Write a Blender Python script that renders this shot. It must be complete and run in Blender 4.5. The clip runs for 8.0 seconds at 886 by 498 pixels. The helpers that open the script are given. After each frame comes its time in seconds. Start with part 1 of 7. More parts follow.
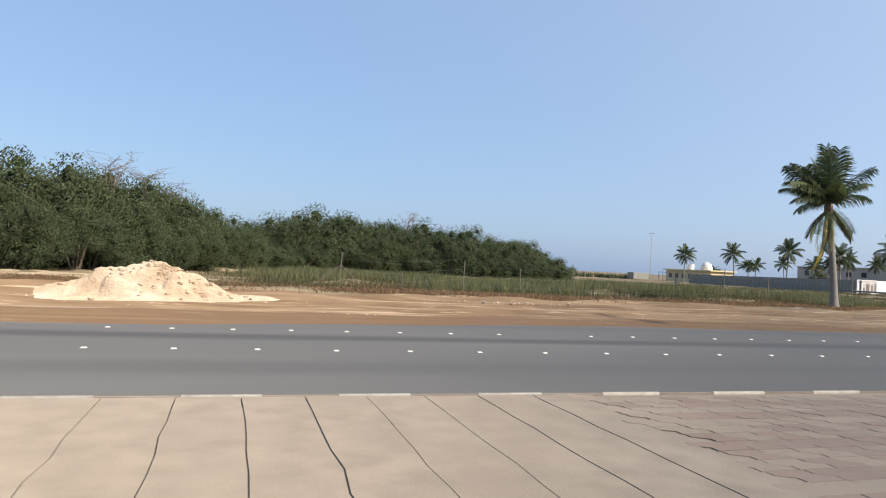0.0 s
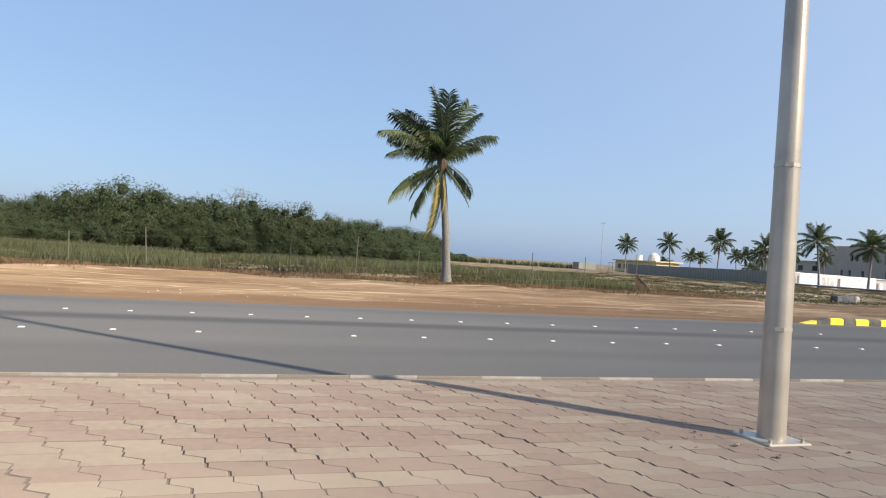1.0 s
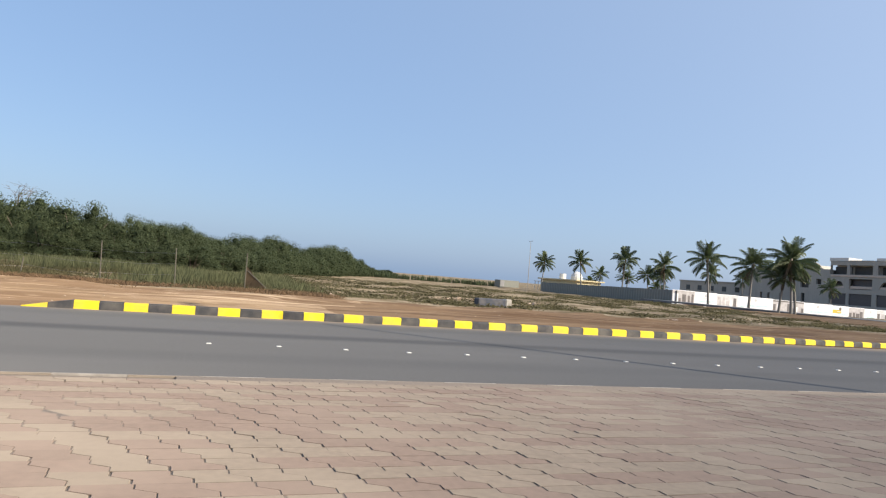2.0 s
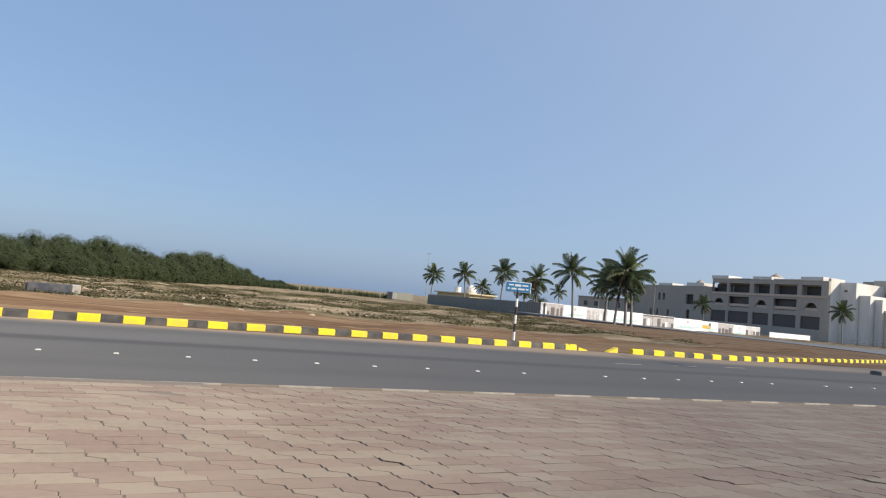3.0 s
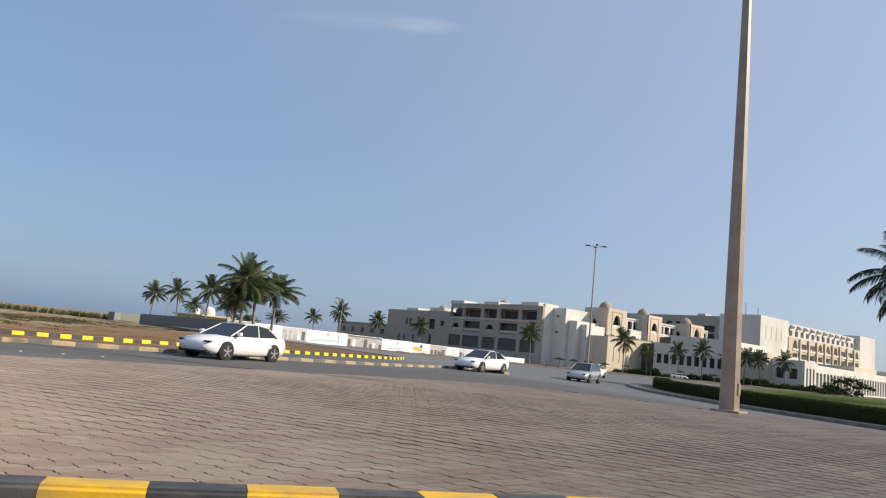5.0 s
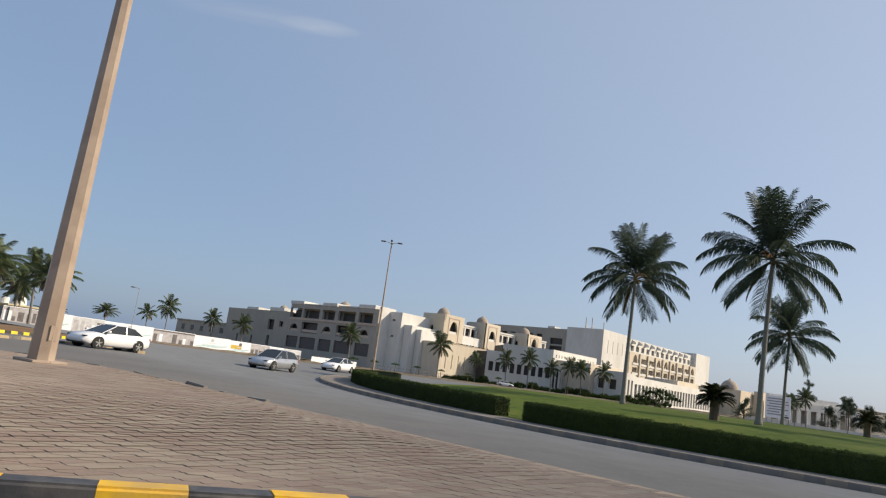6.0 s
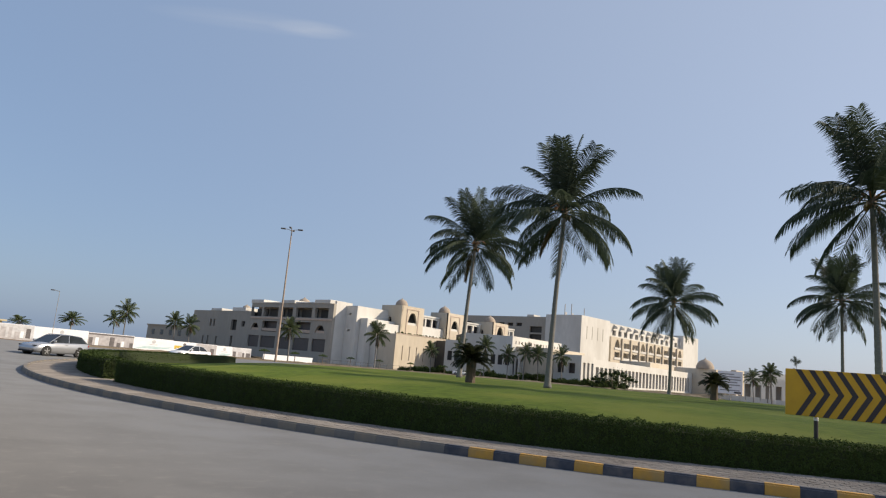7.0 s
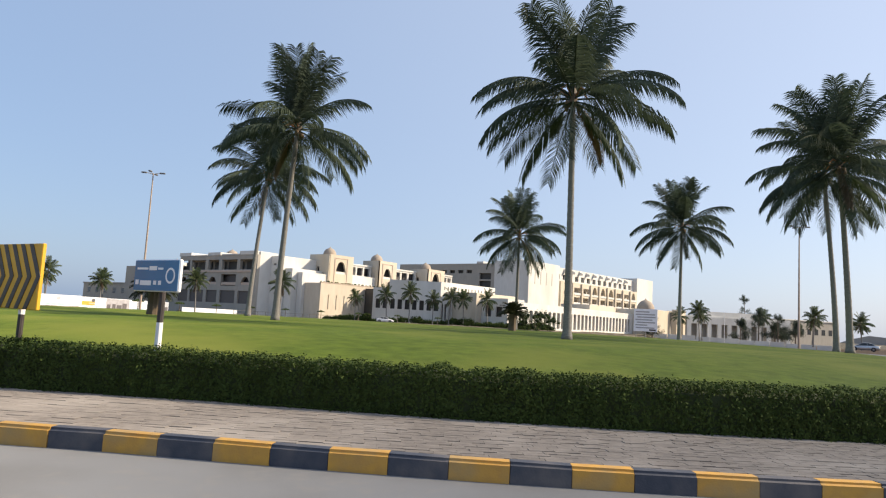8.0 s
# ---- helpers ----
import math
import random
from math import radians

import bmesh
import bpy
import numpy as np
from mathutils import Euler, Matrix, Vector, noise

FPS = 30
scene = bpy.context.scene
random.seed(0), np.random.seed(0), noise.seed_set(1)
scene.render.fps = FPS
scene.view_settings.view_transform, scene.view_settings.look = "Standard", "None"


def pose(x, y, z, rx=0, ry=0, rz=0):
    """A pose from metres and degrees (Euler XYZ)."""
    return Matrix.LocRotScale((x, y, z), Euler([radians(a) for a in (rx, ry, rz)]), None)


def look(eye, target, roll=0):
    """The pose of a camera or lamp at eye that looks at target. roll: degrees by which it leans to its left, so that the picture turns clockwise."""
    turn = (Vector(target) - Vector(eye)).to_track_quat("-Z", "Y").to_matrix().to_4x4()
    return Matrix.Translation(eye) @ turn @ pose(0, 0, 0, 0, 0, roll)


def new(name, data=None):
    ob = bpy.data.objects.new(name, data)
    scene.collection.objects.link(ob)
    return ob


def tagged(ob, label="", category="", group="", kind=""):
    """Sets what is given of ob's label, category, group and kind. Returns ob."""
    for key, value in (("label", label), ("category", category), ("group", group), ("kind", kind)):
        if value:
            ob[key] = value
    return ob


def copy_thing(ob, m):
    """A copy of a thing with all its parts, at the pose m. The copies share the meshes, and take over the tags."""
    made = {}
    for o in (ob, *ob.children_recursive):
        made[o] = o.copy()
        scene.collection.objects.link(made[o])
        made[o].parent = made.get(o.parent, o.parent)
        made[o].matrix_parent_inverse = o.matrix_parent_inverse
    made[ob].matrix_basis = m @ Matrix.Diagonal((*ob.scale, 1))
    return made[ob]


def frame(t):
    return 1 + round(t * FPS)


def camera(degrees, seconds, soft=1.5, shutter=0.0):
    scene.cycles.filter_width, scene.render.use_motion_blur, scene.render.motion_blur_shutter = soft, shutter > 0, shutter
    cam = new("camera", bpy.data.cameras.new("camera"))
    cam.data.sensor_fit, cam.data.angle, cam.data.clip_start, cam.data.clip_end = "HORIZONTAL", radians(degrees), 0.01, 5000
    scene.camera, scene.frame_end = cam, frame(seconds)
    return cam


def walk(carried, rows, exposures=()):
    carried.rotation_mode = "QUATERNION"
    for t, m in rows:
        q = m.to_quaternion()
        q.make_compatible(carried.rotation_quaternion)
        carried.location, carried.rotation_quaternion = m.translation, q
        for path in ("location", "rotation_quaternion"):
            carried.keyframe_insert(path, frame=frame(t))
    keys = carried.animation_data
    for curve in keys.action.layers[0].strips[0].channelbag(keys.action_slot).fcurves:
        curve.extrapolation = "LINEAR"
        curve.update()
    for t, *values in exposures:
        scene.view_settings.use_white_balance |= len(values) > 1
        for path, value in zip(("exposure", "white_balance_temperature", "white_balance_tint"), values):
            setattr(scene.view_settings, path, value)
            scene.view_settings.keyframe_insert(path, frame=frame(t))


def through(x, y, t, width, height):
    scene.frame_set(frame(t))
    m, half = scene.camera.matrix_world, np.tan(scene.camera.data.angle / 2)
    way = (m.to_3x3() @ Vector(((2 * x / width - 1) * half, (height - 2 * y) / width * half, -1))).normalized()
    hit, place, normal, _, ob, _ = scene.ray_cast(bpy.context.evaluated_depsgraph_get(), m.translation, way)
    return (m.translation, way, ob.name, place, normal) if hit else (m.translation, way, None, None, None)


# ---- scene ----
cam = camera(65.44, 8.0, soft=1.2)
ROWS = [
    (0.0, look((0.000, -0.000, 1.356), (5.808, 19.133, 1.775), 2.899)),
    (0.2, look((4.378, -0.201, 1.345), (10.130, 18.951, 1.685), 2.310)),
    (0.5, look((10.723, -0.404, 1.346), (16.421, 18.767, 1.439), 1.766)),
    (0.8, look((16.929, -0.265, 1.337), (22.727, 18.876, 1.382), 2.875)),
    (1.0, look((20.784, -0.275, 1.328), (26.760, 18.811, 1.481), 3.685)),
    (1.2, look((24.781, -0.515, 1.339), (30.890, 18.527, 1.627), 4.039)),
    (1.5, look((30.615, -0.977, 1.346), (36.914, 17.998, 1.843), 4.178)),
    (2.8, look((53.536, -1.908, 1.363), (61.535, 16.380, 2.612), 5.471)),
    (3.0, look((56.411, -2.315, 1.372), (64.845, 15.765, 2.774), 5.520)),
    (3.5, look((63.497, -3.849, 1.366), (72.966, 13.677, 3.145), 5.317)),
    (4.0, look((70.619, -6.017, 1.332), (81.025, 10.930, 3.453), 5.541)),
    (4.2, look((73.910, -7.403, 1.337), (84.647, 9.320, 3.579), 5.729)),
    (5.3, look((89.627, -13.819, 1.322), (102.767, 0.954, 4.341), 6.223)),
    (5.5, look((92.573, -15.207, 1.359), (106.194, -0.903, 4.504), 6.594)),
    (6.0, look((99.373, -19.113, 1.359), (114.017, -5.939, 4.821), 7.794)),
    (6.5, look((105.270, -24.175, 1.336), (119.915, -11.019, 4.867), 6.334)),
    (7.0, look((112.139, -28.939, 1.408), (126.674, -15.617, 4.764), 5.114)),
    (7.5, look((118.756, -33.562, 1.348), (133.647, -20.501, 4.119), 4.082)),
    (8.0, look((125.292, -38.108, 1.256), (140.415, -25.179, 3.283), 3.233)),
]
walk(cam, ROWS, exposures=[(0.0, 0.5, 6780, 10), (1.5, 0.49, 6780, 10), (3.0, 0.22, 6720, 10), (4.0, 0.14, 6720, 10), (5.5, 0.1, 7000, 10), (6.5, 0.06, 7080, 11), (7.3, 0.15, 7150, 12), (8.0, 0.5, 7200, 12)])

# ---- daylight ----
SUN_AZ = math.atan2(-0.71, 0.7)          # where the sun stands, seen in plan
SUN_EL = radians(32)
SUN_DIR = Vector((math.cos(SUN_EL) * math.cos(SUN_AZ), math.cos(SUN_EL) * math.sin(SUN_AZ), math.sin(SUN_EL)))
world = bpy.data.worlds.new("world")
scene.world = world
world.use_nodes = True
wn = world.node_tree.nodes
sky = wn.new("ShaderNodeTexSky")
sky.sky_type, sky.sun_disc = "NISHITA", False
sky.sun_elevation, sky.sun_rotation = SUN_EL, math.pi / 2 - SUN_AZ
sky.altitude, sky.air_density, sky.dust_density, sky.ozone_density = 0, 1.0, 1.7, 3.0
wn["Background"].inputs["Strength"].default_value = 0.15
haze = wn.new("ShaderNodeMix")          # coastal haze over the clear sky, whiter towards the sun
haze.data_type = "RGBA"
haze.inputs["Factor"].default_value = 0.68
glare = wn.new("ShaderNodeMix")
glare.data_type = "RGBA"
glare.inputs["A"].default_value = (1.4, 2.22, 3.74, 1)
glare.inputs["B"].default_value = (2.95, 3.62, 4.9, 1)
way = wn.new("ShaderNodeTexCoord")
toward = wn.new("ShaderNodeVectorMath")
toward.operation = "DOT_PRODUCT"
toward.inputs[1].default_value = SUN_DIR
ease = wn.new("ShaderNodeMapRange")
ease.interpolation_type = "SMOOTHSTEP"
ease.inputs["From Min"].default_value, ease.inputs["From Max"].default_value = -0.6, 1.0
wl_ = world.node_tree.links
wl_.new(way.outputs["Generated"], toward.inputs[0])
wl_.new(toward.outputs["Value"], ease.inputs["Value"])
wl_.new(ease.outputs[0], glare.inputs["Factor"])
wl_.new(glare.outputs["Result"], haze.inputs["B"])
wl_.new(sky.outputs["Color"], haze.inputs["A"])
wl_.new(haze.outputs["Result"], wn["Background"].inputs["Color"])
sun = new("sun", bpy.data.lights.new("sun", "SUN"))
sun.data.energy, sun.data.angle, sun.data.color = 5.0, radians(1.0), (1.0, 0.9, 0.745)
sun.matrix_world = look(SUN_DIR * 300, (0, 0, 0))
scene.view_settings.exposure = 0.0

# ---- materials ----
def mat(name, a, b=None, scale=4.0, rough=0.8, bump=0.2, bscale=None, metal=0.0, c=None, cscale=0.35, spread=0.0, stretch=(1, 1, 1), bdist=0.01, where="Object", detail=6.0):
    """A procedural surface: two colours mixed by fine noise, a third by broad stains, relief, and a shift from piece to piece."""
    m = bpy.data.materials.new(name)
    m.use_nodes = True
    nt = m.node_tree
    n, l = nt.nodes, nt.links
    bsdf = n["Principled BSDF"]
    bsdf.inputs["Roughness"].default_value = rough
    bsdf.inputs["Metallic"].default_value = metal
    b = b or tuple(x * 0.75 for x in a)
    if where == "World":
        src = n.new("ShaderNodeNewGeometry").outputs["Position"]
    else:
        src = n.new("ShaderNodeTexCoord").outputs["Object"]
    mp = n.new("ShaderNodeMapping")
    mp.inputs["Scale"].default_value = stretch
    l.new(src, mp.inputs["Vector"])
    fine = n.new("ShaderNodeTexNoise")
    fine.inputs["Scale"].default_value, fine.inputs["Detail"].default_value = scale, detail
    l.new(mp.outputs[0], fine.inputs["Vector"])
    ramp = n.new("ShaderNodeValToRGB")
    ramp.color_ramp.elements[0].position, ramp.color_ramp.elements[1].position = 0.32, 0.68
    ramp.color_ramp.elements[0].color, ramp.color_ramp.elements[1].color = (*b, 1), (*a, 1)
    l.new(fine.outputs["Fac"], ramp.inputs["Fac"])
    col = ramp.outputs["Color"]
    if c:
        broad = n.new("ShaderNodeTexNoise")
        broad.inputs["Scale"].default_value, broad.inputs["Detail"].default_value = cscale, 4
        l.new(mp.outputs[0], broad.inputs["Vector"])
        r2 = n.new("ShaderNodeValToRGB")
        r2.color_ramp.elements[0].position, r2.color_ramp.elements[1].position = 0.45, 0.7
        l.new(broad.outputs["Fac"], r2.inputs["Fac"])
        mix = n.new("ShaderNodeMix")
        mix.data_type = "RGBA"
        l.new(r2.outputs["Color"], mix.inputs["Factor"])
        l.new(col, mix.inputs["A"])
        mix.inputs["B"].default_value = (*c, 1)
        col = mix.outputs["Result"]
    if spread:
        info = n.new("ShaderNodeObjectInfo")
        isl = n.new("ShaderNodeNewGeometry")
        add = n.new("ShaderNodeMath")
        add.operation = "ADD"
        l.new(info.outputs["Random"], add.inputs[0])
        l.new(isl.outputs["Random Per Island"], add.inputs[1])
        mr = n.new("ShaderNodeMapRange")
        mr.inputs["From Max"].default_value = 2.0
        mr.inputs["To Min"].default_value, mr.inputs["To Max"].default_value = 1 - spread, 1 + spread
        l.new(add.outputs[0], mr.inputs["Value"])
        hsv = n.new("ShaderNodeHueSaturation")
        l.new(mr.outputs[0], hsv.inputs["Value"])
        l.new(col, hsv.inputs["Color"])
        col = hsv.outputs["Color"]
    l.new(col, bsdf.inputs["Base Color"])
    if bump:
        bn = n.new("ShaderNodeTexNoise")
        bn.inputs["Scale"].default_value, bn.inputs["Detail"].default_value = bscale or scale * 3, 5
        l.new(mp.outputs[0], bn.inputs["Vector"])
        bp = n.new("ShaderNodeBump")
        bp.inputs["Strength"].default_value, bp.inputs["Distance"].default_value = bump, bdist
        l.new(bn.outputs["Fac"], bp.inputs["Height"])
        l.new(bp.outputs[0], bsdf.inputs["Normal"])
    return m


def leafy(name, a, b, spread=0.35, rough=0.55, through=0.25):
    """Leaf surface: some light passes through."""
    m = mat(name, a, b, scale=3.0, rough=rough, bump=0, spread=spread, where="World")
    n, l = m.node_tree.nodes, m.node_tree.links
    tr = n.new("ShaderNodeBsdfTranslucent")
    l.new(n["Principled BSDF"].inputs["Base Color"].links[0].from_socket, tr.inputs["Color"])
    mx = n.new("ShaderNodeMixShader")
    mx.inputs[0].default_value = through
    l.new(n["Principled BSDF"].outputs[0], mx.inputs[1])
    l.new(tr.outputs[0], mx.inputs[2])
    l.new(mx.outputs[0], n["Material Output"].inputs["Surface"])
    return m


M_ASPHALT = mat("asphalt", (0.0972, 0.0944, 0.0917), (0.0743, 0.0727, 0.0721), scale=90, rough=0.85, bump=0.5, bscale=160, bdist=0.004, c=(0.111, 0.108, 0.105), cscale=0.25, stretch=(0.25, 1, 1), where="World")
M_SAND = mat("sand", (0.238, 0.157, 0.095), (0.143, 0.0915, 0.0539), scale=0.9, rough=0.95, bump=1.0, bscale=9, bdist=0.07, c=(0.309, 0.222, 0.141), cscale=0.22, stretch=(0.35, 1, 1), where="World")
M_SOIL = mat("brown_soil", (0.174, 0.109, 0.0635), (0.113, 0.0679, 0.0391), scale=1.1, rough=0.95, bump=1.0, bscale=6, bdist=0.08, c=(0.235, 0.161, 0.1), cscale=0.25, stretch=(0.2, 1, 1), where="World")
M_VERGE = mat("verge_paving", (0.25, 0.219, 0.19), (0.179, 0.156, 0.138), scale=9, rough=0.95, bump=0.5, bscale=16, bdist=0.015, spread=0.14, c=(0.308, 0.274, 0.241), cscale=0.8, where="World")
M_SCRUB = mat("scrub_soil", (0.175, 0.133, 0.083), (0.105, 0.084, 0.05), scale=0.55, rough=0.95, bump=0.9, bscale=4, bdist=0.1, c=(0.34, 0.272, 0.19), cscale=0.35, stretch=(0.4, 1, 1), where="World")
M_PAVER = mat("paver", (0.249, 0.205, 0.164), (0.212, 0.174, 0.14), scale=14, rough=0.9, bump=0.35, bscale=70, bdist=0.004, c=(0.274, 0.228, 0.183), cscale=0.5, spread=0.08, where="World")
M_PAVER_RED = mat("paver_red", (0.225, 0.17, 0.14), (0.193, 0.146, 0.121), scale=14, rough=0.9, bump=0.35, bscale=70, bdist=0.004, c=(0.249, 0.195, 0.16), cscale=0.5, spread=0.08, where="World")
M_JOINT = mat("joint_sand", (0.24, 0.195, 0.155), (0.18, 0.145, 0.115), scale=30, rough=0.95, bump=0.1, where="World")
M_CONC = mat("concrete", (0.276, 0.232, 0.187), (0.216, 0.181, 0.147), scale=3, rough=0.9, bump=0.4, bscale=50, c=(0.23, 0.193, 0.158), cscale=0.9, where="World")
M_YEL = mat("kerb_yellow", (0.86, 0.66, 0.02), (0.78, 0.57, 0.02), scale=9, rough=0.6, bump=0.25, bscale=50, c=(0.68, 0.5, 0.06), cscale=2.5, where="World")
M_BLK = mat("kerb_black", (0.035, 0.035, 0.04), (0.06, 0.058, 0.058), scale=9, rough=0.6, bump=0.25, bscale=50, c=(0.11, 0.1, 0.09), cscale=2.5, where="World")
M_YELM = mat("kerb_amber", (0.8, 0.47, 0.02), (0.7, 0.39, 0.02), scale=7, rough=0.6, bump=0.3, bscale=40, c=(0.52, 0.32, 0.07), cscale=2.2, where="World")
M_YEL2 = mat("kerb_ochre", (0.54, 0.29, 0.05), (0.45, 0.24, 0.055), scale=9, rough=0.7, bump=0.25, bscale=50, c=(0.36, 0.24, 0.1), cscale=2.5, where="World")
M_BLK2 = mat("kerb_slate", (0.034, 0.042, 0.062), (0.052, 0.058, 0.076), scale=9, rough=0.7, bump=0.25, bscale=50, c=(0.12, 0.11, 0.11), cscale=2.5, where="World")
M_YEL3 = mat("kerb_dull_ochre", (0.24, 0.2, 0.15), (0.2, 0.175, 0.145), scale=6, rough=0.8, bump=0.25, bscale=50, c=(0.2, 0.175, 0.15), cscale=2.0, where="World")
M_SPLIT = mat("kerb_tan", (0.46, 0.35, 0.2), (0.36, 0.28, 0.18), scale=6, rough=0.8, bump=0.25, bscale=50, c=(0.3, 0.25, 0.19), cscale=2.0, where="World")
M_BLK4 = mat("kerb_dull_grey", (0.145, 0.135, 0.125), (0.17, 0.155, 0.14), scale=6, rough=0.8, bump=0.25, bscale=50, c=(0.19, 0.175, 0.155), cscale=2.0, where="World")
M_BLK3 = mat("kerb_dusty_slate", (0.1, 0.1, 0.105), (0.15, 0.14, 0.13), scale=6, rough=0.8, bump=0.25, bscale=50, c=(0.19, 0.175, 0.155), cscale=2.0, where="World")
M_EDGEW = mat("edging_white", (0.4, 0.375, 0.34), (0.27, 0.25, 0.22), scale=7, rough=0.85, bump=0.25, where="World")
M_EDGEP = mat("edging_pale", (0.33, 0.3, 0.265), (0.24, 0.215, 0.19), scale=7, rough=0.85, bump=0.25, where="World")
M_LAWN = mat("lawn_soil", (0.12, 0.168, 0.021), (0.07, 0.106, 0.013), scale=2.2, rough=0.9, bump=0.5, bscale=60, bdist=0.03, c=(0.16, 0.185, 0.032), cscale=0.22, where="World")
M_GRASS = leafy("lawn_blades", (0.118, 0.162, 0.02), (0.09, 0.132, 0.015), spread=0.08, rough=0.9)
M_HEDGE = leafy("hedge_leaves", (0.05, 0.076, 0.02), (0.036, 0.056, 0.015), spread=0.15, rough=0.9, through=0.06)
M_SAGO = leafy("sago_leaves", (0.045, 0.055, 0.022), (0.03, 0.034, 0.014), spread=0.3, rough=0.6)
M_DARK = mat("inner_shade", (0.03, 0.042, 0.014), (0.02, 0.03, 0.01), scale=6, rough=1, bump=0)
M_BUSH = leafy("bush_leaves", (0.105, 0.126, 0.066), (0.06, 0.08, 0.042), spread=0.34, rough=0.85, through=0.35)
# shrub cores, coloured near black for the deep shade between the leaves
M_BUSHIN = mat("inner_leaves_shade", (0.03, 0.042, 0.02), (0.02, 0.028, 0.014), scale=5, rough=0.95, bump=1.0, bscale=9, bdist=0.12)
M_REED = leafy("tall_grass", (0.16, 0.166, 0.088), (0.12, 0.128, 0.066), spread=0.12, rough=0.9, through=0.45)
M_DRY = leafy("dry_grass", (0.26, 0.17, 0.1), (0.19, 0.125, 0.075), spread=0.2, rough=0.9, through=0.4)
M_SHRUB = leafy("shrub_leaves", (0.13, 0.116, 0.062), (0.085, 0.08, 0.042), spread=0.4, rough=0.85)
M_FROND = leafy("frond_green", (0.072, 0.096, 0.064), (0.044, 0.06, 0.042), spread=0.3, rough=0.62)
M_FRONDL = leafy("frond_bright", (0.095, 0.125, 0.05), (0.055, 0.078, 0.034), spread=0.35, rough=0.62)
M_FRONDY = leafy("frond_yellow", (0.35, 0.25, 0.04), (0.2, 0.18, 0.03), spread=0.2)
M_FRONDB = leafy("frond_brown", (0.12, 0.08, 0.045), (0.08, 0.055, 0.03), spread=0.2, through=0.1)
M_TRUNK = mat("palm_bark", (0.235, 0.225, 0.21), (0.15, 0.143, 0.132), scale=7, rough=0.95, bump=0.8, bscale=20, bdist=0.03, stretch=(1, 1, 4))
M_STALK = mat("flower_stalk", (0.3, 0.13, 0.04), (0.2, 0.09, 0.035), scale=8, rough=0.8)
M_NUT = mat("coconut_husk", (0.16, 0.1, 0.04), (0.1, 0.06, 0.03), scale=8, rough=0.7)
M_TWIG = mat("dead_twig", (0.2, 0.16, 0.12), (0.13, 0.1, 0.08), scale=10, rough=0.95)
M_MAST = mat("mast_paint", (0.34, 0.255, 0.19), (0.28, 0.21, 0.16), scale=3, rough=0.5, bump=0.15, bscale=40, c=(0.4, 0.31, 0.24), cscale=1.1)
M_STEEL = mat("pole_paint", (0.45, 0.41, 0.355), (0.39, 0.355, 0.305), scale=3, rough=0.36, metal=0.4, bump=0.15, bscale=40, c=(0.3, 0.272, 0.235), cscale=1.1)
M_GALV = mat("galvanised", (0.36, 0.36, 0.36), (0.28, 0.28, 0.29), scale=12, rough=0.5, metal=0.6)
M_HEAD = mat("lamp_housing", (0.15, 0.15, 0.155), (0.1, 0.1, 0.105), scale=6, rough=0.5)
M_POST = mat("post_paint", (0.1, 0.1, 0.085), (0.16, 0.13, 0.1), scale=12, rough=0.75)
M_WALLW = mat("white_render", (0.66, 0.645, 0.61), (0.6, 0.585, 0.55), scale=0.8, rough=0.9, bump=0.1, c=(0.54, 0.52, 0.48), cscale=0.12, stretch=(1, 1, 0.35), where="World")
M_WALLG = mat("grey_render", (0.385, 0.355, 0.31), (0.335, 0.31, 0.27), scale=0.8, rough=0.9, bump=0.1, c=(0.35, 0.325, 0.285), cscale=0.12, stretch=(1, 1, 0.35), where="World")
M_WALLS = mat("sand_render", (0.59, 0.52, 0.42), (0.52, 0.455, 0.365), scale=0.8, rough=0.9, bump=0.1, c=(0.5, 0.42, 0.31), cscale=0.12, stretch=(1, 1, 0.35), where="World")
M_PINK = mat("pink_render", (0.54, 0.43, 0.35), (0.47, 0.37, 0.3), scale=0.8, rough=0.9, bump=0.1, where="World")
M_DOME = mat("dome_stone", (0.36, 0.3, 0.24), (0.3, 0.245, 0.195), scale=2, rough=0.85)
# near black in place of the shade inside the hotel's openings
M_VOID = mat("recess_shade", (0.06, 0.056, 0.05), (0.04, 0.038, 0.036), scale=0.6, rough=0.6, bump=0, where="World")
# brown of the screens; on recess and colonnade backs it paints in shade
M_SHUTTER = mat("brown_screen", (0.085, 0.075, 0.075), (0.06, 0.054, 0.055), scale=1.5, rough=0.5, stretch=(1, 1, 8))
M_GLASSD = mat("dark_pane", (0.03, 0.035, 0.04), (0.02, 0.024, 0.028), scale=0.5, rough=0.12, bump=0)
M_FENCE = mat("dark_sheet", (0.2, 0.205, 0.18), (0.16, 0.165, 0.147), scale=1.5, rough=0.6, bump=0.2, stretch=(8, 8, 0.5), where="World")
M_BANNER = mat("banner_white", (0.84, 0.85, 0.88), (0.77, 0.78, 0.81), scale=1.2, rough=0.7, bump=0.1, where="World")
M_SIGNB = mat("sign_blue", (0.014, 0.15, 0.32), (0.013, 0.13, 0.28), scale=3, rough=0.4, bump=0)
M_STUD = mat("stud_white", (0.6, 0.59, 0.55), (0.5, 0.49, 0.46), scale=20, rough=0.6, bump=0)
M_SIGNL = mat("sign_light_blue", (0.035, 0.22, 0.44), (0.03, 0.19, 0.4), scale=3, rough=0.4, bump=0)
M_SIGNW = mat("sign_white", (0.8, 0.8, 0.8), (0.74, 0.74, 0.74), scale=6, rough=0.5, bump=0)
M_SIGNY = mat("sign_yellow", (0.68, 0.37, 0.012), (0.6, 0.32, 0.012), scale=3, rough=0.5, bump=0)
M_SIGNK = mat("sign_black", (0.03, 0.022, 0.02), (0.045, 0.035, 0.03), scale=5, rough=0.5, bump=0)
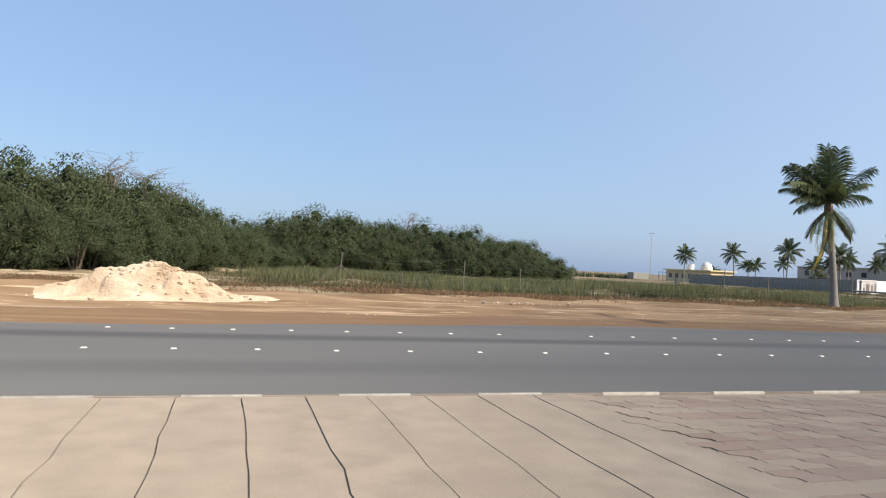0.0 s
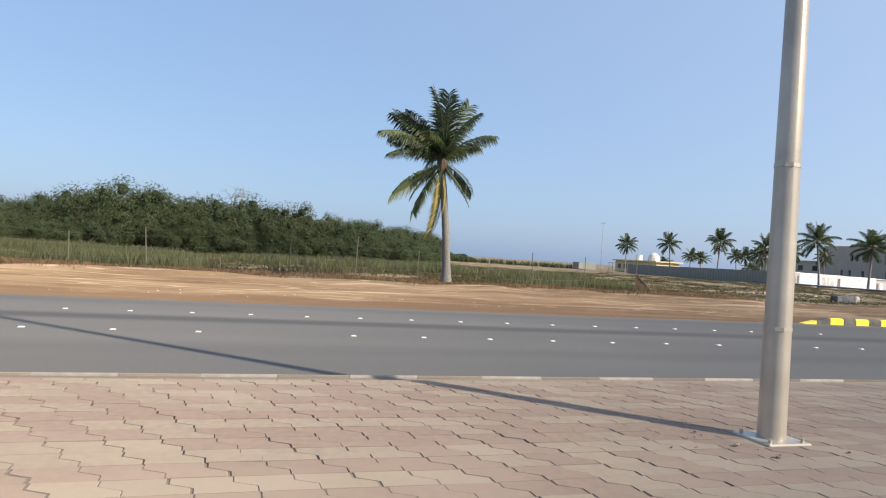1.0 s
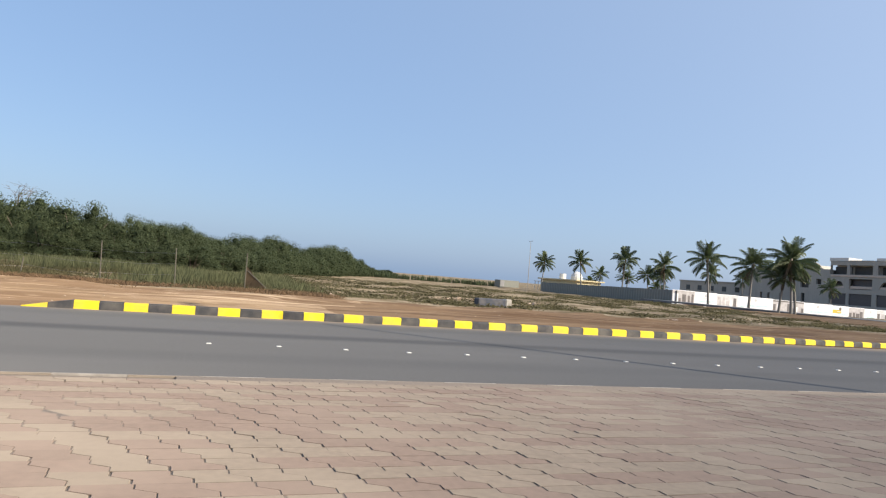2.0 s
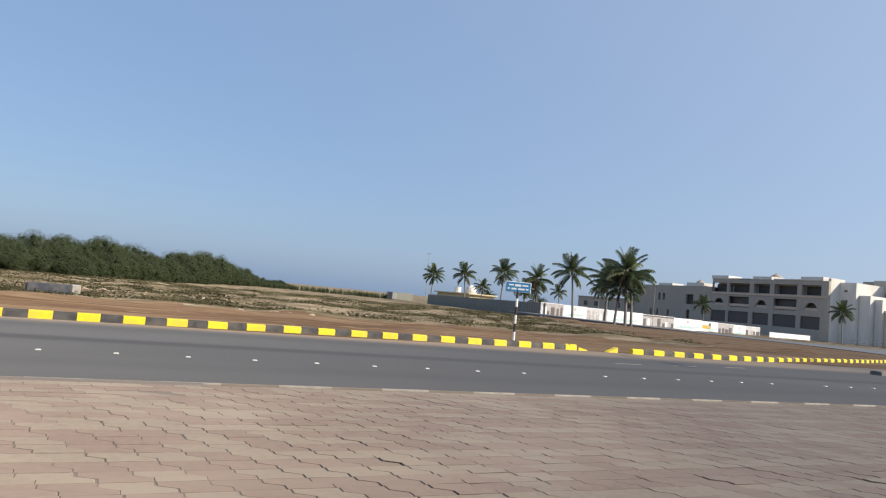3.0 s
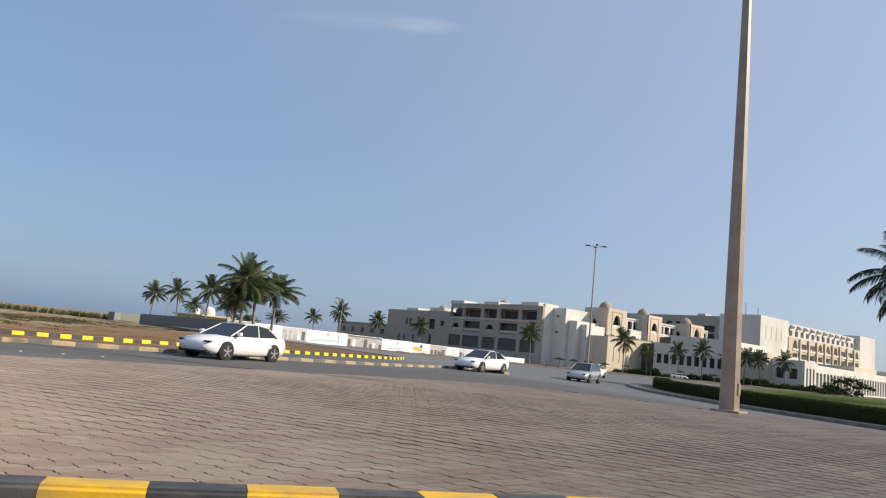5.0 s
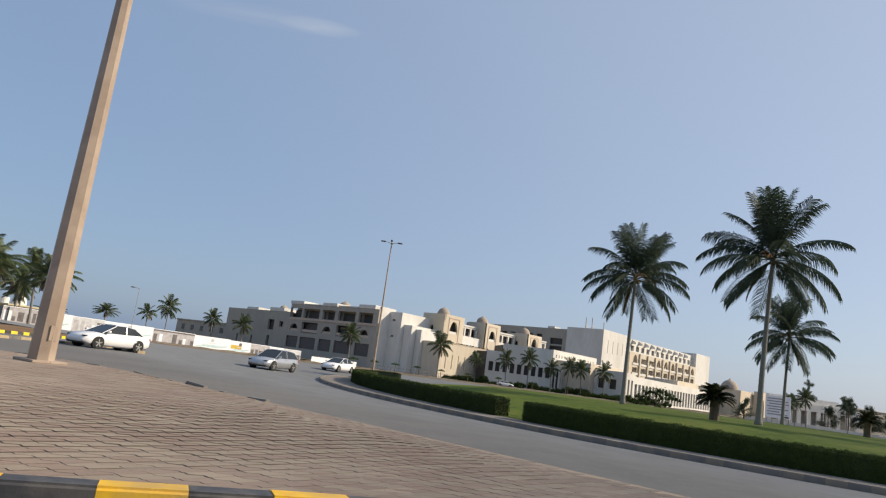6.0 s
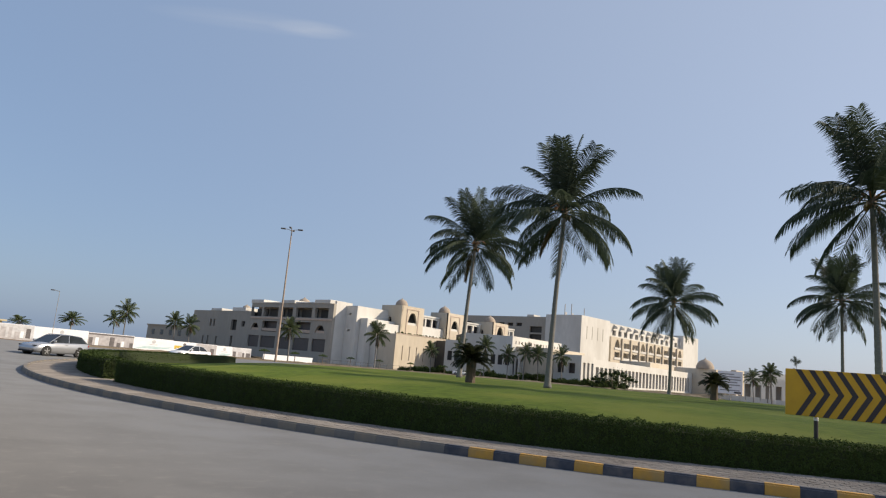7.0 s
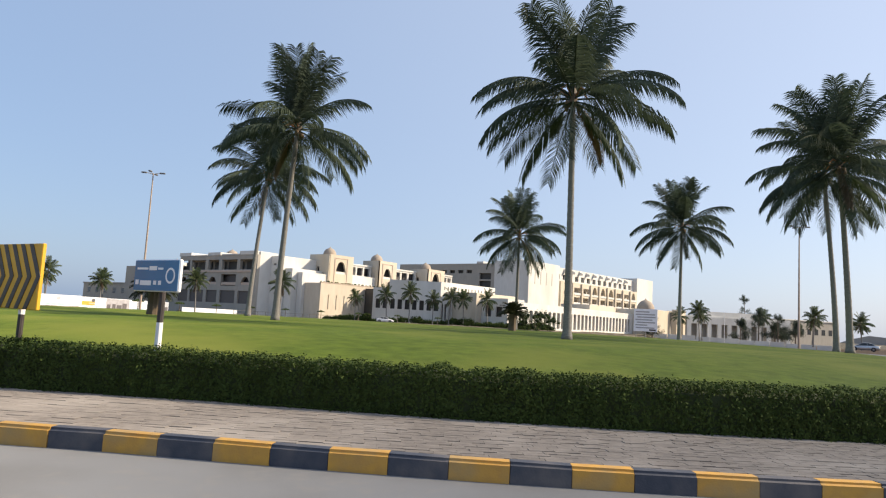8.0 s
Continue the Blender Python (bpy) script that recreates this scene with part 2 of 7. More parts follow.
M_CARW = mat("car_white", (0.78, 0.78, 0.78), (0.74, 0.74, 0.74), scale=2, rough=0.18, bump=0)
M_CARS = mat("car_silver", (0.5, 0.51, 0.53), (0.46, 0.47, 0.49), scale=2, rough=0.25, bump=0, metal=0.6)
M_TYRE = mat("tyre", (0.025, 0.025, 0.025), (0.018, 0.018, 0.018), scale=20, rough=0.85)
M_GLASS = mat("car_glass", (0.02, 0.025, 0.03), (0.015, 0.018, 0.02), scale=2, rough=0.06, bump=0)
M_RED = mat("tail_lens", (0.35, 0.02, 0.02), (0.28, 0.02, 0.02), scale=5, rough=0.2, bump=0)
M_RUBBLE = mat("rubble", (0.5, 0.385, 0.28), (0.39, 0.29, 0.2), scale=3, rough=0.95, bump=0.7, bscale=14, bdist=0.06, c=(0.56, 0.46, 0.36), cscale=0.9, where="World")
M_STONE = mat("pale_stone", (0.46, 0.36, 0.27), (0.33, 0.25, 0.185), scale=6, rough=0.95, bump=0.5, spread=0.25, where="World")
M_WATERT = mat("tank_white", (0.7, 0.7, 0.68), (0.62, 0.62, 0.6), scale=3, rough=0.6)
M_YWALL = mat("cream_wall", (0.62, 0.53, 0.33), (0.55, 0.46, 0.28), scale=1, rough=0.9, where="World")
M_HILL = mat("far_hill", (0.3, 0.29, 0.28), (0.25, 0.25, 0.25), scale=0.01, rough=1, bump=0, where="World")


def worn_asphalt():
    """Tyre-darkened bands along the straight lanes; the sanded ring and approaches are paler and browner."""
    n, l = M_ASPHALT.node_tree.nodes, M_ASPHALT.node_tree.links
    bsdf = n["Principled BSDF"]
    col = bsdf.inputs["Base Color"].links[0].from_socket
    geo = n.new("ShaderNodeNewGeometry")
    sep = n.new("ShaderNodeSeparateXYZ")
    l.new(geo.outputs["Position"], sep.inputs[0])
    wob = n.new("ShaderNodeTexNoise")
    wob.inputs["Scale"].default_value = 0.08
    l.new(geo.outputs["Position"], wob.inputs["Vector"])

    def math_node(op, a, b):
        q = n.new("ShaderNodeMath")
        q.operation = op
        for i, v in enumerate((a, b)):
            if isinstance(v, (int, float)):
                q.inputs[i].default_value = v
            else:
                l.new(v, q.inputs[i])
        return q.outputs[0]

    def blend(fac, a, b):
        mx = n.new("ShaderNodeMix")
        mx.data_type = "RGBA"
        l.new(fac, mx.inputs["Factor"])
        l.new(a, mx.inputs["A"])
        mx.inputs["B"].default_value = (*b, 1)
        return mx.outputs["Result"]

    def span(v, a, b, lo, hi):
        mr = n.new("ShaderNodeMapRange")
        mr.interpolation_type = "SMOOTHSTEP"
        mr.inputs["From Min"].default_value, mr.inputs["From Max"].default_value = a, b
        mr.inputs["To Min"].default_value, mr.inputs["To Max"].default_value = lo, hi
        l.new(v, mr.inputs["Value"])
        return mr.outputs[0]

    y = math_node("ADD", sep.outputs["Y"], math_node("MULTIPLY", math_node("SUBTRACT", wob.outputs["Fac"], 0.5), 0.6))
    east = span(sep.outputs["X"], 78, 100, 1.0, 0.0)
    for mid, half, k in ((11.75, 0.62, 0.8), (8.6, 0.7, 0.25), (14.4, 0.6, 0.2)):
        d = math_node("ABSOLUTE", math_node("SUBTRACT", y, mid), 0)
        col = blend(math_node("MULTIPLY", span(d, 0.1, half, k, 0.0), east), col, (0.045, 0.044, 0.045))
    pale = span(math_node("ADD", sep.outputs["X"], math_node("MULTIPLY", wob.outputs["Fac"], 14)), 98, 118, 0.0, 0.85)
    near = span(sep.outputs["Y"], -2, 10, 1.0, 0.35)
    grit = n.new("ShaderNodeTexNoise")
    grit.inputs["Scale"].default_value, grit.inputs["Detail"].default_value = 0.7, 8
    l.new(geo.outputs["Position"], grit.inputs["Vector"])
    patch = span(grit.outputs["Fac"], 0.3, 0.7, 0.5, 0.95)
    col = blend(math_node("MULTIPLY", math_node("MULTIPLY", pale, near), patch), col, (0.15, 0.142, 0.13))
    col = blend(math_node("MULTIPLY", span(sep.outputs["X"], 113, 121, 0.0, 0.9), patch), col, (0.178, 0.183, 0.19))
    speck = n.new("ShaderNodeTexNoise")
    speck.inputs["Scale"].default_value, speck.inputs["Detail"].default_value = 5.0, 6
    l.new(geo.outputs["Position"], speck.inputs["Vector"])
    col = blend(math_node("MULTIPLY", span(speck.outputs["Fac"], 0.52, 0.75, 0.0, 0.5), pale), col, (0.2, 0.19, 0.175))
    col = blend(math_node("MULTIPLY", span(sep.outputs["X"], 44, 60, 0.0, 0.32), span(sep.outputs["X"], 100, 116, 1.0, 0.0)), col, (0.045, 0.045, 0.048))
    sandy = span(y, 14.9, 16.2, 0.0, 0.7)
    col = blend(math_node("MULTIPLY", sandy, east), col, (0.3, 0.22, 0.15))
    l.new(col, bsdf.inputs["Base Color"])


worn_asphalt()


def streaked_sand(m, dark, pale):
    """Long tyre tracks, damp stains and drifted pale streaks along the road."""
    n, l = m.node_tree.nodes, m.node_tree.links
    bsdf = n["Principled BSDF"]
    col = bsdf.inputs["Base Color"].links[0].from_socket
    geo = n.new("ShaderNodeNewGeometry")
    for (sx, sy), lo, hi, c, amount, seed in (((0.07, 1.5), 0.52, 0.64, dark, 0.75, 0), ((0.11, 2.6), 0.56, 0.68, pale, 0.8, 7), ((0.5, 0.9), 0.58, 0.7, dark, 0.55, 19), ((0.9, 3.0), 0.6, 0.68, pale, 0.6, 31)):
        mp = n.new("ShaderNodeMapping")
        mp.inputs["Scale"].default_value = (sx, sy, 1)
        mp.inputs["Location"].default_value = (seed, seed * 1.7, 0)
        l.new(geo.outputs["Position"], mp.inputs["Vector"])
        nz = n.new("ShaderNodeTexNoise")
        nz.inputs["Scale"].default_value, nz.inputs["Detail"].default_value = 1.0, 7
        l.new(mp.outputs[0], nz.inputs["Vector"])
        mr = n.new("ShaderNodeMapRange")
        mr.inputs["From Min"].default_value, mr.inputs["From Max"].default_value = lo, hi
        mr.inputs["To Max"].default_value = amount
        l.new(nz.outputs["Fac"], mr.inputs["Value"])
        mx = n.new("ShaderNodeMix")
        mx.data_type = "RGBA"
        l.new(mr.outputs[0], mx.inputs["Factor"])
        l.new(col, mx.inputs["A"])
        mx.inputs["B"].default_value = (*c, 1)
        col = mx.outputs["Result"]
    sep = n.new("ShaderNodeSeparateXYZ")
    l.new(geo.outputs["Position"], sep.inputs[0])
    nz = n.new("ShaderNodeTexNoise")
    nz.inputs["Scale"].default_value, nz.inputs["Detail"].default_value = 0.35, 5
    l.new(geo.outputs["Position"], nz.inputs["Vector"])
    mul = n.new("ShaderNodeMath")
    mul.operation = "MULTIPLY_ADD"
    mul.inputs[1].default_value, mul.inputs[2].default_value = 3.4, -1.4
    l.new(nz.outputs["Fac"], mul.inputs[0])
    add = n.new("ShaderNodeMath")
    add.operation = "SUBTRACT"
    l.new(sep.outputs["Y"], add.inputs[0])
    l.new(mul.outputs[0], add.inputs[1])
    mr = n.new("ShaderNodeMapRange")
    mr.inputs["From Min"].default_value, mr.inputs["From Max"].default_value = 16.4, 17.0
    mr.inputs["To Min"].default_value, mr.inputs["To Max"].default_value = 0.85, 0.0
    l.new(add.outputs[0], mr.inputs["Value"])
    mx = n.new("ShaderNodeMix")
    mx.data_type = "RGBA"
    l.new(mr.outputs[0], mx.inputs["Factor"])
    l.new(col, mx.inputs["A"])
    mx.inputs["B"].default_value = (*dark, 1)
    l.new(mx.outputs["Result"], bsdf.inputs["Base Color"])


streaked_sand(M_SAND, (0.15, 0.095, 0.058), (0.52, 0.4, 0.28))
streaked_sand(M_SOIL, (0.1, 0.062, 0.038), (0.3, 0.21, 0.135))
streaked_sand(M_SCRUB, (0.095, 0.078, 0.045), (0.48, 0.4, 0.3))
for m in (M_ASPHALT, M_PAVER, M_PAVER_RED, M_CONC, M_VERGE, M_SAND, M_SOIL, M_SCRUB, M_LAWN, M_RUBBLE):
    m.node_tree.nodes["Principled BSDF"].inputs["Diffuse Roughness"].default_value = 1.0
for m in (M_PAVER, M_PAVER_RED, M_CONC, M_VERGE):
    m.node_tree.nodes["Principled BSDF"].inputs["Specular IOR Level"].default_value = 0.25
for m in (M_SAND, M_SOIL, M_SCRUB, M_LAWN, M_GRASS, M_BUSH, M_BUSHIN, M_REED, M_SHRUB, M_DRY, M_HEDGE, M_FROND):
    m.node_tree.nodes["Principled BSDF"].inputs["Specular IOR Level"].default_value = 0.12

# ---- building helpers ----
rng = random.Random(7)


def part(name, bm, material, parent=None, label="", m=None, smooth=False):
    """Links a bmesh (or a mesh) as one object under a thing or a part."""
    if isinstance(bm, bpy.types.Mesh):
        me = bm
    else:
        me = bpy.data.meshes.new(name)
        bm.to_mesh(me)
        bm.free()
        for x in (material if isinstance(material, (list, tuple)) else [material]):
            me.materials.append(x)
        if smooth:
            me.polygons.foreach_set("use_smooth", [True] * len(me.polygons))
    ob = new(name, me)
    if parent:
        ob.parent = parent
    if m is not None:
        ob.matrix_local = m
    if label:
        ob["label"] = label
    return ob


def raw(name, verts, faces, material, mats=None):
    """A mesh from computed arrays, with an optional material index per face."""
    me = bpy.data.meshes.new(name)
    me.from_pydata(verts, [], faces)
    for x in (material if isinstance(material, (list, tuple)) else [material]):
        me.materials.append(x)
    if mats is not None:
        me.polygons.foreach_set("material_index", mats)
    me.update()
    return me


def empty(name, m, label, category, group="", kind=""):
    ob = new(name)
    ob.empty_display_size = 0.3
    ob.matrix_world = m
    return tagged(ob, label, category, group, kind)


def box(bm, x0, y0, z0, x1, y1, z1, bevel=0.0):
    """Adds a box, its edges taken off by bevel."""
    r = bmesh.ops.create_cube(bm, size=1.0, matrix=Matrix.Translation(((x0 + x1) / 2, (y0 + y1) / 2, (z0 + z1) / 2)) @ Matrix.Diagonal((x1 - x0, y1 - y0, z1 - z0, 1)))
    if bevel:
        es = list({e for v in r["verts"] for e in v.link_edges})
        bmesh.ops.bevel(bm, geom=es, offset=bevel, segments=1, affect="EDGES")
    return bm


def boxm(x0, y0, z0, x1, y1, z1, bevel=0.0):
    return box(bmesh.new(), x0, y0, z0, x1, y1, z1, bevel)


def tube(bm, pts, radii, n=8, cap=True):
    """Adds a tube round a line of points."""
    rings = []
    for i, p in enumerate(pts):
        p = Vector(p)
        d = (Vector(pts[min(i + 1, len(pts) - 1)]) - Vector(pts[max(i - 1, 0)])).normalized()
        a = d.orthogonal().normalized() if abs(d.z) < 0.95 else Vector((1, 0, 0))
        a = (a - d * a.dot(d)).normalized()
        b = d.cross(a)
        rings.append([bm.verts.new(p + (a * math.cos(2 * math.pi * k / n) + b * math.sin(2 * math.pi * k / n)) * radii[i]) for k in range(n)])
    for r, s in zip(rings, rings[1:]):
        for k in range(n):
            bm.faces.new((r[k], r[(k + 1) % n], s[(k + 1) % n], s[k]))
    if cap:
        bm.faces.new(rings[0][::-1])
        bm.faces.new(rings[-1])
    return bm


def slab(bm, outline, z0, z1):
    """Adds an upright prism on an outline given anticlockwise."""
    lo = [bm.verts.new((x, y, z0)) for x, y in outline]
    hi = [bm.verts.new((x, y, z1)) for x, y in outline]
    bm.faces.new(hi)
    for i in range(len(lo)):
        j = (i + 1) % len(lo)
        bm.faces.new((lo[i], lo[j], hi[j], hi[i]))
    return bm


def smoothstep(a, b, x):
    t = min(max((x - a) / (b - a), 0.0), 1.0)
    return t * t * (3 - 2 * t)


def along(path, step):
    """Evenly spaced places along a polyline: (x, y, heading)."""
    out, left = [], 0.0
    for (x0, y0), (x1, y1) in zip(path, path[1:]):
        d = math.hypot(x1 - x0, y1 - y0)
        h = math.atan2(y1 - y0, x1 - x0)
        while left < d:
            out.append((x0 + (x1 - x0) * left / d, y0 + (y1 - y0) * left / d, h))
            left += step
        left -= d
    return out


def curve(path, k=8):
    """A smooth line through the given corners (Catmull-Rom)."""
    p = [path[0], *path, path[-1]]
    out = []
    for i in range(1, len(p) - 2):
        a, b, c, d = p[i - 1:i + 3]
        for j in range(k):
            t = j / k
            out.append(tuple(0.5 * (2 * b[q] + (c[q] - a[q]) * t + (2 * a[q] - 5 * b[q] + 4 * c[q] - d[q]) * t * t + (3 * b[q] - a[q] - 3 * c[q] + d[q]) * t ** 3) for q in (0, 1)))
    out.append(path[-1])
    return out


def inside(x, y, poly):
    hit = False
    for (x0, y0), (x1, y1) in zip(poly, poly[1:] + poly[:1]):
        if (y0 > y) != (y1 > y) and x < (x1 - x0) * (y - y0) / (y1 - y0) + x0:
            hit = not hit
    return hit

# ---- ground, roads, medians ----
ISLE = Vector((159.8, -7.0))              # middle of the roundabout


def south(deg):
    """1 on the island's south side, 0 on its west and north."""
    return smoothstep(197, 217, deg) * (1 - smoothstep(280, 340, deg))


def isle_r(deg):
    """Radius of the island's kerb, wider towards the south."""
    return 38.9 + 1.1 * south(deg) + 0.075 * max(0.0, deg - 218.0) * (1 - smoothstep(246, 300, deg))


def isle_dip(deg):
    """How far the ring road has fallen where it meets the kerb."""
    return -0.3 + 0.18 * south(deg)


def isle_xy(deg, r):
    return ISLE.x + r * math.cos(radians(deg)), ISLE.y + r * math.sin(radians(deg))


def bearing(x, y):
    return math.degrees(math.atan2(y - ISLE.y, x - ISLE.x)) % 360


def road_z(x, y):
    """The ring road falls gently towards the island."""
    r, a = math.hypot(x - ISLE.x, y - ISLE.y), bearing(x, y)
    return isle_dip(a) * (1 - smoothstep(isle_r(a), 51.8, r))


def n2(x, y, s, seed=0.0):
    return noise.noise(Vector((x * s, y * s, seed)))


def road_edge(x):
    """The ragged far edge of the asphalt, where sand has blown over it."""
    if x < 40:
        return 13.3 + 2.0 * smoothstep(-5, 10, x) + 0.45 * smoothstep(28, 40, x) + 0.22 * n2(x, 0, 0.35) + 0.12 * n2(x, 0, 1.3, 4)
    return 15.75 + 0.03 * (x - 40) + 0.22 * smoothstep(60, 74, x) * 6


def ground_z(x, y):
    d = y - road_edge(x)
    r = math.hypot(x - ISLE.x, y - ISLE.y)
    low = -0.06 - 0.5 * (1 - smoothstep(49, 58, r)) - 1.8 * smoothstep(228, 330, x) * (1 - smoothstep(52, 66, y - max(0, x - 376) * 1.2))
    if x > 100 and r < 120 and y < 70 or d < -2 or y < 12:
        return low
    z = low + 0.09 * smoothstep(-1.2, 0.6, d)
    z += smoothstep(0.4, 2.5, d) * (0.05 * n2(x * 0.05, y, 1.1, 8) + 0.03 * n2(x * 0.08, y, 3.0, 6))
    z += smoothstep(0.6, 4, d) * (0.06 * n2(x, y, 0.25) + 0.05 * n2(x * 0.4, y, 0.9, 2))
    z += smoothstep(12, 22, d) * (0.26 * n2(x, y, 0.09, 5) + 0.3 * n2(x, y, 0.3, 7) + 0.12 * n2(x, y, 0.9, 17)) - 0.22 * smoothstep(12, 20, d)
    z += 0.3 * max(0, n2(x * 0.5, y, 0.55, 21)) * smoothstep(5.5, 8, d) * (1 - smoothstep(10.5, 13, d))
    z -= 0.9 * smoothstep(60, 160, y)
    return z


def grid_axis(spans):
    out = []
    for a, b, n in spans:
        out += [a + (b - a) * i / n for i in range(n)]
    return out + [spans[-1][1]]


gx = grid_axis([(-4500, -400, 8), (-400, -60, 20), (-60, 110, 240), (110, 300, 60), (300, 700, 30), (700, 4500, 10)])
gy = grid_axis([(-4500, -400, 8), (-400, -20, 12), (-20, 13, 8), (13, 40, 90), (40, 130, 90), (130, 320, 50), (320, 800, 12), (800, 4500, 8)])
gv = [(x, y, ground_z(x, y)) for y in gy for x in gx]
nx = len(gx)
gf, gm = [], []
for j in range(len(gy) - 1):
    for i in range(nx - 1):
        gf.append((j * nx + i, j * nx + i + 1, (j + 1) * nx + i + 1, (j + 1) * nx + i))
        yy = (gy[j] + gy[j + 1]) / 2
        gm.append(2 if yy < 13 else 1 if yy > 27.5 + 3 * n2(gx[i], 0, 0.1, 9) + (500 if gx[i] - 0.47 * yy + 5 * n2(gx[i], yy, 0.12, 3) > 73 and gx[i] < 145 else 0) else (2 if gx[i] > 44 + 6 * n2(yy, gx[i], 0.3, 12) else 0))
ground = part("ground", raw("ground", gv, gf, [M_SAND, M_SCRUB, M_SOIL], gm), None)
ground.data.polygons.foreach_set("use_smooth", [True] * len(gf))
tagged(ground, "sandy roadside ground turning into rough scrub soil", "ground", kind="structure")

# asphalt: the two carriageways, the ring round the island and the slip roads, as one sheet
OUT_FAR = curve([(73, 17.5), (78, 17.6), (82, 18.4), (87.5, 20.3), (95, 22.8), (103, 25.8), (110, 28.8), (118, 33.0), (124, 40), (127, 52), (128, 75), (128, 120)], 6)
asph = [(-600, -13), (60, -13), (80, -22), (95, -40), (104, -60), (106, -200), (140, -200), (150, -74)]
asph += [(ISLE.x + 64 * math.cos(a), ISLE.y + 64 * math.sin(a)) for a in [radians(-90 + 8 * i) for i in range(1, 24)]]
asph += [(142, 62), (137, 75), (136, 121)] + OUT_FAR[::-1] + [(68, 17.3), (40, 16.9), (-600, 16.9)]
hole = [isle_xy(a, 52.0) for a in range(120, -242, -2)]
far_in = min(range(len(asph)), key=lambda i: math.dist(asph[i], hole[0]))
bm = slab(bmesh.new(), asph[:far_in + 1] + hole + asph[far_in:], -0.3, 0.0)
rings = [52.0, 50.0, 48.0, 46.0, 44.0, 42.0, 40.5, 39.5, 38.6, 37.5]
grid = [[bm.verts.new((*isle_xy(a, r), road_z(*isle_xy(a, r)))) for a in range(0, 360, 2)] for r in rings]
for lo, hi in zip(grid[1:], grid):
    for i in range(180):
        bm.faces.new((lo[i - 1], hi[i - 1], hi[i], lo[i])).smooth = True
road = tagged(part("road", bm, M_ASPHALT), "grey worn asphalt road and roundabout with dark tyre bands", "road", kind="structure")

# median: solid bed under the pavers
NEAR = curve([(-70, 1.9), (30, 1.95), (50, 1.75), (58, 0.8), (62.5, 0.2), (64.5, -0.03), (66.2, -0.22), (71, -1.52), (73, -2.0), (76, -2.72), (81, -4.6), (87, -7.0), (94, -9.8), (103.8, -14.7)], 6) + [(105.6, -16.1), (106.6, -17.0), (107.1, -17.45), (107.73, -17.74), (108.38, -17.79), (108.72, -17.66), (109.0, -17.45), (109.3, -17.05), (109.7, -16.2)]
EAST = curve([(109.85, -15.6), (109.9, -12.0), (109.9, -6.0), (109.7, 0.0), (109.2, 4.5), (107.2, 7.8), (104, 8.9), (99, 8.6)], 5)
FAR = curve([(97, 8.4), (90, 7.35), (82, 6.72), (74, 6.5), (66, 6.48), (58, 6.5), (40, 6.5), (-70, 6.5)], 6)
MEDIAN = NEAR + EAST + FAR


def median_z(x, y):
    """The paving, gently crowned towards the middle of the median's wide end."""
    if x < 84:
        return 0.075
    mid = -3.0 + (x - 100) * -0.35
    return 0.075 + 0.24 * smoothstep(84, 102, x) * (1 - smoothstep(2.5, 9.5, abs(y - mid))) * (1 - smoothstep(106.5, 109.5, x))


mx0, my0, nxm, nym = -70.0, -18.0, 361, 55
mv, mf, ok = [], [], {}
for j in range(nym):
    for i in range(nxm):
        x, y = mx0 + i * 0.5, my0 + j * 0.5
        ok[i, j] = inside(x, y, MEDIAN)
        mv.append((x, y, median_z(x, y) - 0.006))
for j in range(nym - 1):
    for i in range(nxm - 1):
        if all(ok[q] for q in ((i, j), (i + 1, j), (i + 1, j + 1), (i, j + 1))):
            mf.append((j * nxm + i, j * nxm + i + 1, (j + 1) * nxm + i + 1, (j + 1) * nxm + i))
bm = slab(bmesh.new(), MEDIAN, -0.2, 0.045)
bed = bpy.data.meshes.new("bed")
bed.from_pydata(mv, [], mf)
bm.from_mesh(bed)
bmesh.ops.delete(bm, geom=[v for v in bm.verts if not v.link_faces], context="VERTS")
median = tagged(part("median", bm, M_JOINT), "paved median strip of sand-coloured interlocking blocks between the carriageways", "pavement", kind="structure")


def kerb_mesh(name, length, height, width, m):
    """A kerb stone lying along x, its upper edges worn round."""
    bm = boxm(-length / 2 + 0.002, -width / 2, -0.25, length / 2 - 0.002, width / 2, height)
    es = [e for e in bm.edges if all(v.co.z > 0 for v in e.verts) and abs(e.verts[0].co.x - e.verts[1].co.x) > 0.1]
    bmesh.ops.bevel(bm, geom=es, offset=min(0.03, width * 0.2), segments=3, affect="EDGES")
    me = bpy.data.meshes.new(name)
    bm.to_mesh(me)
    bm.free()
    me.materials.append(m)
    return me


def kerb(name, path, step, height, width, ms, label, jitter=0.004, level=lambda x, y: 0.0):
    holder = empty(name, Matrix(), label, "kerb", kind="structure")
    meshes = [kerb_mesh("kerb_stone", step, height, width, m) for m in ms]
    for i, (x, y, h) in enumerate(along(path, step)):
        xm, ym = x + math.cos(h) * step / 2, y + math.sin(h) * step / 2
        part("kerb_stone", meshes[i % len(ms)], None, holder, m=pose(xm, ym, level(xm, ym) + rng.uniform(-jitter, jitter), rng.uniform(-0.5, 0.5), rng.uniform(-0.4, 0.4), math.degrees(h) + rng.uniform(-0.6, 0.6)))
    return holder


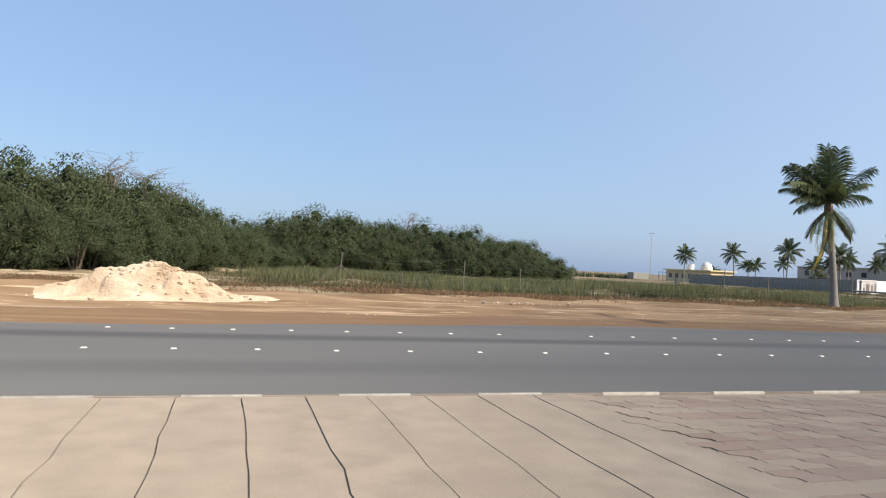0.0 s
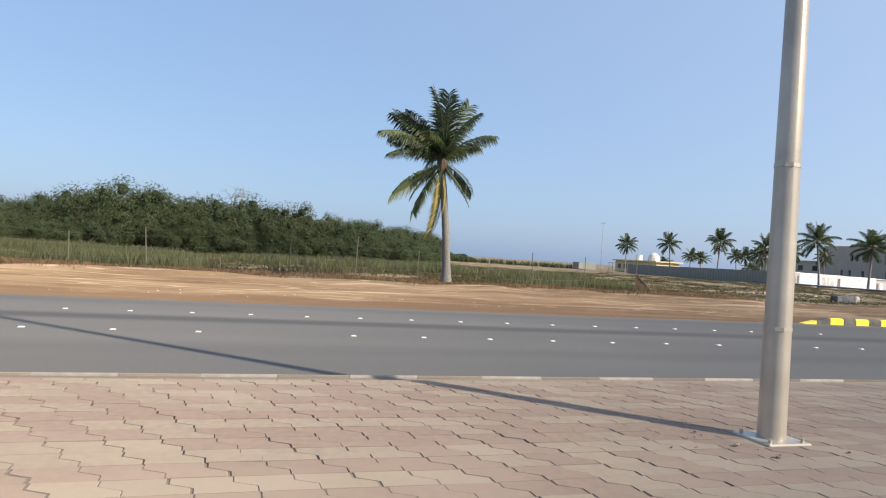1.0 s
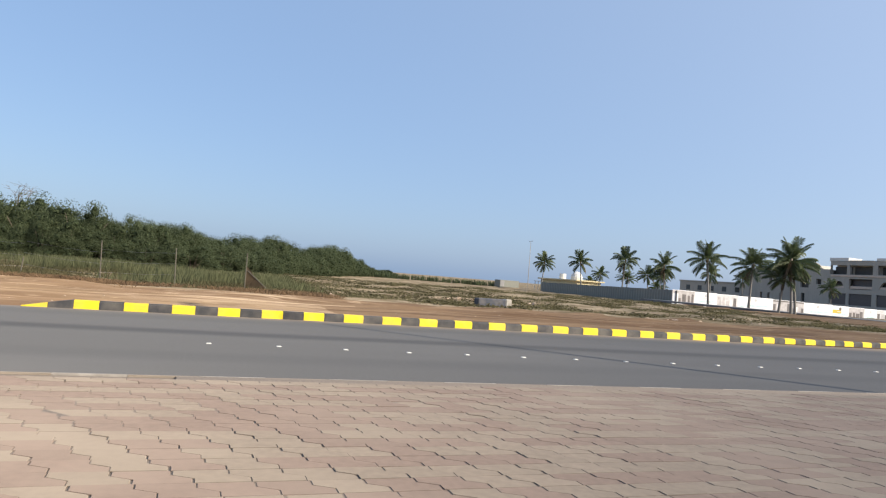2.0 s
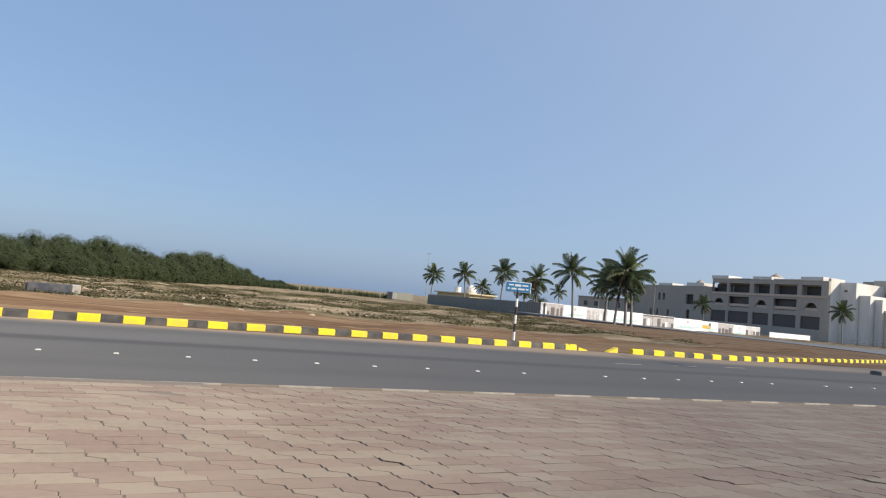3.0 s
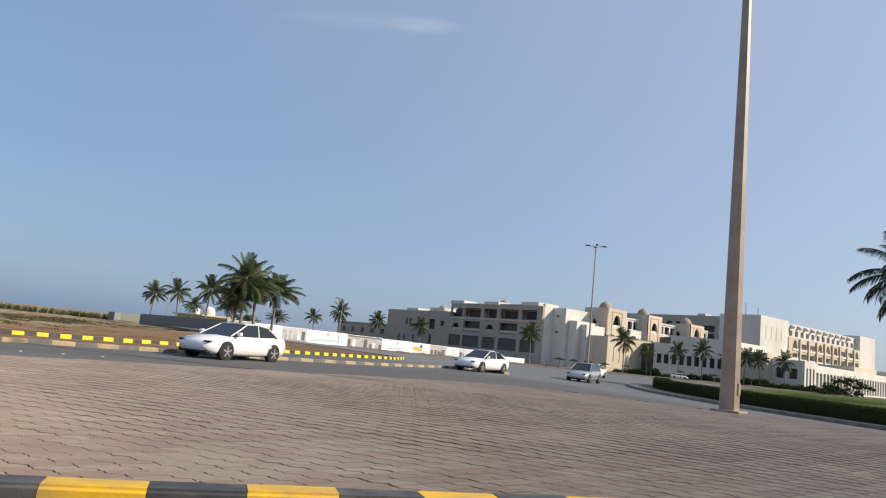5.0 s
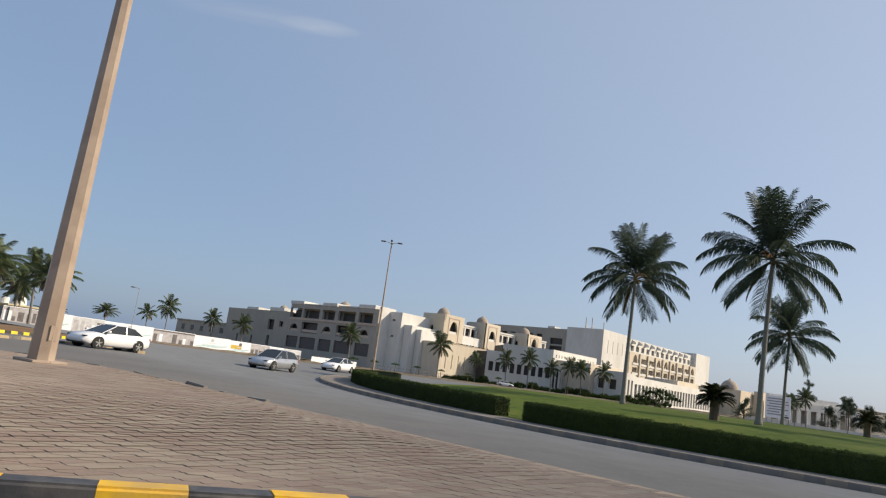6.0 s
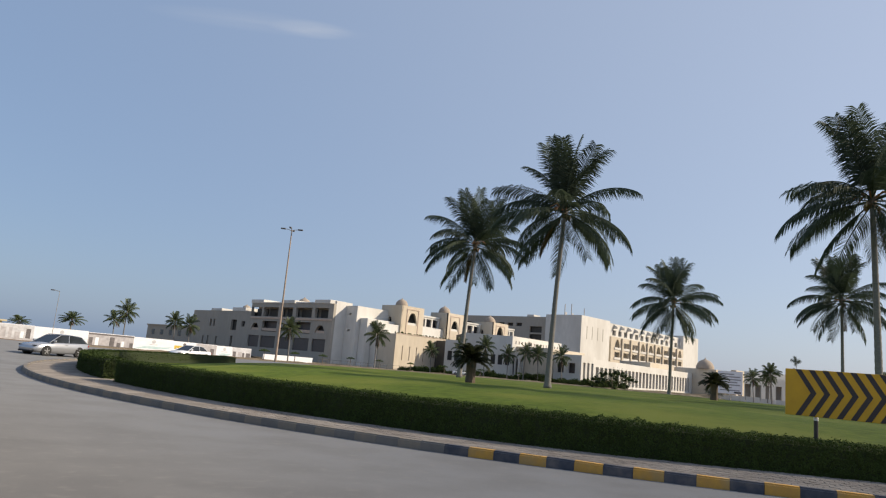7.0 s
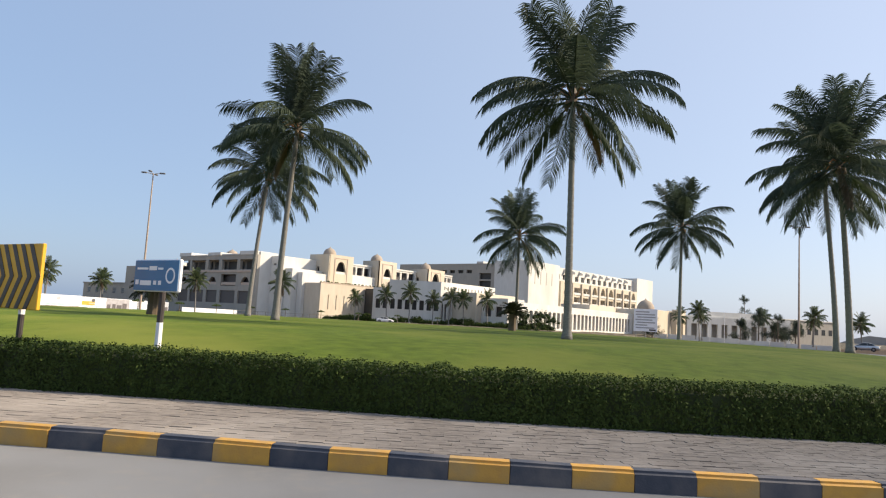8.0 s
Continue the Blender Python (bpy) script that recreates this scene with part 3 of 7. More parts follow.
kerb("kerb_verge", curve([(37.7, 15.62), (48, 15.9), (56, 16.25), (64, 16.95), (70.9, 17.57)], 5), 0.5, 0.19, 0.2, (M_YEL, M_BLK), "yellow and black painted kerb along the sandy verge")
kerb("kerb_slip", OUT_FAR[1:-22], 0.5, 0.19, 0.2, (M_YEL, M_BLK), "yellow and black painted kerb curving along the slip road")
for x, y, h, m in ((37.45, 15.61, 182, M_BLK), (36.95, 15.6, 182, M_YEL), (71.0, 17.62, 12, M_BLK), (71.5, 17.74, 14, M_YEL), (72.75, 17.62, 188, M_YEL)):
    bm = boxm(-0.25, -0.1, -0.2, 0.25, 0.1, 0.19, 0.015)
    for v in bm.verts:
        if v.co.z > 0:
            v.co.z = max(0.012, 0.19 * ((0.55 if m is M_YEL and x < 72 else 1.0) - (v.co.x + 0.25) * (1.0 if m is M_YEL and x < 72 else 0.9 if m is M_BLK else 1.9)))
    ob = tagged(part("kerb_end", bm, m), "painted kerb stone sloping down to the ground", "kerb", kind="structure")
    ob.matrix_world = pose(x, y, 0, 0, 0, h)
kerb("kerb_splitter", curve([(83.5, 14.9), (88, 15.2), (94, 16.2), (100, 17.2), (106, 19.0), (112, 21.9), (117.4, 24.6), (119.2, 24.6), (119.3, 22.4)], 5), 0.78, 0.15, 0.45, (M_BLK3, M_SPLIT), "faded kerbed splitter island in the asphalt")
kerb("kerb_median", NEAR[12:-7], 0.65, 0.2, 0.28, (M_YELM, M_BLK), "yellow and black painted kerb round the median tip")
tip = empty("kerb_median_tip", Matrix(), "short painted kerb stones turning the median tip", "kerb", kind="structure")
for (p, q), m in zip(zip(NEAR[-7:], NEAR[-6:-1]), (M_YELM, M_BLK, M_YELM, M_YELM, M_BLK)):
    d = Vector(q) - Vector(p)
    part("kerb_stone", kerb_mesh("kerb_stone", d.length + 0.03, 0.21, 0.28, m), None, tip, m=pose((p[0] + q[0]) / 2, (p[1] + q[1]) / 2, 0, 0, 0, math.degrees(math.atan2(d.y, d.x))))
ring = [isle_xy(a, isle_r(a) - 0.09) for a in [198.8 + 1.0 * k for k in range(47)]]
kerb("kerb_island", ring, 0.53, 0.185, 0.18, (M_BLK2, M_YEL2), "ochre and slate painted kerb round the island", level=road_z)
# duller, greyer kerb colours on bearings below 198.8
ring = [isle_xy(a, isle_r(a) - 0.09) for a in [198.8 - 1.5 * k for k in range(54)]]
kerb("kerb_island_dull", ring, 0.53, 0.185, 0.18, (M_BLK4, M_YEL3), "dull grey and muted ochre kerb round the island", level=road_z)

# ---- island: verge, lawn, hedge ----
def ring_pts(r, a0=0, a1=360, n=180):
    return [(ISLE.x + r * math.cos(radians(a0 + (a1 - a0) * i / n)), ISLE.y + r * math.sin(radians(a0 + (a1 - a0) * i / n))) for i in range(n + (0 if a1 - a0 == 360 else 1))]


def lawn_z(x, y):
    r = math.hypot(x - ISLE.x, y - ISLE.y)
    return 0.16 + isle_dip(bearing(x, y)) * (1 - smoothstep(36.6, 26, r)) + 0.5 * smoothstep(36.9, 25, r) + 0.03 * n2(x, y, 0.12, 3)


bm = bmesh.new()
grid = [[bm.verts.new((*isle_xy(a, isle_r(a) + q), isle_dip(a) + z)) for a in range(0, 360, 2)] for q, z in ((-0.05, -0.2), (-0.05, 0.13), (-2.0, 0.135), (-3.4, 0.14))]
for lo, hi in zip(grid, grid[1:]):
    for i in range(180):
        bm.faces.new((lo[i - 1], lo[i], hi[i], hi[i - 1]))
verge = tagged(part("pavement_island", bm, M_VERGE), "dusty paved verge between kerb and hedge", "pavement", kind="structure")
lv, lf = [(ISLE.x, ISLE.y, lawn_z(*ISLE))], []
radii = [3, 8, 13, 18, 23, 25, 27, 29, 31, 33, 34.4, 35.4]
for r in radii:
    lv += [(x, y, lawn_z(x, y)) for x, y in ring_pts(r)]
lv += [(*isle_xy(a, isle_r(a) - 2.7), isle_dip(a) + 0.16) for a in range(0, 360, 2)]
for k in range(180):
    lf.append((0, 1 + k, 1 + (k + 1) % 180))
for j in range(len(radii)):
    for k in range(180):
        a, b = 1 + j * 180 + k, 1 + j * 180 + (k + 1) % 180
        lf.append((a, a + 180, b + 180, b))
lawn = part("lawn", raw("lawn", lv, lf, M_LAWN), None)
lawn.data.polygons.foreach_set("use_smooth", [True] * len(lf))
tagged(lawn, "mown green lawn rising gently on the island", "lawn", kind="structure")


def blades(name, spots, h0, h1, w, material, label, category, lean=0.35, per=3, spread=0.12):
    """Many single blades at the given spots (x, y, z), as one loose mass."""
    V, F = [], []
    r = random.Random(len(spots))
    for x, y, z in spots:
        for _ in range(per):
            a, h = r.uniform(0, 6.283), r.uniform(h0, h1)
            ox, oy = x + r.gauss(0, spread), y + r.gauss(0, spread)
            dx, dy = math.cos(a) * w, math.sin(a) * w
            lx, ly = r.gauss(0, lean) * h, r.gauss(0, lean) * h
            i = len(V)
            V += [(ox - dx, oy - dy, z - 0.02), (ox + dx, oy + dy, z - 0.02), (ox + lx * 0.4 + dx * 0.7, oy + ly * 0.4 + dy * 0.7, z + h * 0.6), (ox + lx, oy + ly, z + h)]
            F += [(i, i + 1, i + 2), (i, i + 2, i + 3)]
    return tagged(part(name, raw(name, V, F, material), None), label, category, kind="stuff")


r5 = random.Random(5)
spots = []
while len(spots) < 7000:
    a, r = radians(r5.uniform(120, 262)), 36.4 - abs(r5.gauss(0, 1.2))
    if r > 4:
        x, y = ISLE.x + r * math.cos(a), ISLE.y + r * math.sin(a)
        spots.append((x, y, lawn_z(x, y)))
blades("lawn_grass", spots, 0.01, 0.025, 0.008, M_GRASS, "short green grass blades covering the island lawn", "grass", per=4, lean=0.6)

# clipped hedge in stretches with a gap between them
H_DEEP, H_TOP = 0.88, 0.6


def hedge_r(deg):
    """Outer face of the hedge."""
    return isle_r(deg) - 2.2 - 0.5 * south(deg)


def hedge(a0, a1, seed, dense=3200, size=1.0):
    """A clipped hedge between two bearings: a core coloured dark for the shade within, and a skin of small leaves that
    lie along its faces.
    """
    r = random.Random(seed)
    mid = (a0 + a1) / 2
    th = empty("hedge", Matrix.Translation((*isle_xy(mid, hedge_r(mid) - 0.5), isle_dip(mid) + 0.12)), "low clipped dark green hedge round the island lawn", "hedge", "hedges round the island")
    inv = th.matrix_world.inverted()
    n = max(3, int((a1 - a0) / 1.5))
    V, F = [], []
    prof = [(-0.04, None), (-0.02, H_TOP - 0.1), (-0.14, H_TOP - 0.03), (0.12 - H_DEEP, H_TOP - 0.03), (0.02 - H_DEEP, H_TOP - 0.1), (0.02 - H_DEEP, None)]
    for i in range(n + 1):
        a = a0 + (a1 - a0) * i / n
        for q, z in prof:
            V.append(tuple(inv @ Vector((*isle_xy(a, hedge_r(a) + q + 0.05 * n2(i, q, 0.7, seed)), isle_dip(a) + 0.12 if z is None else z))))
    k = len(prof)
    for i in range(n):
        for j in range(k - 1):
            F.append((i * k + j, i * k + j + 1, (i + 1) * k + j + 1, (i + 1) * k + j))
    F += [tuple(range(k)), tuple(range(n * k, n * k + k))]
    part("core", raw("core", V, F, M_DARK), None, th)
    V, F = [], []
    for _ in range(int((a1 - a0) * dense)):
        a = r.uniform(a0, a1)
        u = r.random()
        rough = 0.07 * n2(a * 2, 0, 0.9, seed) + 0.05 * n2(a * 6, 0, 0.9, seed)
        out, up = Vector((math.cos(radians(a)), math.sin(radians(a)), 0)), Vector((0, 0, 1))
        if u < 0.55:
            z = r.uniform(isle_dip(a) + 0.14, H_TOP + 0.02)
            q, nrm = r.gauss(0, 0.03) + 0.6 * rough + 0.05 * n2(a * 5, z * 6, 0.9, seed + 5), out
        elif u < 0.92:
            q, z, nrm = r.uniform(-H_DEEP, 0.02), H_TOP + r.gauss(0, 0.022) + rough, up
        else:
            q, z, nrm = -H_DEEP + r.gauss(0, 0.03), r.uniform(0.1, H_TOP), -out
        if r.random() < 0.02:
            a, q, z = r.choice((a0 - 0.06, a1 + 0.06)), r.uniform(-H_DEEP, 0), r.uniform(isle_dip(a) + 0.15, H_TOP)
        c = inv @ Vector((*isle_xy(a, hedge_r(a) + q), z))
        nrm = (nrm + Vector((r.gauss(0, 0.42), r.gauss(0, 0.42), r.gauss(0, 0.42)))).normalized()
        d = nrm.orthogonal().normalized()
        d.rotate(Matrix.Rotation(r.uniform(0, 6.283), 3, nrm))
        e = nrm.cross(d)
        s = r.uniform(0.012, 0.028) * size
        i = len(V)
        V += [tuple(c - d * s), tuple(c + e * s * 0.55), tuple(c + d * s), tuple(c - e * s * 0.55)]
        F.append((i, i + 1, i + 2, i + 3))
    part("leaves", raw("leaves", V, F, M_HEDGE), None, th)
    return th


hedge(112, 171.4, 1, 1100, 1.6)
hedge(173.9, 215, 2)
hedge(215, 236, 3)
hedge(236, 246, 4)

# grey blocks of the verge between kerb and hedge
BV, BF = [], []
r6 = random.Random(6)
for j in range(24):
    q0 = 37.0 + j * 0.12
    n = int(radians(56) * q0 / 0.24)
    for i in range(n):
        a = radians(188) + radians(56) * (i + 0.5 * (j % 2)) / n
        deg = math.degrees(a)
        q1, zr = isle_r(deg) - 0.21 - j * 0.12, isle_dip(deg)
        if q1 < hedge_r(deg) - 0.1:
            continue
        da, dq, z = 0.1185 / q0, 0.0585, zr + 0.14 + r6.gauss(0, 0.002)
        k = len(BV)
        for aa, qq in ((a - da, q1 - dq), (a + da, q1 - dq), (a + da, q1 + dq), (a - da, q1 + dq)):
            BV.append((ISLE.x + qq * math.cos(aa), ISLE.y + qq * math.sin(aa), z + r6.gauss(0, 0.001)))
        for v in BV[k:k + 4]:
            BV.append((v[0], v[1], zr + 0.125))
        BF += [(k, k + 1, k + 2, k + 3)] + [(k + 4 + e, k + 4 + (e + 1) % 4, k + (e + 1) % 4, k + e) for e in range(4)]
ob = part("paving_block", raw("paving_block", BV, BF, M_VERGE), None, verge, "dusty grey concrete blocks")
ob["kind"] = "stuff"

# ---- palms ----
def frond_mesh(name, length, rise, droop, seed, material, pairs=66, leaf=0.9, hang=0.55, side=1.0, bare=0.14, wide=1.0):
    """One palm frond growing along +x from the origin: a bent midrib and two rows of narrow leaflets."""
    r = random.Random(seed)
    V, F = [], []
    pts, ang, p = [], radians(rise), Vector((0, 0, 0))
    steps = 14
    for i in range(steps + 1):
        pts.append(p.copy())
        p = p + Vector((math.cos(ang), 0, math.sin(ang))) * (length / steps)
        ang -= radians(droop) / steps * (0.5 + 1.0 * i / steps)
    bm = bmesh.new()
    tube(bm, pts, [0.045 * (1 - 0.85 * i / steps) + 0.006 for i in range(steps + 1)], 4, cap=False)
    bm.verts.ensure_lookup_table()
    bm.verts.index_update()
    V += [tuple(v.co) for v in bm.verts]
    F += [tuple(v.index for v in f.verts) for f in bm.faces]
    bm.free()
    for k in range(pairs):
        s = bare + (1 - bare) * (k + 0.5) / pairs
        fi = s * steps
        i0 = min(int(fi), steps - 1)
        base = pts[i0].lerp(pts[i0 + 1], fi - i0)
        tan = (pts[i0 + 1] - pts[i0]).normalized()
        ln = leaf * (0.35 + 0.65 * math.sin(math.pi * (0.12 + 0.8 * s))) * r.uniform(0.85, 1.1)
        for sg in (-1, 1):
            if r.random() < 0.05:
                continue
            fwd = 0.55 + 0.5 * s
            d1 = (Vector((0, sg * side, 0)) + tan * fwd + Vector((0, 0, 0.12 - hang * 0.5 + r.uniform(-0.15, 0.15)))).normalized()
            d2 = (d1 + Vector((0, 0, -hang * r.uniform(0.7, 1.3)))).normalized()
            w = (tan * 0.85 + Vector((0, 0, 0.35))).normalized() * (0.026 + 0.012 * r.random()) * wide
            a, b, c = base, base + d1 * ln * 0.5, base + d1 * ln * 0.5 + d2 * ln * 0.5
            i = len(V)
            V += [tuple(a - w * 0.5), tuple(a + w * 0.5), tuple(b + w), tuple(b - w), tuple(c)]
            F += [(i, i + 1, i + 2, i + 3), (i + 3, i + 2, i + 4)]
    return raw(name, V, F, material)


def frond_set(length, material, seed, leaf=0.95):
    """Fronds from upright to hanging: (mesh, share of the crown)."""
    return [frond_mesh("frond", length * k, rise, droop, seed + i, material, pairs=72, leaf=leaf * k, hang=hang, wide=1.0)
            for i, (k, rise, droop, hang) in enumerate([(0.9, 83, 20, 0.5), (0.92, 71, 48, 0.75), (0.97, 46, 70, 1.05), (1.0, 26, 80, 1.25), (0.97, 6, 76, 1.3), (0.92, -16, 62, 1.2), (0.85, -42, 38, 0.9)])]


FR_BIG = frond_set(5.3, M_FROND, 11, 1.55)
FR_MID = frond_set(4.2, M_FRONDL, 31, 1.3)
FR_YOUNG = [frond_mesh("frond", 2.75 * k, rise, droop, 91 + i, M_FRONDL, pairs=62, leaf=1.0 * k, hang=hang, bare=0.07, wide=0.9) for i, (k, rise, droop, hang) in enumerate([(1.0, 84, 25, 0.5), (1.05, 66, 42, 0.8), (1.08, 46, 58, 1.0), (1.1, 24, 60, 1.1), (1.0, -2, 66, 1.0), (1.15, -36, 26, 0.9), (0.75, -58, 22, 0.7)])]
FR_OLD = frond_set(4.0, M_FRONDB, 51, 0.8)
FR_YEL = frond_set(4.2, M_FRONDY, 71, 0.9)


def trunk_mesh(h, r0, r1, bend, bow):
    """A ringed, swollen-footed trunk; bend is the sideways reach of its top."""
    bm = bmesh.new()
    n = max(14, int(h * 5))
    pts, rad = [], []
    for i in range(n + 1):
        t = i / n
        pts.append((bend * (t ** 1.4) + bow * math.sin(math.pi * t), 0, h * t))
        rad.append((r1 + (r0 - r1) * (1 - t) ** 1.5 + r0 * 0.45 * math.exp(-t * h / 0.35)) * (1.04 if i % 2 else 0.97))
    tube(bm, pts, rad, 10)
    return bm


def palm(x, y, z, h, seed, fr, lean=(0, 0), r0=0.23, r1=0.15, counts=(4, 4, 5, 4, 4, 3, 2), nuts=6, old=1, bow=0.0, label="tall coconut palm with drooping green fronds", group="", scale=1.0, turn=0.0):
    """A palm: trunk, fronds whorl by whorl, a few nuts and dead fronds."""
    r = random.Random(seed)
    th = empty("palm_tree", pose(x, y, z, 0, 0, math.degrees(math.atan2(lean[1], lean[0])) if any(lean) else turn), label, "palm tree", group)
    th.scale = (scale,) * 3
    reach = math.hypot(*lean)
    part("trunk", trunk_mesh(h, r0, r1, reach, bow), M_TRUNK, th, smooth=True)
    top = Vector((reach, 0, h))
    part("leaf_base", tube(bmesh.new(), [top + Vector((0, 0, z)) for z in (-0.45, -0.2, 0.1, 0.4, 0.75)], [r1 * 1.05, r1 * 1.5, r1 * 1.6, r1 * 1.15, r1 * 0.4], 9), M_FRONDB, th, "brown fibrous leaf bases")
    az = r.uniform(0, 360)
    for i, c in enumerate(counts):
        for k in range(c):
            az += 137.5
            part("frond", fr[i], None, th, m=Matrix.Translation(top + Vector((0, 0, 0.25 - 0.07 * i))) @ pose(0, 0, 0, 0, r.uniform(-9, 9), az + r.uniform(-14, 14)) @ pose(0, 0, 0, r.uniform(-25, 25)))
    for k in range(old):
        part("dead_frond", FR_OLD[r.choice((5, 6))], None, th, "dry brown hanging frond", m=Matrix.Translation(top) @ pose(0, 0, 0, 0, r.uniform(0, 22), r.uniform(0, 360)))
    for k in range(nuts):
        a = r.uniform(0, 6.283)
        bm = bmesh.new()
        bmesh.ops.create_icosphere(bm, subdivisions=1, radius=0.13, matrix=Matrix.Translation(top + Vector((0.3 * math.cos(a), 0.3 * math.sin(a), -0.25 - 0.25 * r.random()))) @ Matrix.Diagonal((1, 1, 1.25, 1)))
        part("coconut", bm, M_NUT, th, smooth=True)
    for k in range(nuts):
        a, up = r.uniform(0, 6.283), r.uniform(0.0, 0.7)
        ca, sa = math.cos(a), math.sin(a)
        part("flower_stalk", tube(bmesh.new(), [tuple(top + Vector((0.15 * ca, 0.15 * sa, 0.1))), tuple(top + Vector((0.55 * ca, 0.55 * sa, 0.2 + up * 0.6))), tuple(top + Vector((1.0 * ca, 1.0 * sa, up * 0.7 - 0.15)))], [0.05, 0.06, 0.03], 5), M_STALK, th, "orange-brown flower stalk")
    return th


def young_crown():
    """Upright feathery fronds, two long drooping ones and a yellow one down the trunk."""
    top = Matrix.Translation((0.5, 0, 5.4))
    r = random.Random(4)
    back = -math.degrees(math.atan2(0.1, -0.5))
    for k, az, sc in ((0, 180, 1.0), (0, 235, 0.95), (0, 120, 0.9), (0, 10, 1.0), (0, 300, 0.9), (1, 185, 0.95), (1, 158, 0.85), (1, 214, 0.85), (1, 118, 0.8), (1, 18, 0.85), (1, 332, 0.85), (2, 178, 0.92), (2, 200, 0.8), (2, 140, 0.75), (2, 228, 0.75), (2, 2, 0.72), (2, 345, 0.8), (3, 186, 0.75), (3, 90, 0.7), (3, 270, 0.7)):
        part("frond", FR_YOUNG[k], None, pa, m=top @ pose(0, 0, 0, 0, r.uniform(-6, 6), az + back + r.uniform(-6, 6)) @ pose(0, 0, 0, r.uniform(-35, 35)) @ Matrix.Scale(sc * 1.1, 4))
    part("drooping_frond", FR_YOUNG[4], None, pa, m=top @ pose(0, 0, -0.1, 0, 22, 5 + back) @ pose(0, 0, 0, -30) @ Matrix.Scale(0.72, 4))
    part("drooping_frond", FR_YOUNG[6], None, pa, m=top @ pose(0, 0, -0.1, 0, -12, 340 + back))
    part("drooping_frond", FR_YOUNG[5], None, pa, m=top @ pose(0, 0, -0.25, 0, -8, 182 + back) @ pose(0, 0, 0, 40) @ Matrix.Scale(1.05, 4))
    part("drooping_frond", FR_YOUNG[5], None, pa, m=top @ pose(0, 0, -0.25, 0, 8, 196 + back) @ pose(0, 0, 0, 20) @ Matrix.Scale(0.92, 4))
    part("drooping_frond", FR_OLD[6], None, pa, "dry brown drooping frond", m=top @ pose(0, 0, -0.2, 0, -6, 176 + back) @ Matrix.Scale(0.62, 4))
    part("yellow_frond", FR_YEL[6], None, pa, "yellowed hanging frond", m=top @ pose(0, 0, -0.2, 0, 44, 300 + back) @ Matrix.Scale(0.9, 4))
    part("yellow_frond", FR_YEL[6], None, pa, "yellowed hanging frond", m=top @ pose(0, 0, -0.2, 0, 30, 340 + back) @ Matrix.Scale(0.6, 4))


# roadside palm with thin, broken crown and a yellow hanging frond
pa = palm(30.0, 28.4, 0.02, 5.2, 3, FR_YOUNG, lean=(-0.5, 0.1), r0=0.19, r1=0.14, counts=(), nuts=0, old=0, label="young coconut palm with wind-bent crown on sandy verge")
young_crown()
# island palms
for x, y, h, s, lean, sc in [(150.1, -4.2, 11.6, 21, (0.35, -0.3), 1.0), (157.4, 9.4, 11.6, 22, (1.1, 0.3), 1.0), (187.5, 4.2, 10.3, 23, (-0.9, -0.6), 1.0), (153.5, -21.8, 11.5, 24, (0.1, 0.2), 1.0), (191.9, -12.0, 11.6, 25, (0.7, 0.2), 1.0), (171.0, -30.2, 10.8, 26, (-1.3, 0.3), 1.0), (178.5, -28.1, 12.3, 27, (0.6, 0.9), 1.0)]:
    palm(x, y, lawn_z(x, y) - 0.03, h, s, FR_BIG, lean=lean, scale=sc, counts=(6, 6, 4, 5, 6, 4, 4), r0=0.2, r1=0.135, label="tall coconut palm on the island lawn", group="palms on the island")

# ---- large hotel building ----
def wall_box(parent, name, x0, y0, z0, x1, y1, z1, m, label=""):
    return part(name, boxm(x0, y0, z0, x1, y1, z1, 0.06), m, parent, label)


def arch_outline(w, h, point=0.45):
    """Half-width w, spring height h: a keel arch from floor to point."""
    pts = [(-w, 0), (w, 0), (w, h)]
    for i in range(1, 8):
        t = i / 8
        pts.append((w * (1 - t) ** 0.58, h + (1 - (1 - t) ** 1.6) * w * (1 + point) ))
    pts.append((0, h + w * (1 + point)))
    for i in range(7, 0, -1):
        t = i / 8
        pts.append((-w * (1 - t) ** 0.58, h + (1 - (1 - t) ** 1.6) * w * (1 + point)))
    pts.append((-w, h))
    return pts


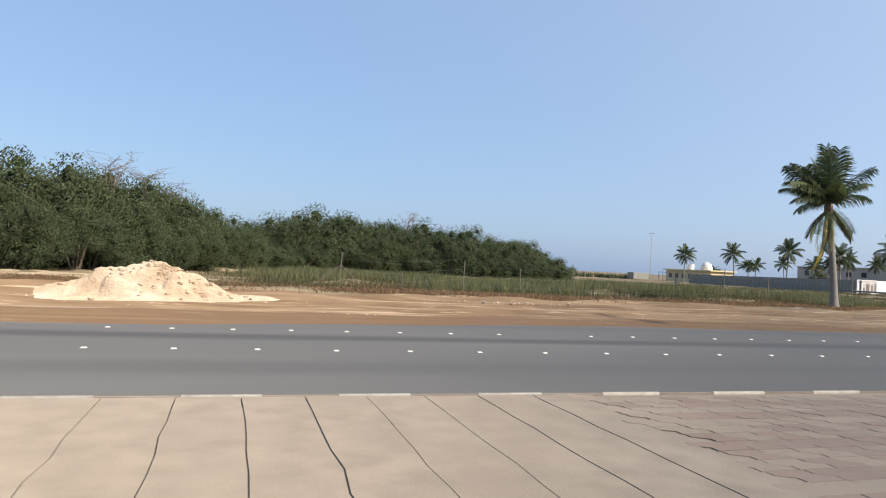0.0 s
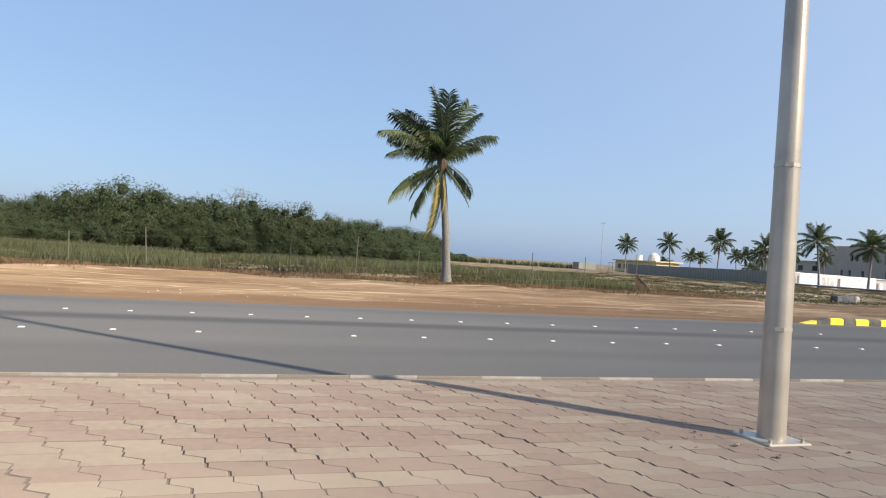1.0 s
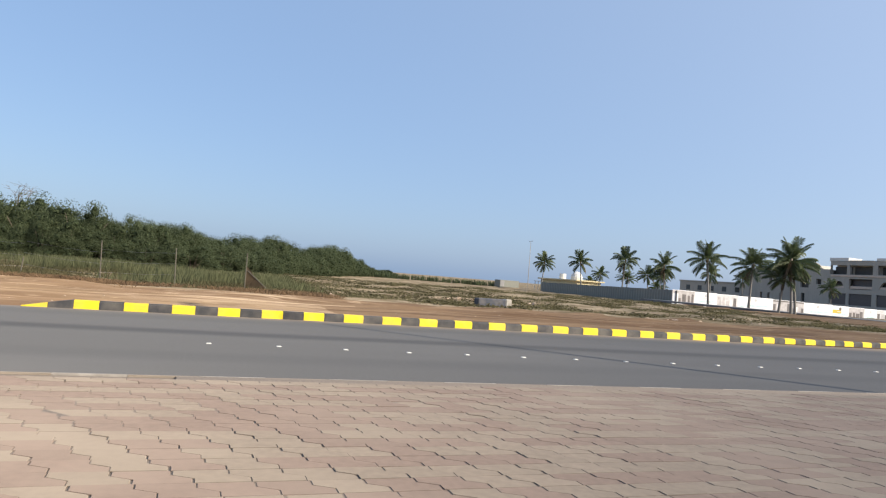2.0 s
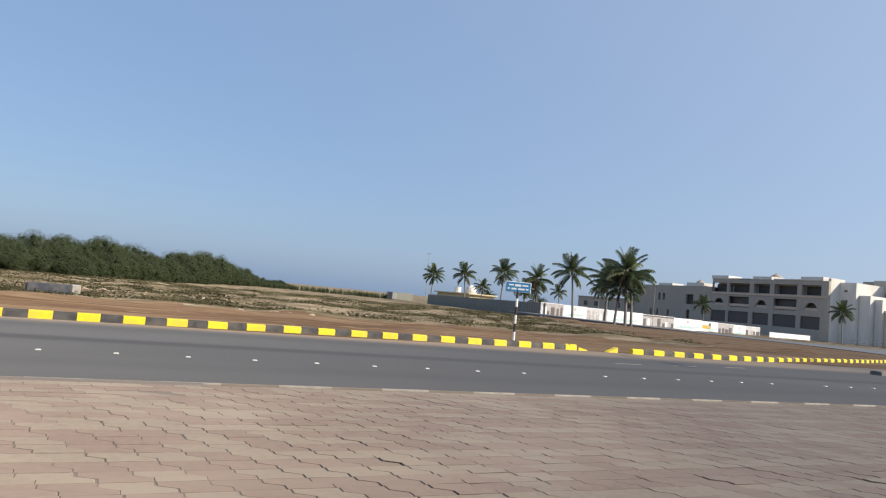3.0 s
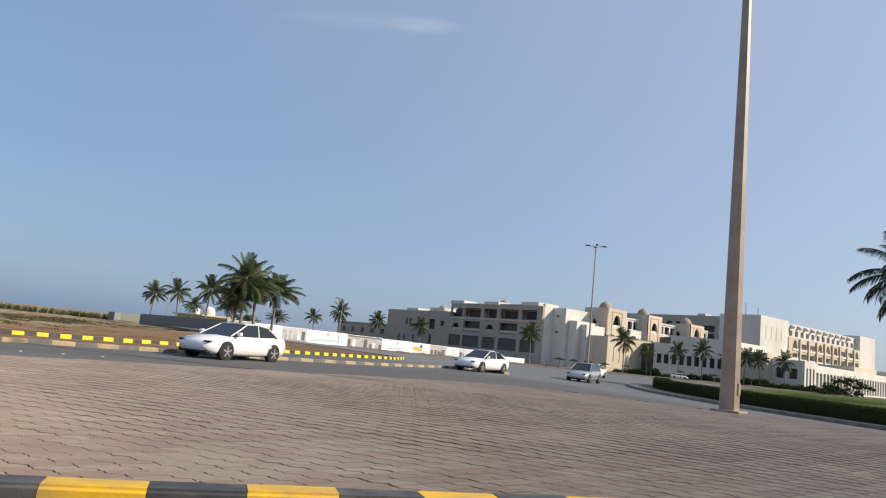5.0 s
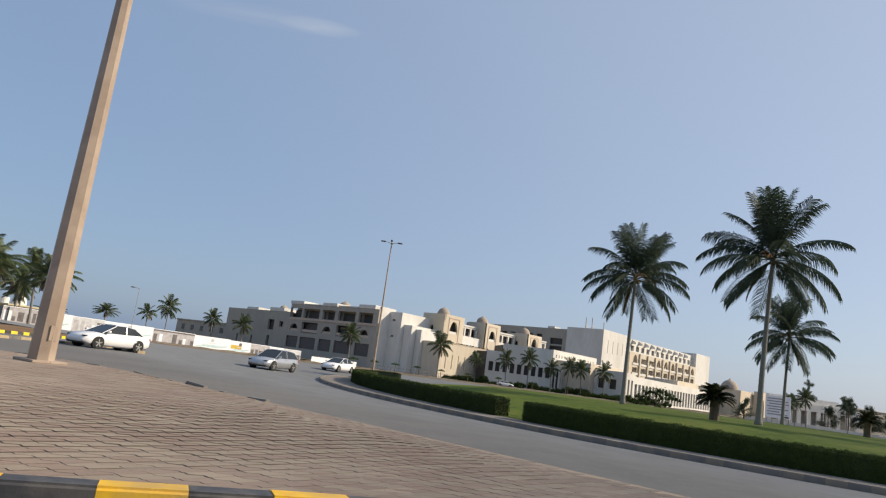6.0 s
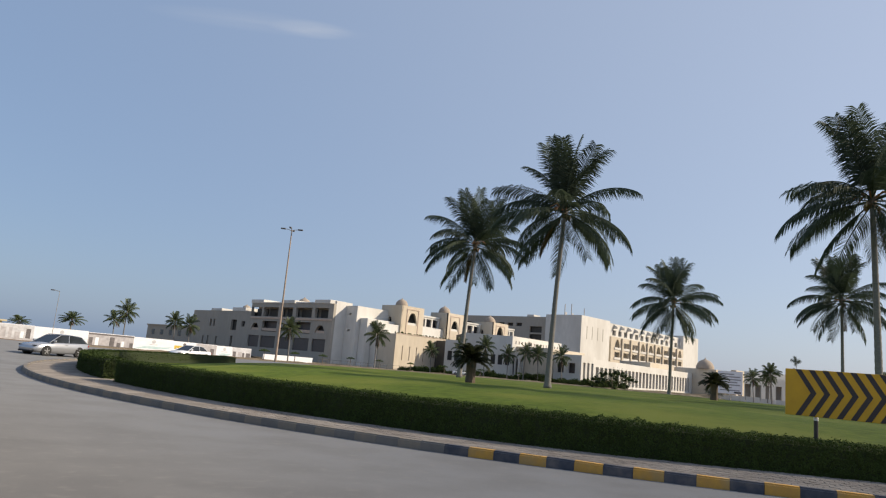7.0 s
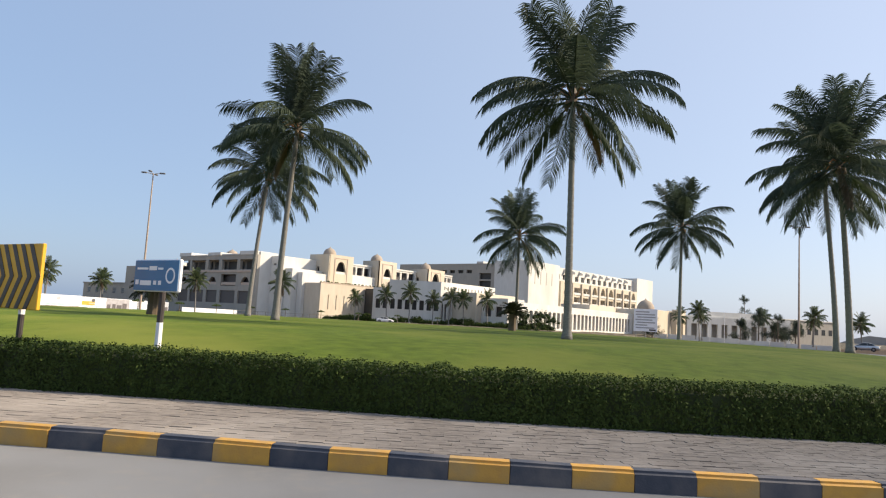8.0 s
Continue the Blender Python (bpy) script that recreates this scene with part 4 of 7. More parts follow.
def facade_wall(parent, name, origin, ax, length, z0, z1, thick, holes, m, label=""):
    """A wall with openings right through it. origin: its lower corner; ax: unit vector along it; the inner side lies to the left of ax.
    holes: rectangles (u0, v0, u1, v1) or arches (u, v, half-width, spring, "arch", point), in metres along and up."""
    def point(hh):
        return hh[5] if len(hh) > 5 else 0.45

    us = sorted({0.0, length} | {round(v, 3) for hh in holes for v in ((hh[0], hh[2]) if hh[4:] == () else ())} | {round(v, 3) for hh in holes if hh[4:] for v in (hh[0] - hh[2], hh[0] + hh[2])})
    vs = sorted({z0, z1} | {round(v, 3) for hh in holes for v in ((hh[1], hh[3]) if hh[4:] == () else (hh[1], hh[1] + hh[3] + hh[2] * (1 + point(hh))))})
    nrm = Vector((-ax.y, ax.x, 0))
    bm = bmesh.new()

    def P(u, v, d):
        return bm.verts.new(Vector(origin) + ax * u + nrm * d + Vector((0, 0, v)))

    def blocked(u, v):
        for hh in holes:
            if hh[4:] == ():
                if hh[0] < u < hh[2] and hh[1] < v < hh[3]:
                    return hh
            elif hh[0] - hh[2] < u < hh[0] + hh[2] and hh[1] < v < hh[1] + hh[3] + hh[2] * (1 + point(hh)):
                return hh
        return None

    for u0, u1 in zip(us, us[1:]):
        for v0, v1 in zip(vs, vs[1:]):
            if blocked((u0 + u1) / 2, (v0 + v1) / 2):
                continue
            bm.faces.new((P(u0, v0, 0), P(u1, v0, 0), P(u1, v1, 0), P(u0, v1, 0)))
    for hh in holes:
        if hh[4:] == ():
            ring = [(hh[0], hh[1]), (hh[2], hh[1]), (hh[2], hh[3]), (hh[0], hh[3])]
        else:
            ring = [(hh[0] + a, hh[1] + b) for a, b in arch_outline(hh[2], hh[3], point(hh))]
            top = hh[1] + hh[3] + hh[2] * (1 + point(hh))
            half = len(ring) // 2
            right = [q for q in ring[2:] if q[0] >= hh[0] - 1e-6]
            left = [q for q in ring[2:] if q[0] <= hh[0] + 1e-6]
            for chain, cu in ((right, hh[0] + hh[2]), (left, hh[0] - hh[2])):
                for a, b in zip(chain, chain[1:]):
                    bm.faces.new((P(a[0], a[1], 0), P(cu, top, 0), P(b[0], b[1], 0)))
        for a, b in zip(ring, ring[1:] + ring[:1]):
            bm.faces.new((P(*a, 0), P(*b, 0), P(*b, thick), P(*a, thick)))
    for a, b in (((0, z0), (0, z1)), ((0, z1), (length, z1)), ((length, z1), (length, z0))):
        bm.faces.new((P(*a, 0), P(*b, 0), P(*b, thick), P(*a, thick)))
    bmesh.ops.remove_doubles(bm, verts=bm.verts, dist=0.0005)
    bmesh.ops.recalc_face_normals(bm, faces=bm.faces)
    return part(name, bm, m, parent, label)


def dome(parent, x, y, z, r):
    bm = bmesh.new()
    prof = [(1.0, 0.0), (1.0, 0.12), (0.97, 0.3), (0.88, 0.55), (0.72, 0.78), (0.48, 0.96), (0.2, 1.08), (0.05, 1.2), (0.03, 1.32)]
    n = 20
    rings = [[bm.verts.new((x + q * r * math.cos(2 * math.pi * k / n), y + q * r * math.sin(2 * math.pi * k / n), z + zz * r)) for k in range(n)] for q, zz in prof]
    for a, b in zip(rings, rings[1:]):
        for k in range(n):
            bm.faces.new((a[k], a[(k + 1) % n], b[(k + 1) % n], b[k]))
    bm.faces.new(rings[-1])
    return part("dome", bm, M_DOME, parent, "ribbed brown stone dome", smooth=True)


hotel = empty("hotel_building", pose(240, 130, -0.6), "large white and sand-coloured hotel with arches and domes", "building")
HB = Matrix.Translation((-240, -130, 0.6))   # parts below are given in world places


def hw(*a, **k):
    ob = wall_box(hotel, *a, **k)
    ob.matrix_local = HB
    return ob


def hf(*a, **k):
    ob = facade_wall(hotel, *a, **k)
    ob.matrix_local = HB
    return ob


def hd(x, y, z, r):
    ob = dome(hotel, x, y, z, r)
    ob.matrix_local = HB
    return ob


# west front with arched bays; u runs from y 171.5 down to 129
X0 = 240.0
bays = [(-0.2, 6.1), (7.0, 15.2), (16.7, 22.8), (24.3, 32.4), (33.8, 40.2)]
holes = []
for i, (a, b) in enumerate(bays):
    holes.append((a + 0.1, 3.1, b, 6.8))
    if i % 2:
        holes.append((a + 0.1, 8.2, b, 11.6))
    else:
        holes.append(((a + b) / 2 + 0.1, 8.5, 2.2, 0.35, "arch", -0.1))
    holes.append((a + 0.1, 13.0, b, 16.0))
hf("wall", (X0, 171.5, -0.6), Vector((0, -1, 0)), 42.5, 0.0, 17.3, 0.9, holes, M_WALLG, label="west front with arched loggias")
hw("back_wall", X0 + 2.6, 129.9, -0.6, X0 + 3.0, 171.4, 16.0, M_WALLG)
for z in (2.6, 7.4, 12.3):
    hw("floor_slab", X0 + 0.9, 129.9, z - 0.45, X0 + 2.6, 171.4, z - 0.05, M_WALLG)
for i, (a, b) in enumerate(bays):
    ya, yb = 171.5 - a - 0.1, 171.5 - b
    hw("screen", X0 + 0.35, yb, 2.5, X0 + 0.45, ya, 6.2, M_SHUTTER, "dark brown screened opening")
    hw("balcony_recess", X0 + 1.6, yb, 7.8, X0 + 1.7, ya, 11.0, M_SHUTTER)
    hw("balcony_front", X0 + 0.25, yb, 7.8, X0 + 0.4, ya, 8.7, M_PINK)
    hw("roof_parapet", X0 - 0.15, yb - 0.5, 16.72, X0 + 6, ya + 0.4, 17.0 + (0.85, 0.0, 0.7, 0.1, 0.85)[i], M_WALLW)
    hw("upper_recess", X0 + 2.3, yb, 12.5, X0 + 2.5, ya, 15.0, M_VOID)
hw("roof", X0 + 0.9, 129.9, 16.0, X0 + 22, 171.3, 16.5, M_WALLG)
hw("pier_band", X0 - 0.2, 129.2, 11.6, X0 - 0.003, 171.3, 12.2, M_PINK)
# south side of the same block, stepping down towards the terrace
hf("side_wall", (X0 + 0.905, 129.01, -0.6), Vector((1, 0, 0)), 6.0, 0.0, 18.2, 0.8, [], M_WALLW)
hf("side_block", (244.8, 124.1, -0.6), Vector((1, 0, 0)), 13.0, 0.0, 17.3, 0.6, [], M_WALLW)
hf("side_block_west", (244.795, 131.0, -0.6), Vector((0, -1, 0)), 6.88, 0.0, 17.3, 0.6, [(3.2, 14.6, 4.4, 15.2), (3.2, 9.8, 4.4, 10.4)], M_WALLW)
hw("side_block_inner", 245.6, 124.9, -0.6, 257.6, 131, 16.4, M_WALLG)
hw("stepped_block", 246.2, 120.9, -0.6, 257.2, 124.05, 13.3, M_WALLW)
hw("stepped_block", 248.2, 118.75, -0.6, 257.2, 120.85, 12.4, M_WALLW)
# low sand-coloured block with pale slits, a planted terrace on its roof
hf("low_block", (249.3, 111.7, -0.6), Vector((1, 0, 0)), 26.0, 0.0, 10.1, 0.5, [(2.8 + i * 2.9, 2.9, 3.2 + i * 2.9, 6.9) for i in range(5)], M_WALLS, label="sand-coloured lower block with narrow slits")
hw("low_block_side", 249.3, 112.21, -0.6, 249.8, 118.7, 9.5, M_WALLS)
hw("low_block_inner", 249.82, 112.0, -0.6, 275.2, 118.0, 9.0, M_WALLW)
hw("low_block_coping", 249.2, 111.6, 9.51, 275.4, 112.3, 9.72, M_PINK)
hf("terrace_wall", (257.2, 118.62, 0.0), Vector((1, 0, 0)), 40.0, 8.9, 13.0, 0.4, [], M_WALLW, label="white terrace parapet")
hw("terrace_inner", 257.3, 119.1, 8.9, 297, 119.5, 12.0, M_WALLG)
q = random.Random(33)
for i in range(22):
    x = 252 + i * 1.05 + q.uniform(-0.3, 0.3)
    bm = bmesh.new()
    for k in range(6):
        bmesh.ops.create_icosphere(bm, subdivisions=1, radius=q.uniform(0.16, 0.34), matrix=Matrix.Translation((x + q.gauss(0, 0.35), 114.0 + q.gauss(0, 0.3), 9.15 + q.uniform(0.1, 0.9))))
    for v in bm.verts:
        v.co += Vector((q.gauss(0, 0.08), q.gauss(0, 0.08), q.gauss(0, 0.08)))
    ob = part("terrace_plant", bm, M_HEDGE, hotel, "dark potted plants along the terrace")
    ob.matrix_local = HB
for x in (256.5, 268.4, 272.0):
    hw("cooling_unit", x, 117.2, 9.05, x + 1.0, 117.7, 9.9, M_WALLW)
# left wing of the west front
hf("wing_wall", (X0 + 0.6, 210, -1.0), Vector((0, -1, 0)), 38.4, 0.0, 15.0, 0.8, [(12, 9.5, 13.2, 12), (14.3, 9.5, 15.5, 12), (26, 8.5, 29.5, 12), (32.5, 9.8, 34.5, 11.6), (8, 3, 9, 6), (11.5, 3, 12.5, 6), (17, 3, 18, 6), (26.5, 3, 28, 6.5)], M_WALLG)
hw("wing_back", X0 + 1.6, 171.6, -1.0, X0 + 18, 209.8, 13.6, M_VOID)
hw("wing_roof", X0 + 1.41, 171.6, 13.62, X0 + 18, 209.8, 13.9, M_WALLG)
for y0, y1, z in ((176, 184, 15.2), (191, 198, 14.8)):
    hw("wing_parapet", X0 + 0.5, y0, 13.95, X0 + 6, y1, z, M_WALLW)
hd(X0 + 4, 181, 14.6, 1.6)
hd(X0 + 6, 151.5, 16.6, 2.2)


def tower(x0, x1, y, y1, z1, dx, dy, hr):
    """A sand-coloured bay with a keel-arched window in a raised surround, a dome over its corner."""
    w, mid = x1 - x0, (x1 - x0) / 2
    aw = w * 0.2
    hf("tower_wall", (x0, y, 0.0), Vector((1, 0, 0)), w, 8.9, z1, 0.7, [(mid, 12.9, aw, 0.9, "arch")], M_WALLS)
    for u0, u1, v0, v1 in ((mid - aw - 0.75, mid - aw - 0.35, 9.2, z1 - 1.1), (mid + aw + 0.35, mid + aw + 0.75, 9.2, z1 - 1.1), (mid - aw - 0.75, mid + aw + 0.75, z1 - 1.09, z1 - 0.75)):
        hw("surround", x0 + u0, y - 0.13, v0, x0 + u1, y - 0.005, v1, M_PINK)
    hw("balustrade", x0 + mid - aw, y + 0.2, 12.6, x0 + mid + aw, y + 0.4, 13.6, M_WALLW)
    hf("tower_side", (x0 - 0.005, y1, 0.0), Vector((0, -1, 0)), y1 - y, 8.9, z1 - 0.01, 0.6, [((y1 - y) * 0.45, 13.2, 0.75, 0.7, "arch")], M_WALLS)
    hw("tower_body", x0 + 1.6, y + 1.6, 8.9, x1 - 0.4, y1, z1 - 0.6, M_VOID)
    hw("tower_roof", x0 + 0.62, y + 0.72, z1 - 0.4, x1, y1, z1 - 0.08, M_WALLS)
    hd(dx, dy, z1 - 0.05, hr)


tower(257.2, 266.8, 118.3, 127.2, 18.5, 259.9, 121.4, 1.95)
tower(276.6, 284.8, 117.4, 124.6, 18.5, 278.7, 120.6, 1.95)
tower(295.9, 304.7, 113.9, 122.0, 17.6, 298.2, 117.0, 1.95)
for x0, x1, y in ((266.85, 276.5, 120.4), (284.85, 295.8, 118.9), (304.75, 312.5, 117)):
    hf("link_wall", (x0, y, 0), Vector((1, 0, 0)), x1 - x0, 8.9, 16.7, 0.6, [(0.6 + i * ((x1 - x0 - 0.8) / 3), 13.3, 0.6 + (i + 0.8) * ((x1 - x0 - 0.8) / 3), 15.7) for i in range(3)], M_WALLW)
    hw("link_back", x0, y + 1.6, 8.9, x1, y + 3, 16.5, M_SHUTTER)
    hw("link_cornice", x0, y - 0.25, 16.2, x1, y - 0.01, 16.72, M_WALLW)
# low slanting wing: shaded windows towards the lawn, white south end
WA, WB = Vector((267.1, 102.6, 0)), Vector((276.4, 91.0, 0))
wd = (WB - WA).normalized()
W0 = WA - wd * 4.6
hf("low_wing_start", (W0.x, W0.y, -0.6), wd, 4.58, 0.0, 10.0, 0.5, [(0.9, 4.1, 2.2, 6.8), (2.9, 4.1, 4.2, 6.8)], M_WALLW)
hf("low_wing", (WA.x, WA.y, -0.6), wd, (WB - WA).length, 0.0, 12.5, 0.5, [(0.5 + i * 2.1, 4.1, 1.8 + i * 2.1, 6.9) for i in range(7)], M_WALLW, label="low white wing with square windows")
for i in range(7):
    p = WA + wd * (0.4 + i * 2.1)
    hw("sill", p.x - 0.1, p.y - 0.12, 3.3, p.x + 0.1, p.y + 0.1, 3.45, M_WALLW)
hf("white_wing", (276.41, 91.0, -0.6), Vector((1, 0, 0)), 26.4, 0, 12.6, 0.5, [(1.5 + i * 1.6, 10.4, 2.0 + i * 1.6, 11.3) for i in range(15)], M_WALLW)
core = slab(bmesh.new(), [(W0.x + 0.9, W0.y + 0.6), (WB.x + 0.7, WB.y + 0.7), (302.5, 91.7), (302.5, 112), (266, 111.4)], -0.6, 9.0)
slab(core, [(WA.x + 1.0, WA.y + 0.7), (WB.x + 0.7, WB.y + 0.7), (302.5, 91.7), (302.5, 112), (275.6, 112)], 9.01, 11.5)
ob = part("low_wing_core", core, M_VOID, hotel)
ob.matrix_local = HB
hw("low_wing_roof", 276.6, 91.7, 11.52, 302.7, 112, 11.7, M_WALLW)
hf("bay", (276.45, 88.2, -0.6), Vector((1, 0, 0)), 2.0, 0, 7.6, 0.4, [(0.4, 1.5, 0.9, 6.2), (1.2, 1.5, 1.7, 6.2)], M_WALLW)
hf("bay_side", (276.44, 90.95, -0.6), Vector((0, -1, 0)), 2.74, 0, 7.6, 0.4, [(0.4, 1.5, 1.1, 6.2), (1.5, 1.5, 2.3, 6.2)], M_WALLW)
hw("bay_back", 277.2, 89.2, -0.6, 278.4, 90.95, 6.9, M_SHUTTER)
hw("bay_roof", 276.3, 88.0, 7.02, 278.48, 90.95, 7.3, M_WALLW)
hw("shaded_block", 278.5, 79.6, -0.6, 298, 90.95, 9.2, M_WALLS, "sand-coloured block between the wings")
# porch and white colonnade towards the lawn
PA, PB = Vector((281.0, 70.6, 0)), Vector((374.0, 77.0, 0))
pd = (PB - PA).normalized()
hf("porch_side", (281.0, 79.5, -0.6), Vector((0, -1, 0)), 8.88, 0, 8.5, 0.6, [(1.2, 3.4, 3.4, 6.2), (4.8, 3.4, 7.0, 6.2)], M_WALLW)
hf("porch_front", (281.005, 70.6, -0.6), pd, 9.0, 0, 8.5, 0.6, [(1.3 + i * 2.5, 1.0, 2.6 + i * 2.5, 6.6) for i in range(3)], M_WALLW, label="white porch with tall openings")
PC = PA + pd * 9.2
hf("colonnade", (PC.x, PC.y + 0.4, -0.6), pd, 84.0, 0, 7.9, 0.7, [(0.9 + i * 2.9, 0.9, 2.8 + i * 2.9, 5.8) for i in range(28)], M_WALLW, label="white colonnade along the ground floor")
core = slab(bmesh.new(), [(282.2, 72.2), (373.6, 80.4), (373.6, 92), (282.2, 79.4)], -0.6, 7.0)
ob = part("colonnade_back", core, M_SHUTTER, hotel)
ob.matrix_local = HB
core = slab(bmesh.new(), [(281.7, 71.4), (373.9, 77.9), (373.9, 92), (281.7, 79.4)], 7.01, 7.25)
ob = part("colonnade_roof", core, M_WALLW, hotel)
ob.matrix_local = HB
hw("upper_storey", 352, 84, 7.3, 373, 96, 9.6, M_WALLS)
# domed hall and gate at the east end
hw("hall", 374.2, 68.5, -0.6, 388, 92, 9.3, M_WALLS)
hd(376.5, 73.5, 9.3, 3.3)
hf("gate", (388.2, 66.0, -0.6), Vector((1, 0, 0)), 9.0, 0, 10.6, 2.0, [(4.5, 0.4, 2.3, 4.2, "arch")], M_WALLS)
hw("gate_back", 388.3, 69.5, -0.6, 397, 70, 9.6, M_WALLG)
# tall right block with its shaded west side
hw("tall_block", 391, 136.5, -0.6, 418, 156, 30.5, M_WALLW)
for i in range(4):
    hw("wall_slit", 396 + i * 5, 136.44, 20, 396.6 + i * 5, 136.55, 26, M_WALLG)
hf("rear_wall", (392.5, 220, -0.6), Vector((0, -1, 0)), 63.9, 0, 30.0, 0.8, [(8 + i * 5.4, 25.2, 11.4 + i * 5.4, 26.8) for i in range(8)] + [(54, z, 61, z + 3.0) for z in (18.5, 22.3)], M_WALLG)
hw("rear_inner", 393.8, 156.2, -0.6, 416, 219.5, 28.8, M_VOID)
hw("rear_parapet", 392.4, 164, 29.42, 398, 168, 30.4, M_WALLW)
hf("tall_front", (418, 140, -0.6), Vector((1, 0, 0)), 92, 12.0, 30.8, 1.2, [(3 + i * 6.2, 25.0, 6.4 + i * 6.2, 27.6) for i in range(14)] + [(0.9, z, 2.6, z + 3) for z in (13, 18)], M_WALLW)
hw("tall_back", 418, 143.5, -0.6, 510, 170, 30.0, M_VOID)
hw("tower_block", 508, 137.5, -0.6, 530, 165, 31.6, M_WALLW)
sand_holes = []
for i in range(9):
    u = 3.0 + i * 9.4
    if i in (0, 3, 4, 5, 8):
        sand_holes += [(u + 3.2, 18.4, 2.6, 0.8, "arch"), (u + 0.6, 13.4, u + 5.8, 16.8)]
    else:
        sand_holes += [(u + 0.4, 18.4, u + 6.2, 21.6), (u + 0.4, 13.4, u + 6.2, 16.8)]
hf("sand_front", (421, 137.0, -0.6), Vector((1, 0, 0)), 86, 10.5, 24.0, 1.2, sand_holes, M_WALLS, label="pink-sand arcaded front")
hw("sand_side", 420.6, 137.0, 10, 420.99, 140, 23.4, M_WALLS)
for i in range(9):
    hw("balcony_rail", 424 + i * 9.4, 136.7, 12.4, 430.6 + i * 9.4, 136.95, 13.6, M_WALLW)
    hw("balcony_rail", 424 + i * 9.4, 136.7, 17.3, 430.6 + i * 9.4, 136.95, 18.4, M_WALLW)
    if i:
        hw("pier", 421.6 + i * 9.4, 136.2, 10.0, 423.0 + i * 9.4, 136.98, 23.2, M_WALLS)
for i in range(10):
    x = 428 + i * 7.6
    ob = part("roof_fin", slab(bmesh.new(), [(x, 137.8), (x + 0.55, 137.8), (x + 0.55, 139.95), (x, 139.95)], 27.8, 29.9), M_WALLW, hotel)
    for v in ob.data.vertices:
        if v.co.y < 138 and v.co.z > 29:
            v.co.z -= 1.2
    ob.matrix_local = HB
for i, x in enumerate((398, 404, 416)):
    hw("roof_mast", x, 150, 30.5, x + 0.35, 150.35, 36.4 + (i % 2) * 0.8, M_GALV)
    hw("mast_stay", x + 0.4, 150, 30.5, x + 2.0, 150.2, 32.6, M_GALV)

# ---- thicket of shrubs beyond the verge ----
BUSH_CORES = {}


def bush_mesh(seed, w, h, leaves, leaf=0.16, pack=34, size=(0.07, 0.16)):
    """A shrub: short stems and a crown of leaf clumps with gaps and an uneven outline."""
    r = random.Random(seed)
    bm = bmesh.new()
    clumps = []
    for k in range(7):
        a, q = r.uniform(0, 6.283), r.uniform(0.15, 0.42) * w
        top = Vector((math.cos(a) * q, math.sin(a) * q, h * r.uniform(0.5, 0.8)))
        tube(bm, [(0.2 * math.cos(a), 0.2 * math.sin(a), -0.2), tuple(top * 0.55 + Vector((0, 0, 0.1))), tuple(top)], [0.09, 0.06, 0.025], 4, cap=False)
    for k in range(pack):
        a, q = r.uniform(0, 6.283), 0.62 * math.sqrt(r.random())
        z = h * (0.08 + 0.9 * r.random() ** 0.7 * (1 - 0.5 * (q / 0.62) ** 2.5))
        clumps.append((Vector((math.cos(a) * q * w, math.sin(a) * q * w, z)), w * r.uniform(*size)))
    bm.verts.index_update()
    V = [tuple(v.co) for v in bm.verts]
    F = [tuple(v.index for v in f.verts) for f in bm.faces]
    n0 = len(F)
    bm.free()
    for _ in range(leaves):
        c, q = r.choice(clumps)
        d = Vector((r.gauss(0, 1), r.gauss(0, 1), r.gauss(0, 0.8))).normalized()
        p = c + d * q * (0.55 + 0.6 * r.random() ** 0.6 + (0.2 * r.random() if r.random() < 0.1 else 0))
        if p.z < 0.05:
            p.z = r.uniform(0.05, 0.4)
        e = (d + Vector((r.gauss(0, 0.6), r.gauss(0, 0.6), r.gauss(0, 0.6)))).normalized()
        s = leaf * r.uniform(0.6, 1.3)
        t = e.orthogonal().normalized()
        i = len(V)
        V += [tuple(p - t * s), tuple(p + e.cross(t) * s * 0.42), tuple(p + t * s), tuple(p - e.cross(t) * s * 0.42)]
        F.append((i, i + 1, i + 2, i + 3))
    # inner lumps that carry the painted shade seen through the crown's gaps
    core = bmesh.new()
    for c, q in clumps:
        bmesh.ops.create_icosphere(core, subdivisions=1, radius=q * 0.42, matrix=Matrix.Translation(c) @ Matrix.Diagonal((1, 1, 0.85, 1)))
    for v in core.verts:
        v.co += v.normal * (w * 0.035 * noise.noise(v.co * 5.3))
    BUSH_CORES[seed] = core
    return V, F, n0


def bush_proto(k, w, h, leaves, leaf, label, pack=34):
    V, F, n0 = bush_mesh(200 + k, w, h, leaves, leaf, pack, (0.08, 0.19))
    nv = max((max(f) for f in F[:n0]), default=-1) + 1
    th = empty("shrub", Matrix(), label, "shrub", "thicket shrubs")
    part("stem", raw("stem", V[:nv], F[:n0], M_TWIG), None, th)
    part("inner_foliage_shade", BUSH_CORES[200 + k], M_BUSHIN, th, smooth=True)
    part("foliage", raw("foliage", V[nv:], [tuple(i - nv for i in f) for f in F[n0:]], M_BUSH), None, th)
    return th


def between(table, v):
    for (a, p), (b, q) in zip(table, table[1:]):
        if v <= b:
            return p + (q - p) * max(0, v - a) / (b - a)
    return table[-1][1]


